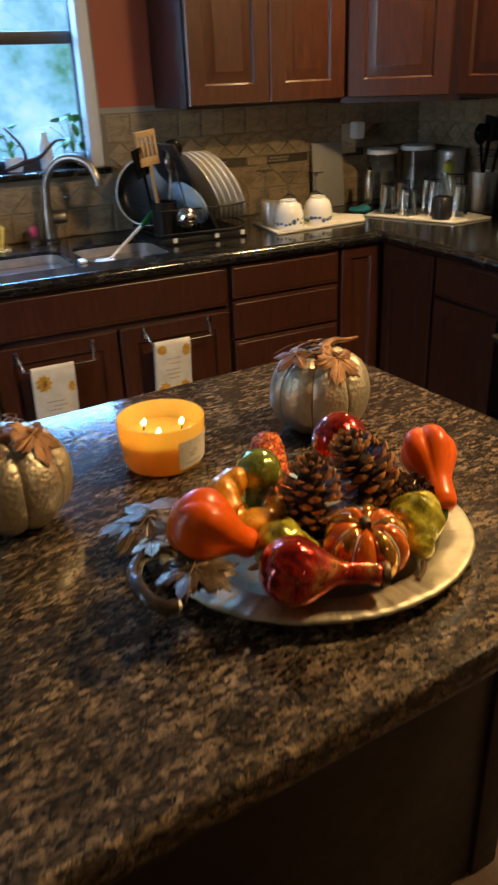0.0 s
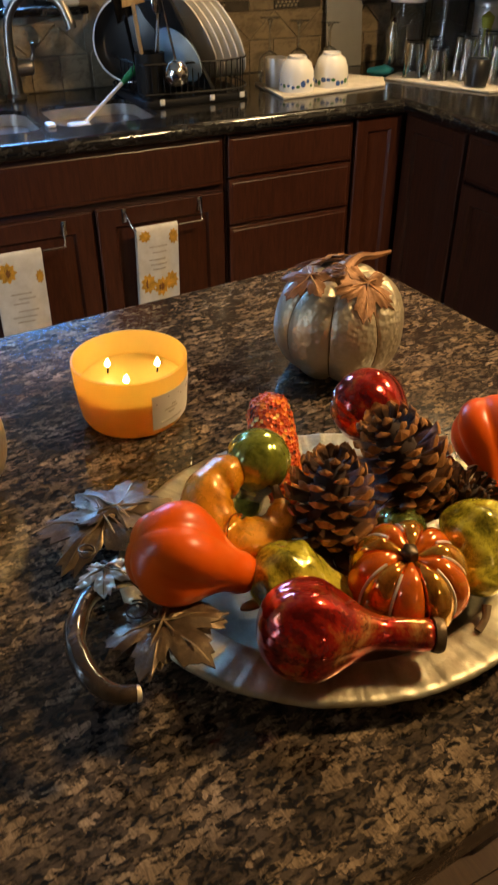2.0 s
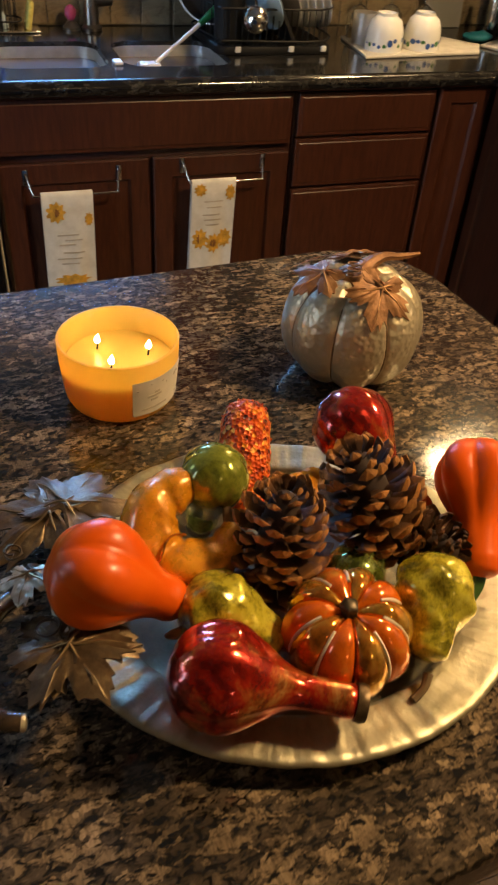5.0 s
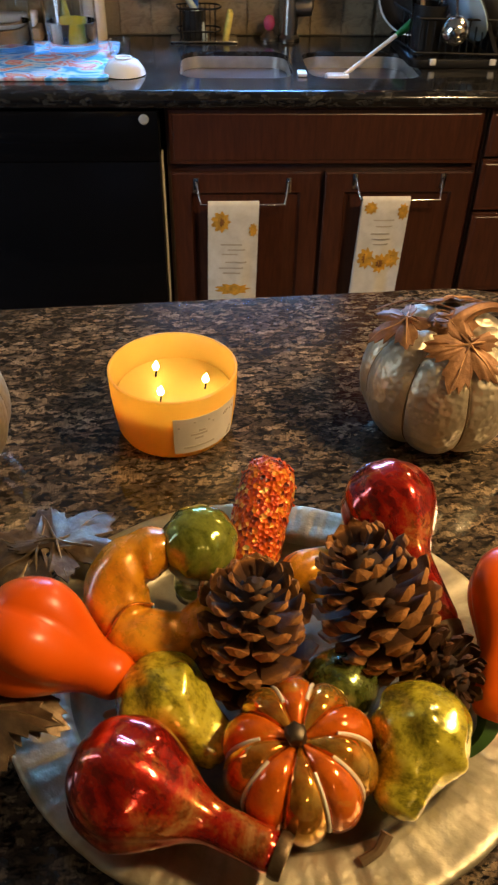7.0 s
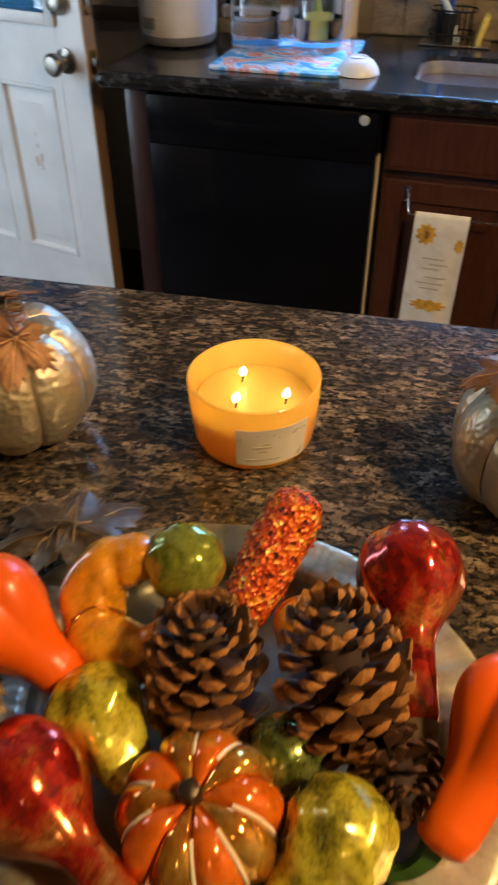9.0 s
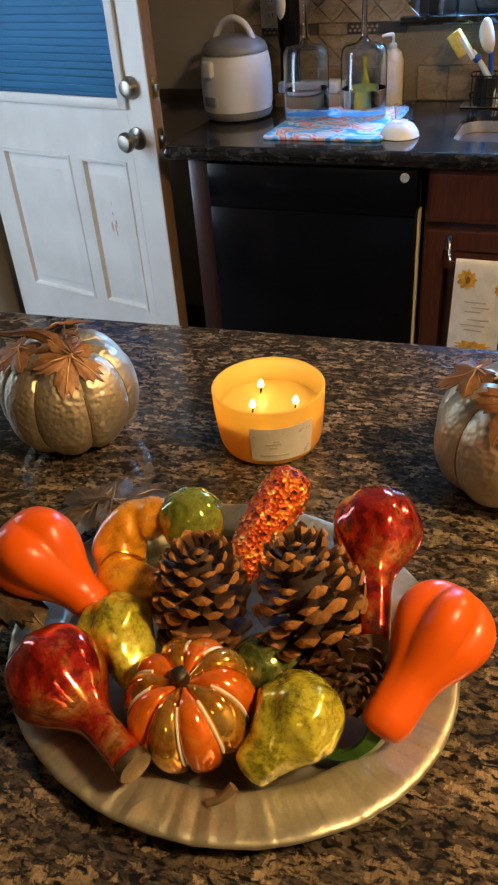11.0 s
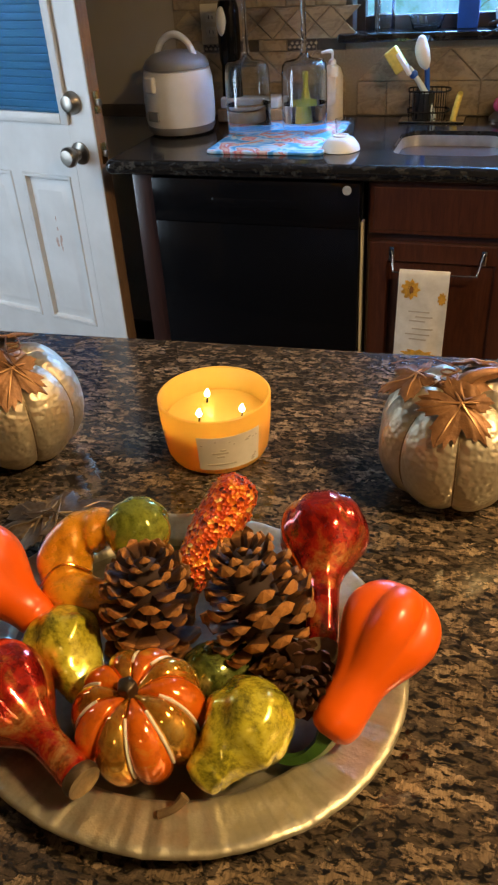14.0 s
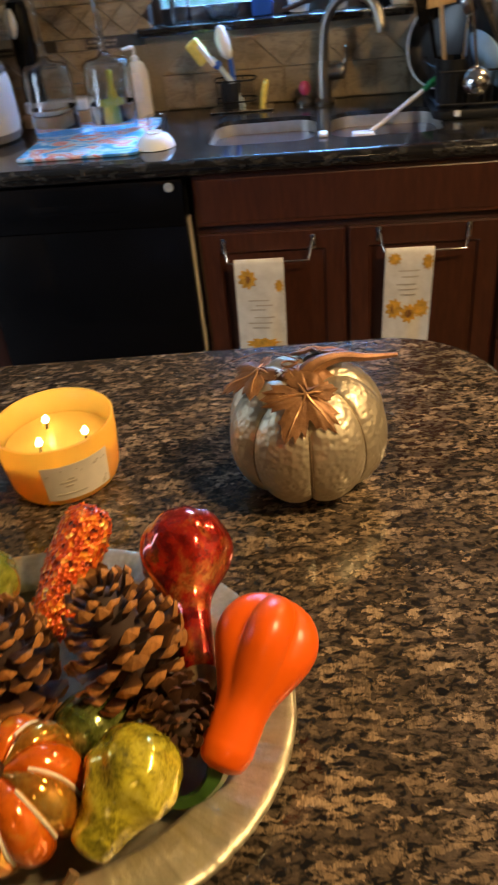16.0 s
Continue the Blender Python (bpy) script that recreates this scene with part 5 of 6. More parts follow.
part("control_panel", box(-0.025, 0.025, -0.121, -0.112, 0.05, 0.08, 0.003), "grey_plastic", c)
for a in range(4):
    part("foot", lathe([(0.01, 0), (0.011, 0.006)], 12), "black_matte", c, at=pose(0.08 * math.cos(a * 1.57 + 0.7), 0.08 * math.sin(a * 1.57 + 0.7), 0))

# stick blender and wall outlet behind
c = thing("hand_blender", -0.285, 2.915, TOP, "black hand blender with a white grip standing on its foot", "hand blender")
part("cup", lathe([(0.04, 0.0), (0.042, 0.003), (0.034, 0.05), (0.03, 0.16), (0.028, 0.165)], 28), "black_gloss", c)
part("body", lathe([(0.03, 0.166), (0.034, 0.18), (0.036, 0.25), (0.034, 0.32), (0.028, 0.345), (0.012, 0.352)], 28), "black_gloss", c)
part("grip", ball(0.022, (-0.012, -0.030, 0.29), (0.8, 0.5, 1.9)), "white_plastic", c)


def outlet(x, z, wall="back"):
    o = thing("wall_outlet", x, Y1 - 0.0005, z, "ivory wall outlet plate on the tiled backsplash", "outlet", "wall outlets")
    part("plate", box(-0.036, 0.036, -0.016, -0.0105, -0.058, 0.058, 0.003), "ivory_plastic", o)
    for dz in (-0.021, 0.021):
        s = part("socket", box(-0.016, 0.016, -0.0185, -0.0155, dz - 0.014, dz + 0.014, 0.004), "cream_plastic", o)
        for dx in (-0.006, 0.006):
            part("slot", box(dx - 0.001, dx + 0.001, -0.0192, -0.0186, dz - 0.005, dz + 0.005), "black_matte", s)
    return o


outlet(-0.365, 1.185), outlet(1.935, 1.175)
c = thing("plug_adapter", 1.955, Y1 - 0.02, 1.205, "white plug-in adapter in the outlet", "plug")
part("body", box(-0.02, 0.02, -0.055, 0.0, -0.03, 0.035, 0.006), "white_plastic", c)

# upside-down goblets on the flowered mat
solid("drying_mat", slab(rounded(-0.215, 0.125, 2.452, 2.86, (0.02,) * 4, 4), TOP + 0.0003, TOP + 0.009, 0.003), "floral", "blue drying mat printed with red and white flowers", "drying mat", at=pose(0, 0, 0))
gl = thing("goblet", -0.158, 2.695, TOP + 0.0095, "large clear wine glass upside down on the mat", "wine glass", "drying glasses")
part("bowl", lathe([(0.064, 0.0), (0.066, 0.0), (0.067, 0.08), (0.066, 0.16), (0.063, 0.183), (0.055, 0.192), (0.022, 0.198), (0.009, 0.212), (0.003, 0.208), (0.018, 0.195), (0.052, 0.189), (0.060, 0.181), (0.0638, 0.16), (0.0645, 0.08)], 40, ends=False), "clear_glass", gl)
part("stem", lathe([(0.011, 0.212), (0.0075, 0.24), (0.0065, 0.34), (0.008, 0.40), (0.02, 0.413)], 16), "clear_glass", gl)
part("foot", lathe([(0.01, 0.4135), (0.045, 0.418), (0.046, 0.421), (0.01, 0.423)], 36), "clear_glass", gl)
copy_thing(gl, pose(0.012, 2.705, TOP + 0.0095))
c = thing("butter_dish", -0.215, 2.905, TOP, "wooden butter dish with a white lid", "butter dish")
part("base", box(-0.11, 0.11, -0.04, 0.04, 0.0, 0.04, 0.006), "bamboo", c)
part("lid", box(-0.10, 0.10, -0.035, 0.035, 0.0405, 0.075, 0.008, 3), "white_ceramic", c)
c = thing("soap_bottle", -0.035, 2.90, TOP, "yellow-green dish soap bottle", "bottle")
part("body", lathe([(0.026, 0.0), (0.028, 0.006), (0.024, 0.04), (0.009, 0.10), (0.008, 0.125)], 24), "lime_plastic", c)
part("cap", lathe([(0.010, 0.1255), (0.010, 0.15), (0.005, 0.155)], 16), "lime_plastic", c)
c = thing("lotion_bottle", 0.045, 2.925, TOP, "cream pump bottle with a white pump", "bottle")
part("body", lathe([(0.032, 0.0), (0.034, 0.006), (0.034, 0.125), (0.026, 0.150), (0.012, 0.160)], 28), "cream_plastic", c)
part("label", box(-0.02, 0.02, -0.0365, -0.033, 0.05, 0.13, 0.001), "paper_label", c)
part("pump", sweep([(0, 0, 0.1605, 0.012), (0, 0, 0.172, 0.011), (0, 0, 0.176, 0.004), (0, 0, 0.192, 0.004), (-0.005, -0.006, 0.198, 0.006), (-0.03, -0.02, 0.195, 0.004)], 10, 3), "white_plastic", c)
c = thing("bowl", 0.160, 2.525, TOP + 0.0005, "small white ceramic bowl turned upside down", "bowl")
part("shell", lathe([(0.052, 0.0), (0.054, 0.001), (0.050, 0.014), (0.038, 0.030), (0.026, 0.036), (0.022, 0.036), (0.022, 0.040), (0.018, 0.040), (0.017, 0.036), (0.002, 0.035)], 36), "white_ceramic", c)
c = thing("glass_jar", 0.135, 2.70, TOP + 0.0005, "small clear glass jar", "jar")
part("body", cup_shape(0.026, 0.030, 0.045), "clear_glass", c)

# sink caddy and brushes
c = thing("sink_caddy", 0.360, 2.915, TOP + 0.0003, "black wire sink caddy on a chrome tray holding brushes", "sink caddy")
part("tray", box(-0.095, 0.10, -0.045, 0.045, 0.0, 0.006, 0.002), "chrome", c)
part("liner", cup_shape(0.030, 0.034, 0.075), "black_pan", c, at=pose(-0.028, -0.002, 0.0062))
upright = mesh_of("wire", rod((0, 0, 0.006), (0, 0, 0.088), 0.0017, 6), "black_matte")
for x in np.linspace(-0.065, 0.035, 8):
    for y in (-0.04, 0.035):
        o = new("wire", upright)
        o.parent, o.location = c, (x, y, 0)
for z in (0.03, 0.088):
    part("hoop", sweep([(-0.068, -0.04, z, 0.0024), (0.038, -0.04, z, 0.0024), (0.038, 0.035, z, 0.0024), (-0.068, 0.035, z, 0.0024), (-0.068, -0.038, z, 0.0024)], 6, 6), "black_matte", c)
c = thing("dish_wand", 0.335, 2.905, TOP + 0.008, "clear dish wand with a yellow sponge and blue collar", "dish brush", "dish brushes")
part("handle", sweep([(0.03, 0, 0.0, 0.010), (0.01, -0.003, 0.06, 0.010), (-0.03, -0.006, 0.12, 0.008), (-0.05, -0.01, 0.145, 0.007)], 12, 4), "clear_plastic", c)
part("collar", ball(0.013, (-0.035, -0.006, 0.125)), "blue_plastic", c)
part("sponge", box(-0.02, 0.02, -0.02, 0.02, -0.035, 0.035, 0.006, 3), "yellow_sponge", c, at=pose(-0.088, -0.012, 0.165, 0, -35, 0))
part("backing", box(-0.006, 0.006, -0.021, 0.021, -0.036, 0.036, 0.003), "white_plastic", c, at=pose(-0.064, -0.012, 0.155, 0, -35, 0))
c = thing("dish_brush", 0.328, 2.92, TOP + 0.008, "white scrubbing brush with a blue handle", "dish brush", "dish brushes")
part("handle", sweep([(0.01, 0, 0.0, 0.009), (0.012, 0, 0.08, 0.008), (0.008, 0, 0.14, 0.008)], 12, 4), "blue_plastic", c)
part("head", sweep([(0.008, 0, 0.135, 0.006), (0.0, -0.004, 0.155, 0.018), (-0.010, -0.004, 0.19, 0.021), (-0.012, -0.004, 0.22, 0.012), (-0.012, -0.004, 0.228, 0.003)], 16, 4), "white_plastic", c)
c = thing("sponge", 0.425, 2.905, TOP + 0.0068, "yellow sponge standing in the caddy tray", "sponge")
part("body", box(-0.008, 0.008, -0.035, 0.03, 0.0, 0.075, 0.006, 3), "yellow_sponge", c, at=pose(0, 0, 0, 0, 12, 0))
c = thing("soap_dispenser", 0.555, 2.925, TOP, "small pink scrubber on a metal dispenser base", "soap dispenser")
part("base", lathe([(0.026, 0.0), (0.027, 0.008), (0.018, 0.016), (0.013, 0.022), (0.004, 0.024)], 24), "nickel", c)
part("scrubber", ball(0.017, (0.0, 0.005, 0.044), (1, 0.8, 1.25)), "pink_plastic", c)

# faucet
c = thing("faucet", 0.615, 2.925, TOP, "brushed nickel gooseneck kitchen faucet", "faucet")
c.scale = (1.0, 1.0, 1.10)
part("base", lathe([(0.030, 0.0), (0.031, 0.006), (0.022, 0.014), (0.020, 0.10), (0.019, 0.105)], 28), "nickel", c)
part("neck", sweep([(0, 0, 0.10, 0.016), (0.002, -0.002, 0.15, 0.0135), (0.012, -0.010, 0.205, 0.0125), (0.048, -0.035, 0.250, 0.0125), (0.098, -0.070, 0.262, 0.0125), (0.142, -0.102, 0.240, 0.013), (0.162, -0.118, 0.195, 0.0155), (0.165, -0.120, 0.178, 0.0155)], 18, 6), "nickel", c)
lev = part("lever_hub", sweep([(0.015, 0.0, 0.075, 0.021), (0.04, -0.002, 0.077, 0.021), (0.06, -0.003, 0.078, 0.020), (0.064, -0.003, 0.078, 0.012)], 18, 3), "nickel", c)
part("lever", sweep([(0.055, -0.003, 0.085, 0.008), (0.068, -0.006, 0.11, 0.006), (0.066, -0.02, 0.14, 0.0055)], 12, 4), "nickel", lev)

# brush with the green grip resting in the sink against the rack
c = thing("sink_brush", 0.74, 2.63, 0.885, "white-handled dish brush with a green grip leaning in the sink", "dish brush", "dish brushes")
part("shaft", sweep([(0, 0, 0.0, 0.006), (0.07, 0.045, 0.035, 0.0055), (0.15, 0.085, 0.080, 0.006)], 12, 4), "white_plastic", c)
part("grip", sweep([(0.148, 0.084, 0.079, 0.0075), (0.18, 0.100, 0.097, 0.011), (0.225, 0.122, 0.125, 0.0125), (0.25, 0.135, 0.142, 0.009), (0.256, 0.138, 0.146, 0.003)], 14, 4), "green_plastic", c)
part("head", box(-0.05, 0.012, -0.02, 0.02, -0.035, 0.002, 0.006, 2), "white_plastic", c)
c = thing("dish_cloth", 0.70, 2.62, 0.70, "crumpled brown-white cloth in the sink bowl", "cloth")
bm = ball(0.07, (0, 0, 0.045), (1.15, 0.9, 0.75), 26, 16)
for v in bm.verts:
    v.co += v.co.normalized() * 0.018 * noise.noise(v.co * 30)
part("folds", bm, "towel", c)
for s_ in (0.612,):
    solid("sink_divider_cap", box(s_ - 0.012, s_ + 0.012, SY0 + 0.01, SY0 + 0.05, TOP + 0.0003, TOP + 0.010, 0.004), "white_plastic", "white scrap of soap on the sink divider", "soap")

# dish rack and what stands in it
RX0, RX1, RY0, RY1 = 0.905, 1.255, 2.585, 2.885
c = thing("dish_rack", 0, 0, TOP, "black wire dish rack on a black drip tray", "dish rack")
b = slab(rounded(RX0, RX1, RY0, RY1, (0.03,) * 4, 4), 0.0003, 0.022, 0.004)
part("drip_tray", b, "black_matte", c)
upright = mesh_of("wire", rod((0, 0, 0.022), (0, 0, 0.115), 0.0017, 6), "black_matte")
spots = [(x, y) for x in np.linspace(RX0 + 0.02, RX1 - 0.02, 18) for y in (RY0 + 0.015, RY1 - 0.015)]
spots += [(x, y) for y in np.linspace(RY0 + 0.04, RY1 - 0.04, 7) for x in (RX0 + 0.015, RX1 - 0.015)]
for x, y in spots:
    o = new("wire", upright)
    o.parent, o.location = c, (x, y, 0)
for z in (0.035, 0.115):
    part("hoop", sweep([(RX0 + 0.015, RY0 + 0.015, z, 0.003), (RX1 - 0.015, RY0 + 0.015, z, 0.003), (RX1 - 0.015, RY1 - 0.015, z, 0.003), (RX0 + 0.015, RY1 - 0.015, z, 0.003), (RX0 + 0.015, RY0 + 0.018, z, 0.003)], 6, 6), "black_matte", c)
for x in (RX0 + 0.06, RX0 + 0.22, RX1 - 0.03):
    part("clip", box(x - 0.008, x + 0.008, RY0 - 0.004, RY0 + 0.002, 0.008, 0.024, 0.002), "white_plastic", c)


def plate_mesh(r, depth=0.018):
    return lathe([(0.002, 0.0), (r * 0.58, 0.0), (r * 0.66, 0.003), (r * 0.9, depth * 0.8), (r, depth), (r, depth + 0.003), (r * 0.88, depth), (r * 0.64, 0.007), (r * 0.56, 0.004), (0.002, 0.004)], 48)


first = None
for k in range(5):
    r = 0.135
    m_ = pose(1.105 + 0.024 * k, 2.735, TOP + 0.030 + r * 0.94, 0, 64, 4)
    if first is None:
        first = thing("plate", 0, 0, 0, "white dinner plate standing in the dish rack", "plate", "plates in the rack")
        part("dish", plate_mesh(r), "white_ceramic", first)
        first.matrix_basis = m_
    else:
        copy_thing(first, m_)
c = thing("cutting_board", 0, 0, 0, "black cutting board leaning in the dish rack", "cutting board")
part("board", box(-0.17, 0.17, -0.12, 0.12, -0.006, 0.006, 0.005), "black_pan", c)
c.matrix_basis = pose(1.045, 2.70, TOP + 0.178, 0, 62, 6)
c = thing("frying_pan", 0, 0, 0, "black frying pan with a pale rim standing in the rack", "frying pan")
part("pan", lathe([(0.002, 0.0), (0.095, 0.0), (0.105, 0.006), (0.118, 0.038), (0.121, 0.038), (0.110, 0.004), (0.10, -0.003), (0.002, -0.003)], 48), "black_pan", c)
part("rim", lathe([(0.1175, 0.0382), (0.1215, 0.0382), (0.1225, 0.041), (0.118, 0.042), (0.1175, 0.0382)], 48, ends=False), "white_ceramic", c)
c.matrix_basis = pose(0.975, 2.81, TOP + 0.150, 72, 0, -38)
c = thing("plate", 0, 0, 0, "pale blue plate standing in the dish rack", "plate", "plates in the rack")
part("dish", plate_mesh(0.085), "pale_blue", c)
c.matrix_basis = pose(1.035, 2.645, TOP + 0.118, 0, 62, 20)
c = thing("utensil_cup", 0.955, 2.645, TOP + 0.0225, "black utensil cup in the dish rack", "utensil holder")
part("cup", cup_shape(0.040, 0.045, 0.12), "black_matte", c)


def utensil(name, label, x, y, z, lean, turn, pieces):
    u = thing(name, x, y, z, label, "kitchen utensil", "drying utensils", rz=turn, ry=lean)
    for nm, bm, mt in pieces:
        part(nm, bm, mt, u)
    return u


sp = utensil("slotted_spatula", "wooden slotted spatula standing in the utensil cup", 0.945, 2.645, TOP + 0.03, -7, 10, [("handle", rod((0, 0, 0), (0, 0, 0.245), 0.006, 8), "bamboo")])
blade = part("blade", box(-0.0375, 0.0375, -0.0031, 0.0031, 0.235, 0.262, 0.001), "bamboo", sp)
part("tip", box(-0.0375, 0.0375, -0.0031, 0.0031, 0.325, 0.345, 0.001), "bamboo", blade)
for x in np.linspace(-0.033, 0.033, 5):
    part("slat", box(x - 0.0045, x + 0.0045, -0.003, 0.003, 0.2625, 0.3245, 0.001), "bamboo", blade)
utensil("ladle", "black ladle standing in the utensil cup", 0.965, 2.655, TOP + 0.03, 8, -20, [("handle", rod((0, 0, 0), (0, 0, 0.25), 0.006, 8), "black_gloss"), ("scoop", ball(0.034, (0, 0, 0.275), (1, 0.55, 1.1)), "black_gloss")])
utensil("spatula", "black nylon spatula standing in the utensil cup", 0.935, 2.665, TOP + 0.03, -14, 30, [("handle", rod((0, 0, 0), (0, 0, 0.21), 0.006, 8), "black_gloss"), ("blade", box(-0.035, 0.035, -0.003, 0.003, 0.205, 0.30, 0.003), "black_gloss")])
utensil("serving_spoon", "steel serving spoon standing in the utensil cup", 0.975, 2.63, TOP + 0.03, 3, 10, [("handle", rod((0, 0, 0), (0, 0, 0.22), 0.004, 8), "chrome"), ("scoop", ball(0.022, (0, 0, 0.24), (1, 0.35, 1.5)), "chrome")])
c = thing("tea_strainer", 1.005, 2.565, TOP + 0.095, "round steel strainer hung on the rack edge", "strainer")
bm = lathe([(0.034, 0.0), (0.0365, 0.0), (0.0365, 0.004), (0.030, 0.018), (0.018, 0.028), (0.003, 0.031), (0.003, 0.029), (0.017, 0.026), (0.028, 0.016)], 28, ends=False)
part("mesh_bowl", bm, "chrome", c, at=pose(0, 0, 0, 75, 0, -25))
part("handle", rod((0.0, 0, 0.034), (-0.02, 0.03, 0.18), 0.0035, 8), "chrome", c)

# the white mat with the two flowered cups, and glasses behind
solid("drying_mat", slab([(1.335, 2.522), (1.735, 2.555), (1.80, 2.66), (1.70, 2.79), (1.37, 2.785)], TOP + 0.0003, TOP + 0.009, 0.003), "terry", "off-white terry drying mat on the worktop", "drying mat")


def flowered_cup(x, y, turn):
    c = thing("cup", x, y, TOP + 0.0095, "white cup with a blue flower band, upside down", "cup", "drying cups", rz=turn)
    part("shell", lathe([(0.053, 0.0), (0.0555, 0.0), (0.0558, 0.03), (0.053, 0.055), (0.044, 0.080), (0.030, 0.090), (0.029, 0.098), (0.026, 0.098), (0.025, 0.092), (0.002, 0.090)], 40), "white_ceramic", c)
    rnd = random.Random(int(x * 100))
    for k in range(22):
        a = k * 2 * math.pi / 22
        zz = 0.022 + rnd.uniform(-0.010, 0.012)
        b = ball(rnd.uniform(0.005, 0.0095), (0, 0, 0), (0.12, 1, rnd.uniform(0.7, 1.2)), 8, 6)
        part("flower", b, "ink_blue" if k % 3 else "ink_green", c, at=pose(0.0556 * math.cos(a), 0.0556 * math.sin(a), zz, 0, 0, math.degrees(a)))
    return c


flowered_cup(1.425, 2.600, 0), flowered_cup(1.557, 2.610, 50)


def tumbler(x, y, z, r, h, label="clear drinking glass standing upside down on the mat", group="drying glasses", k=1.15):
    g = thing("drinking_glass", x, y, z, label, "glass", group)
    part("body", lathe([(r, 0.0), (r - 0.002, 0.0), (r / k - 0.003, h - 0.012), (0.002, h - 0.010), (0.002, h), (r / k - 0.003, h), (r / k, h - 0.004)], 28), "clear_glass", g)
    return g


def wine_glass(x, y, z, h=0.19, up=False):
    g = thing("wine_glass", x, y, z, "clear wine glass drying upside down", "wine glass", "drying glasses")
    part("bowl", lathe([(0.030, 0.0), (0.032, 0.0), (0.038, 0.035), (0.034, 0.07), (0.018, 0.088), (0.004, 0.094), (0.003, 0.090), (0.016, 0.085), (0.032, 0.069), (0.036, 0.035)], 28, ends=False), "clear_glass", g)
    part("stem", lathe([(0.005, 0.094), (0.0035, 0.11), (0.0035, h - 0.02), (0.01, h - 0.006)], 10), "clear_glass", g)
    part("foot", lathe([(0.005, h - 0.0055), (0.031, h - 0.002), (0.032, h), (0.005, h + 0.001)], 28), "clear_glass", g)
    return g


wine_glass(1.405, 2.745, TOP + 0.0095), wine_glass(1.515, 2.75, TOP + 0.0095, 0.175), wine_glass(1.63, 2.745, TOP + 0.0095, 0.165)
c = thing("steel_mug", 1.392, 2.675, TOP + 0.0095, "brushed steel mug on the drying mat", "mug")
part("body", cup_shape(0.034, 0.036, 0.085), "brushed_steel", c)
part("handle", sweep([(0.034, 0, 0.07, 0.004), (0.055, 0, 0.066, 0.004), (0.056, 0, 0.03, 0.004), (0.034, 0, 0.02, 0.004)], 8, 4), "brushed_steel", c)
c = thing("cutting_board", 0, 0, 0, "plain grey cutting board leaning on the backsplash", "cutting board")
part("board", box(-0.075, 0.075, -0.005, 0.005, 0.0, 0.26, 0.004), "grey_board", c)
c.matrix_basis = pose(1.815, 2.935, TOP + 0.0005, -6, 0, 0)


def canister(x, y, r, h, mat_, lid, label):
    c = thing("canister", x, y, TOP + 0.0003, label, "canister", "canisters")
    part("body", lathe([(r * 0.9, 0.0), (r, 0.004), (r, h - 0.004), (r * 0.96, h), (r * 0.9, h), (r * 0.93, h - 0.006), (r * 0.93, 0.008), (0.002, 0.008)], 36), mat_, c)
    part("lid", lathe([(r * 0.9, h + 0.0005), (r * 1.04, h + 0.001), (r * 1.04, h + 0.016), (r * 0.98, h + 0.02), (0.003, h + 0.021)], 36), lid, c)
    return c


canister(2.03, 2.865, 0.062, 0.205, "clear_glass", "white_plastic", "clear canister with a white lid")
canister(2.165, 2.80, 0.068, 0.215, "clear_glass", "white_plastic", "clear canister with a white lid")
canister(2.225, 2.655, 0.055, 0.20, "brushed_steel", "brushed_steel", "brushed steel canister with a steel lid")
c = thing("wire_rack_bottle", 1.925, 2.80, TOP, "slim chrome pepper mill by the canisters", "pepper mill")
part("body", lathe([(0.022, 0), (0.024, 0.004), (0.015, 0.06), (0.02, 0.11), (0.012, 0.14), (0.016, 0.155), (0.003, 0.168)], 20), "chrome", c)
c = thing("blue_cloth", 1.84, 2.735, TOP, "small crumpled blue cloth", "cloth")
bm = ball(0.04, (0, 0, 0.014), (1.3, 0.8, 0.4), 18, 10)
for v in bm.verts:
    v.co += v.co.normalized() * 0.008 * noise.noise(v.co * 50)
part("folds", bm, "teal_plastic", c)
solid("drying_mat", slab([(1.80, 2.655), (1.955, 2.305), (2.145, 2.31), (2.15, 2.60), (1.90, 2.72)], TOP + 0.0003, TOP + 0.008, 0.003), "terry", "off-white terry drying mat in the corner", "drying mat")
for x, y, r, h in ((1.885, 2.615, 0.034, 0.115), (1.965, 2.62, 0.032, 0.12), (1.93, 2.54, 0.036, 0.10), (2.045, 2.56, 0.033, 0.13), (2.01, 2.475, 0.034, 0.135), (2.095, 2.47, 0.034, 0.145), (2.06, 2.395, 0.031, 0.12)):
    tumbler(x, y, TOP + 0.0085, r, h)
c = thing("carafe", 1.965, 2.385, TOP + 0.0085, "glass bottle with a black base sleeve", "carafe")
part("sleeve", lathe([(0.028, 0.0), (0.034, 0.003), (0.037, 0.04), (0.035, 0.075), (0.030, 0.082)], 28), "black_pan", c)
part("neck", lathe([(0.029, 0.0825), (0.020, 0.115), (0.014, 0.14), (0.016, 0.165), (0.014, 0.165), (0.012, 0.14), (0.018, 0.115), (0.026, 0.084)], 24, ends=False), "clear_glass", c)
c = thing("lime_squeezer", 2.12, 2.545, TOP + 0.0085, "lime green citrus squeezer", "citrus squeezer")
part("body", lathe([(0.03, 0), (0.032, 0.01), (0.010, 0.12), (0.018, 0.15), (0.022, 0.175), (0.003, 0.19)], 20), "lime_plastic", c)
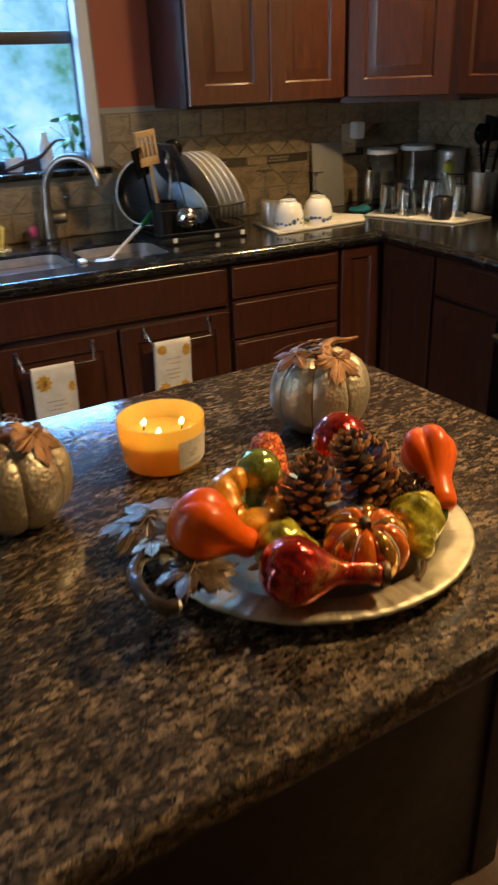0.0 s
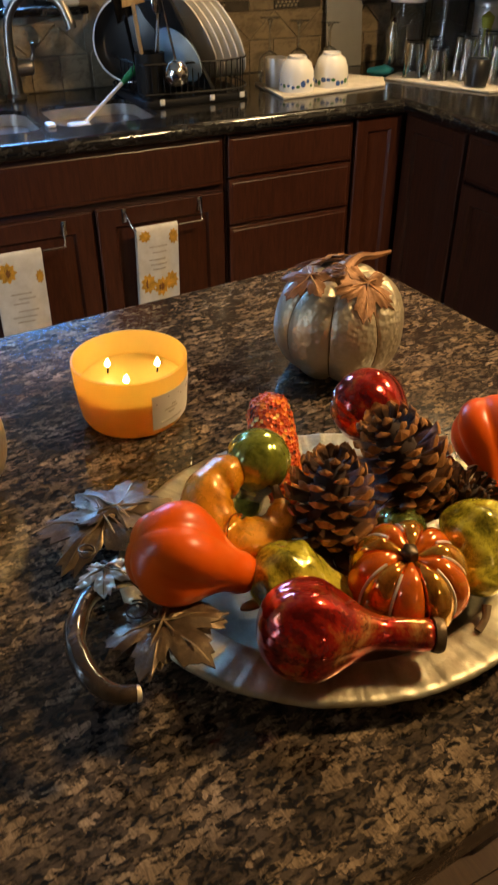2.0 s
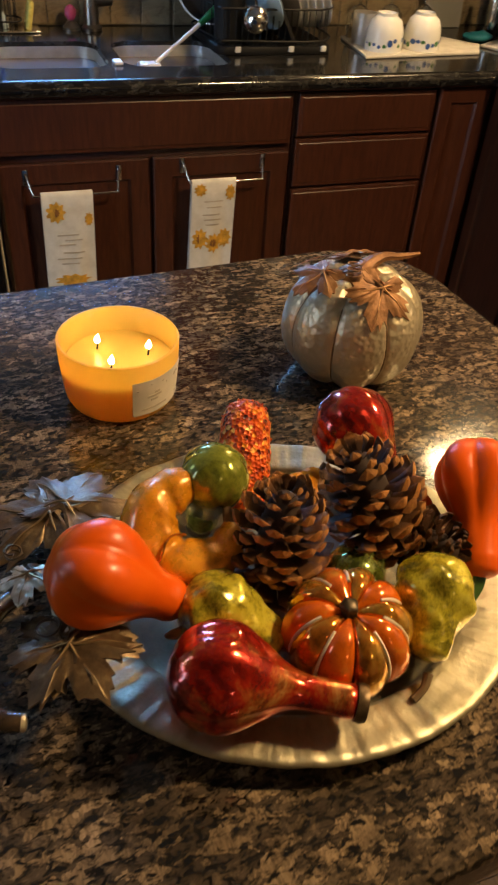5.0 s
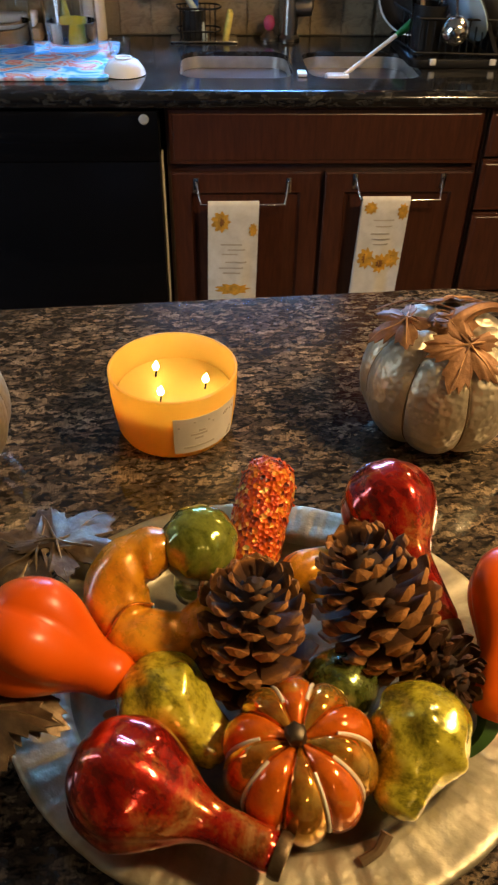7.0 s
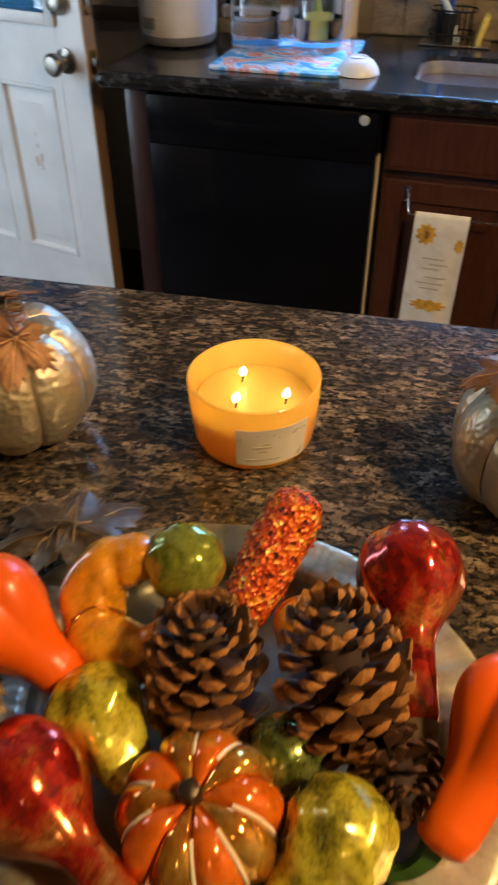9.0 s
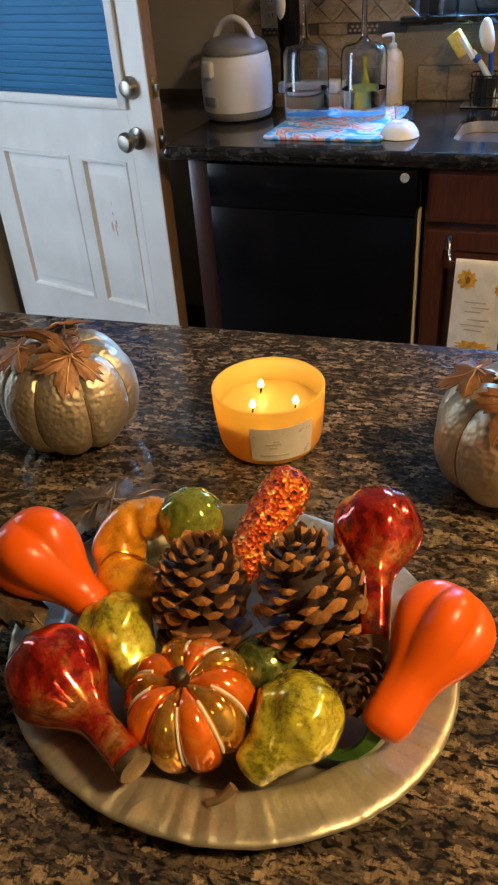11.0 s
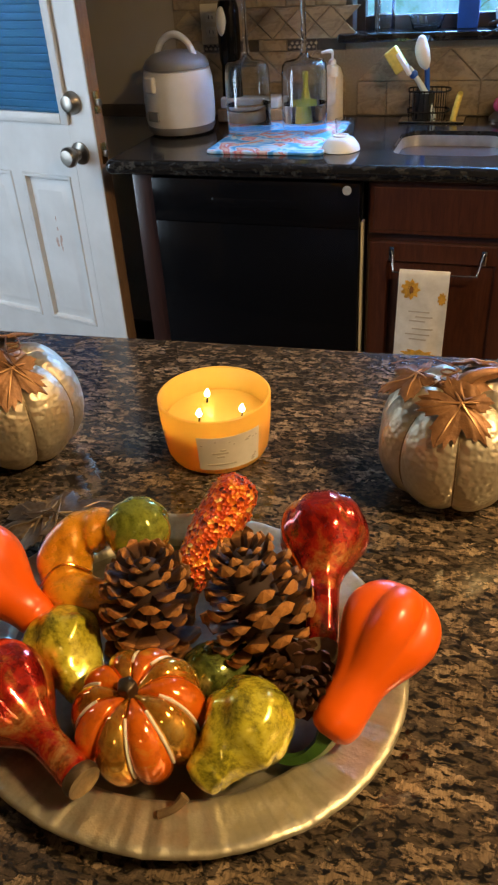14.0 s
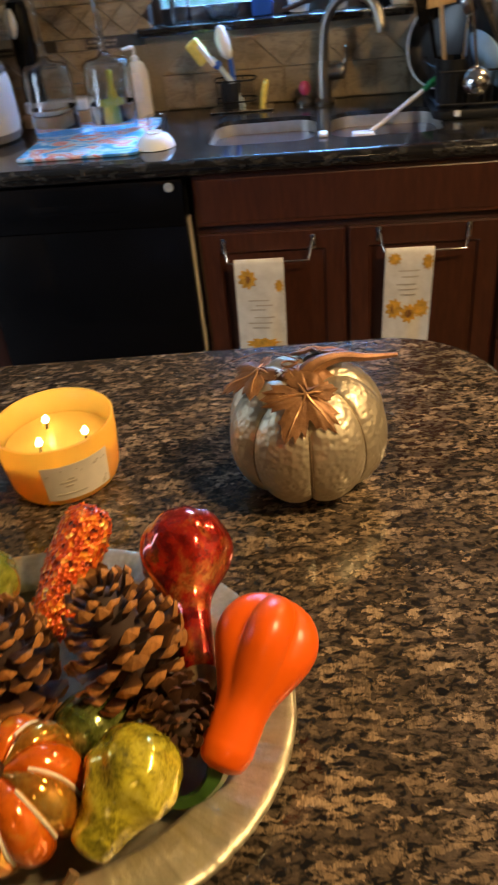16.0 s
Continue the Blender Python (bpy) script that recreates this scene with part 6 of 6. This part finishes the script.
# utensil crock with dark tools
c = thing("utensil_crock", 2.235, 2.475, TOP, "dark crock full of black cooking utensils", "utensil holder")
part("crock", cup_shape(0.048, 0.056, 0.15), "brushed_steel", c)
for k, (lean, turn, kind_) in enumerate(((-14, 20, "scoop"), (-5, 80, "blade"), (6, -30, "scoop"), (12, 40, "blade"), (-9, 120, "blade"))):
    pieces = [("handle", rod((0, 0, 0.01), (0, 0, 0.26), 0.006, 8), "black_gloss")]
    pieces.append(("scoop", ball(0.036, (0, 0, 0.29), (1, 0.6, 1.1)), "black_gloss") if kind_ == "scoop" else ("blade", box(-0.034, 0.034, -0.003, 0.003, 0.255, 0.345, 0.003), "black_matte"))
    utensil("ladle" if kind_ == "scoop" else "spatula", "black cooking utensil in the steel crock", 2.235 + 0.014 * math.cos(k * 1.3), 2.475 + 0.014 * math.sin(k * 1.3), TOP + 0.008, lean, turn, pieces)
c = thing("utensil_crock", 2.225, 2.265, TOP, "dark crock with bright kitchen tools", "utensil holder")
part("crock", cup_shape(0.040, 0.046, 0.13), "black_pan", c)
utensil("spatula", "red-handled spatula in the crock", 2.215, 2.255, TOP + 0.008, -16, 30, [("handle", rod((0, 0, 0.01), (0, 0, 0.19), 0.008, 8), "red_plastic"), ("blade", box(-0.024, 0.024, -0.004, 0.004, 0.185, 0.255, 0.004), "red_plastic")])
utensil("spatula", "teal spatula in the crock", 2.23, 2.28, TOP + 0.008, -4, 60, [("handle", rod((0, 0, 0.01), (0, 0, 0.18), 0.007, 8), "bamboo"), ("blade", box(-0.024, 0.024, -0.004, 0.004, 0.175, 0.245, 0.004), "teal_plastic")])
c = thing("saucer", 0, 0, 0, "pale blue saucer leaning by the crock", "saucer")
part("dish", plate_mesh(0.048, 0.01), "pale_blue", c)
c.matrix_basis = pose(2.155, 2.215, TOP + 0.050, 78, 0, -55)
c = thing("spice_jar", 2.165, 2.12, TOP, "spice jar with a white label and black lid", "jar", "spice jars")
part("body", lathe([(0.03, 0), (0.032, 0.004), (0.032, 0.09), (0.026, 0.10)], 24), "white_plastic", c)
part("lid", lathe([(0.031, 0.1005), (0.031, 0.125), (0.003, 0.126)], 24), "black_matte", c)
c = thing("sauce_pot", 2.235, 2.10, TOP, "small dark pot with a steel lid", "pot")
part("body", cup_shape(0.055, 0.058, 0.17), "black_pan", c)
part("lid", lathe([(0.06, 0.171), (0.06, 0.178), (0.03, 0.19), (0.012, 0.2), (0.014, 0.215), (0.003, 0.218)], 32), "brushed_steel", c)
c = thing("oil_bottle", 2.19, 1.985, TOP, "green glass oil bottle", "bottle")
part("body", lathe([(0.03, 0), (0.032, 0.004), (0.032, 0.14), (0.012, 0.19), (0.012, 0.235)], 24), "green_glass", c)
part("cap", lathe([(0.013, 0.2355), (0.013, 0.255), (0.003, 0.256)], 16), "black_matte", c)
c = thing("trivet_board", 0, 0, 0, "pale wooden serving board lying on the worktop", "serving board")
part("board", slab(rounded(1.93, 2.13, 1.88, 2.06, (0.02,) * 4, 4), TOP + 0.0003, TOP + 0.014, 0.004), "bamboo", c)
part("paper", slab(rounded(1.945, 2.115, 1.895, 2.045, (0.01,) * 4, 3), TOP + 0.0145, TOP + 0.018, 0.001), "terry", c)

# things on the window sill
SZ = WZ0 + 0.0125
g = tumbler(0.185, 3.03, SZ, 0.034, 0.13, "ribbed clear tumbler on the window sill", "sill glassware", 0.92)
c = thing("glass_bowl", 0.315, 3.02, SZ, "shallow clear glass bowl on the window sill", "bowl", "sill glassware")
part("body", cup_shape(0.042, 0.055, 0.04), "clear_glass", c)
c = thing("blue_box", 0.435, 3.035, SZ, "bright blue plastic box on the window sill", "box")
part("body", box(-0.03, 0.03, -0.022, 0.022, 0, 0.12, 0.004), "blue_plastic", c)


def potted_plant(x, y, r, h, seed, n=14, spread=0.09, mat_="white_ceramic", label="small green houseplant in a white pot on the sill"):
    rnd = random.Random(seed)
    c = thing("potted_plant", x, y, SZ, label, "plant", "sill plants")
    part("pot", cup_shape(r * 0.75, r, h, 0.004), mat_, c)
    part("soil", lathe([(r * 0.86, h * 0.8), (r * 0.5, h * 0.84), (0.002, h * 0.85)], 16), "pine_core", c)
    for k in range(n):
        a, ln = rnd.uniform(0, 6.28), rnd.uniform(0.5, 1.0) * spread
        e = (ln * math.cos(a) * 0.75, ln * math.sin(a) * 0.35, h + rnd.uniform(0.01, 0.12))
        part("stalk", sweep([(0, 0, h * 0.8, 0.0015), (e[0] * 0.4, e[1] * 0.4, h + e[2] * 0.3, 0.0013), (*e, 0.001)], 5, 3), "foliage", c)
        bm = bmesh.new()
        L2, W2 = rnd.uniform(0.03, 0.055), rnd.uniform(0.012, 0.022)
        rings(bm, [[Vector((s * L2, -w * W2, -0.3 * s * s * L2)), Vector((s * L2, 0, 0.002 - 0.3 * s * s * L2)), Vector((s * L2, w * W2, -0.3 * s * s * L2)), Vector((s * L2, 0, -0.001 - 0.3 * s * s * L2))] for s, w in ((0, 0.05), (0.3, 0.85), (0.6, 0.9), (0.85, 0.45), (1, 0.04))])
        part("leaf", bm, "foliage", c, at=pose(*e, rnd.uniform(-30, 30), rnd.uniform(-30, 50), math.degrees(a)))
    return c


potted_plant(0.545, 3.03, 0.035, 0.05, 4, 10, 0.08)
potted_plant(0.765, 3.03, 0.040, 0.06, 5, 16, 0.10, "clear_glass", "leafy cutting in a clear glass jar on the sill")
c = thing("spray_bottle", 0.665, 3.035, SZ, "white bottle on the window sill", "bottle")
part("body", lathe([(0.022, 0), (0.024, 0.004), (0.024, 0.08), (0.011, 0.11), (0.011, 0.125), (0.003, 0.127)], 20), "white_plastic", c)
c = thing("driftwood", 0.60, 2.985, SZ, "dark twisted driftwood twig on the sill", "driftwood")
part("twig", sweep([(-0.10, 0, 0.012, 0.006), (-0.04, -0.005, 0.03, 0.009), (0.03, 0.0, 0.05, 0.008), (0.09, 0.004, 0.095, 0.005), (0.13, 0.0, 0.10, 0.002)], 8, 4, bumps=0.3), "pine_core", c)
part("twig", sweep([(-0.02, -0.003, 0.036, 0.006), (-0.03, 0.0, 0.09, 0.005), (-0.08, 0.0, 0.15, 0.003)], 8, 4, bumps=0.3), "pine_core", c)

# ---------------------------------------------------------------- towel bars and towels on the sink doors
def towel_bar(x0, x1, z, lean=0.0):
    c = thing("towel_bar", 0, FY, 0, "over-the-door chrome towel bar on the sink cabinet", "towel bar", "towel bars")
    part("bar", sweep([(x0, -0.002, z + 0.045, 0.0028), (x0 + 0.004, -0.014, z + 0.035, 0.0028), (x0 + 0.012, -0.040, z + 0.004, 0.0028), (x0 + 0.03, -0.045, z, 0.0028), (x1 - 0.03, -0.045, z, 0.0028), (x1 - 0.012, -0.040, z + 0.004, 0.0028), (x1 - 0.004, -0.014, z + 0.035, 0.0028), (x1, -0.002, z + 0.045, 0.0028)], 10, 5), "chrome", c)
    for x in (x0, x1):
        part("hook", box(x - 0.007, x + 0.007, -0.004, -0.0003, z + 0.015, z + 0.055, 0.0015), "chrome", c)
    return c


towel_bar(0.335, 0.578, 0.640), towel_bar(0.752, 0.985, 0.650)


def towel(x0, x1, z, drop, seed, skew):
    """A printed tea towel folded over a bar."""
    rnd = random.Random(seed)
    c = thing("tea_towel", 0, FY - 0.045, z, "white tea towel printed with sunflowers hanging on the bar", "towel", "tea towels")
    w = x1 - x0

    def at_(u, v, side):
        x = x0 + w * u + skew * v
        wave = 0.006 * math.sin(7 * u + seed) * v + 0.003 * math.sin(13 * u + 2 * seed) * v
        return Vector((x, side * (0.0065 + 0.004 * v) + wave, 0.006 - drop * v))
    loops = []
    prof_ = [(v, 1) for v in np.linspace(0.92, 0.02, 9)] + [(0.0, 0.5), (-0.008, 0.0), (0.0, -0.5)] + [(v, -1) for v in np.linspace(0.02, 1.0, 12)]
    bm = bmesh.new()
    for v, side in prof_:
        loops.append([at_(u, max(v, 0), side) + Vector((0, 0, 0.002 if v < 0 else 0)) for u in np.linspace(0, 1, 13)])
    rings(bm, loops, False, False)
    bmesh.ops.recalc_face_normals(bm, faces=bm.faces[:])
    bmesh.ops.solidify(bm, geom=bm.faces[:], thickness=0.0022)
    body = part("cloth", bm, "towel", c, smooth=60)

    def print_on(u0, u1, v0, v1, mat_, name="print_bar", roundish=False, label=""):
        bm = bmesh.new()
        n = 10
        if roundish:
            uc, vc = (u0 + u1) / 2, (v0 + v1) / 2
            ring = [at_(uc + (u1 - u0) / 2 * math.cos(a) * (0.82 + 0.18 * math.cos(9 * a)), vc + (v1 - v0) / 2 * math.sin(a) * (0.82 + 0.18 * math.cos(9 * a)), -1) for a in np.linspace(0, 6.283, 27)[:-1]]
        else:
            ring = [at_(u0 + (u1 - u0) * k / n, v0, -1) for k in range(n + 1)] + [at_(u1 - (u1 - u0) * k / n, v1, -1) for k in range(n + 1)]
        rings(bm, [[p + Vector((0, -0.0030, 0)) for p in ring], [p + Vector((0, -0.0036, 0)) for p in ring]])
        return part(name, bm, mat_, body, label, smooth=0)
    return print_on


pr = towel(0.365, 0.498, 0.640, 0.42, 1, -0.008)
pr(0.04, 0.46, 0.04, 0.19, "mustard_print", "sunflower", True, "printed sunflower"); pr(0.17, 0.34, 0.085, 0.148, "brown_print", "sunflower_eye", True)
for u0, u1, v0 in ((0.25, 0.68, 0.26), (0.40, 0.75, 0.295), (0.28, 0.60, 0.325), (0.35, 0.78, 0.38), (0.22, 0.72, 0.42), (0.30, 0.66, 0.455)):
    pr(u0, u1, v0, v0 + 0.010, "ink_faint")
pr(0.80, 0.99, 0.12, 0.22, "mustard_print", "sunflower", True); pr(0.1, 0.9, 0.53, 0.62, "mustard_print", "sunflower", True)
pr = towel(0.768, 0.893, 0.650, 0.42, 2, -0.014)
pr(0.03, 0.34, 0.01, 0.10, "mustard_print", "sunflower", True), pr(0.75, 1.0, 0.02, 0.14, "mustard_print", "sunflower", True)
for u0, u1, v0 in ((0.28, 0.72, 0.13), (0.35, 0.70, 0.17), (0.26, 0.66, 0.22), (0.30, 0.70, 0.255), (0.34, 0.66, 0.29)):
    pr(u0, u1, v0, v0 + 0.009, "ink_faint")
for u0, u1, v0, v1 in ((0.02, 0.42, 0.31, 0.47), (0.34, 0.74, 0.35, 0.50), (0.62, 0.98, 0.32, 0.47)):
    pr(u0, u1, v0, v1, "mustard_print", "sunflower", True), pr(u0 + 0.11, u1 - 0.11, v0 + 0.04, v1 - 0.04, "brown_print", "sunflower_eye", True)

# ---------------------------------------------------------------- ceiling lights
# unseen fixtures added to go with the lamps, the last with the rear fill
for x, y, watts in (*CEILING_LAMPS, (0.9, -1.5, REAR_W)):
    c = thing("ceiling_light", x, y, CEIL, "unseen round flush ceiling light added over a lamp", "ceiling light", "ceiling lights")
    part("base", lathe([(0.12, 0.0), (0.12, -0.02), (0.10, -0.022)], 32), "nickel", c)

# ---------------------------------------------------------------- floor planks
plank = None
rnd = random.Random(8)
y = Y0
row = 0
PW = 0.095
while y < Y1 - 0.01:
    x = X0 - rnd.uniform(0.0, 1.0)
    while x < X1:
        ln = 1.2
        a0, a1 = max(x, X0 + 0.001), min(x + ln, X1 - 0.001)
        if a1 - a0 > 0.02:
            if plank is None:
                bmx = box(0, 1, 0, PW - 0.002, -0.0118, 0.0, 0.0)
                plank = mesh_of("plank", bmx, "floor_wood", 0)
            o = new("plank", plank)
            o.parent = floor
            o.matrix_basis = Matrix.Translation((a0, y + 0.001, 0)) @ Matrix.Diagonal((a1 - a0 - 0.002, 1, 1, 1))
        x += ln
    y += PW
    row += 1

# ---------------------------------------------------------------- backsplash tiles
TILES = {}


def tile_piece(key, poly, material, parent, m_):
    if key not in TILES:
        TILES[key] = mesh_of("tile", prism(poly, -0.0055, 0.0, 0.0010), material, 0)
    o = new("tile", TILES[key])
    o.parent = parent
    o.matrix_basis = m_
    return o


G = 0.0016
S_ = 0.19
HALF = S_ / 2
sq = [(G, G), (HALF - G, G), (HALF - G, 0.10 - G), (G, 0.10 - G)]
TH = 0.09
tri_u = [(G * 2.2, G), (S_ - G * 2.2, G), (S_ / 2, TH - G * 1.8)]
tri_d = [(S_ / 2, G * 1.8), (S_ - G * 2.2, TH - G), (G * 2.2, TH - G)]
dia = [(HALF / 2, G * 1.4), (HALF - G * 1.4, TH / 2), (HALF / 2, TH - G * 1.4), (G * 1.4, TH / 2)]
fill_d = [(HALF / 2 + G * 1.6, G), (HALF * 1.5 - G * 1.6, G), (HALF, TH / 2 - G * 1.8)]
fill_u = [(HALF, TH / 2 + G * 1.8), (HALF * 1.5 - G * 1.6, TH - G), (HALF / 2 + G * 1.6, TH - G)]
liner = [(G, G), (HALF - G, G), (HALF - G, 0.034 - G), (G, 0.034 - G)]
cap = [(G, G), (HALF - G, G), (HALF - G, 0.096 - G), (G, 0.096 - G)]


def mosaic(parent, base):
    """A liner piece with a row of pale chips in a dark bed."""
    o = tile_piece("liner", liner, "tile_dark", parent, base)
    for k in range(6):
        for q, zz in ((0, 0.0115), (1, 0.0225)):
            x = 0.0115 + k * 0.0155
            key = "chip"
            tile_piece(key, [(0, -0.0052), (0.0062, 0), (0, 0.0052), (-0.0062, 0)], "tile_mosaic", parent, base @ Matrix.Translation((x + (0.00775 if q else 0) - 0.002, -0.0010, zz)))


def backsplash(parent, length, skip, place):
    """Rows of tiles over the worktop; place(u, z): the matrix for a tile corner."""
    n = int(length / HALF + 0.5)
    for i in range(n):
        u = i * HALF
        for rowname, z, h in (("sq", 0.912, 0.10), ("tri", 1.012, TH), ("line", 1.102, 0.034), ("dia", 1.136, TH), ("cap", 1.226, 0.096)):
            if skip(u, u + HALF, z, z + h):
                continue
            if rowname == "sq":
                tile_piece("sq", sq, "tile", parent, place(u, z))
            elif rowname == "cap":
                tile_piece("cap", cap, "tile", parent, place(u, z))
            elif rowname == "tri" and i < n - 1:
                up = i % 2 == 0
                tile_piece("tri_u" if up else "tri_d", tri_u if up else tri_d, "tile", parent, place(u, z))
            elif rowname == "dia":
                for key, poly in (("dia", dia), ("fill_d", fill_d), ("fill_u", fill_u)):
                    tile_piece(key, poly, "tile", parent, place(u, z))
            elif rowname == "line":
                if i % 3 == 1:
                    mosaic(parent, place(u, z))
                else:
                    tile_piece("liner2" if i % 3 == 0 else "liner", liner, "tile" if i % 3 == 0 else "tile_dark", parent, place(u, z))


BED = 0.003
bed = solid("trim", box(-0.50, WX0 - 0.002, Y1 - BED, Y1 - 0.0002, TOP, 1.326), "mortar", "tiled travertine backsplash beside the window", "backsplash", kind="structure", smooth=0)
bed2 = solid("trim", box(WX0 - 0.001, WX1 + 0.001, Y1 - BED, Y1 - 0.0002, TOP, WZ0 - 0.014), "mortar", "tiled travertine backsplash under the window", "backsplash", kind="structure", smooth=0)
bed3 = solid("trim", box(WX1 + 0.002, X1 - 0.001, Y1 - BED, Y1 - 0.0002, TOP, 1.326), "mortar", "tiled travertine backsplash along the worktop", "backsplash", kind="structure", smooth=0)
bed4 = solid("trim", box(X1 - BED, X1 - 0.0002, 0.9, Y1 - 0.012, TOP, 1.326), "mortar", "tiled travertine backsplash beside the stove", "backsplash", kind="structure", smooth=0)
backsplash(bed, 0.6, lambda a, b_, za, zb: False, lambda u, z: pose(-0.495 + u, Y1 - BED, z))
backsplash(bed2, 0.75, lambda a, b_, za, zb: zb > WZ0 - 0.01, lambda u, z: pose(0.112 + u, Y1 - BED, z))
backsplash(bed3, 1.4, lambda a, b_, za, zb: False, lambda u, z: pose(0.880 + u, Y1 - BED, z))
backsplash(bed4, 1.3, lambda a, b_, za, zb: False, lambda u, z: pose(X1 - BED, Y1 - 0.02 - u, z, 0, 0, -90))
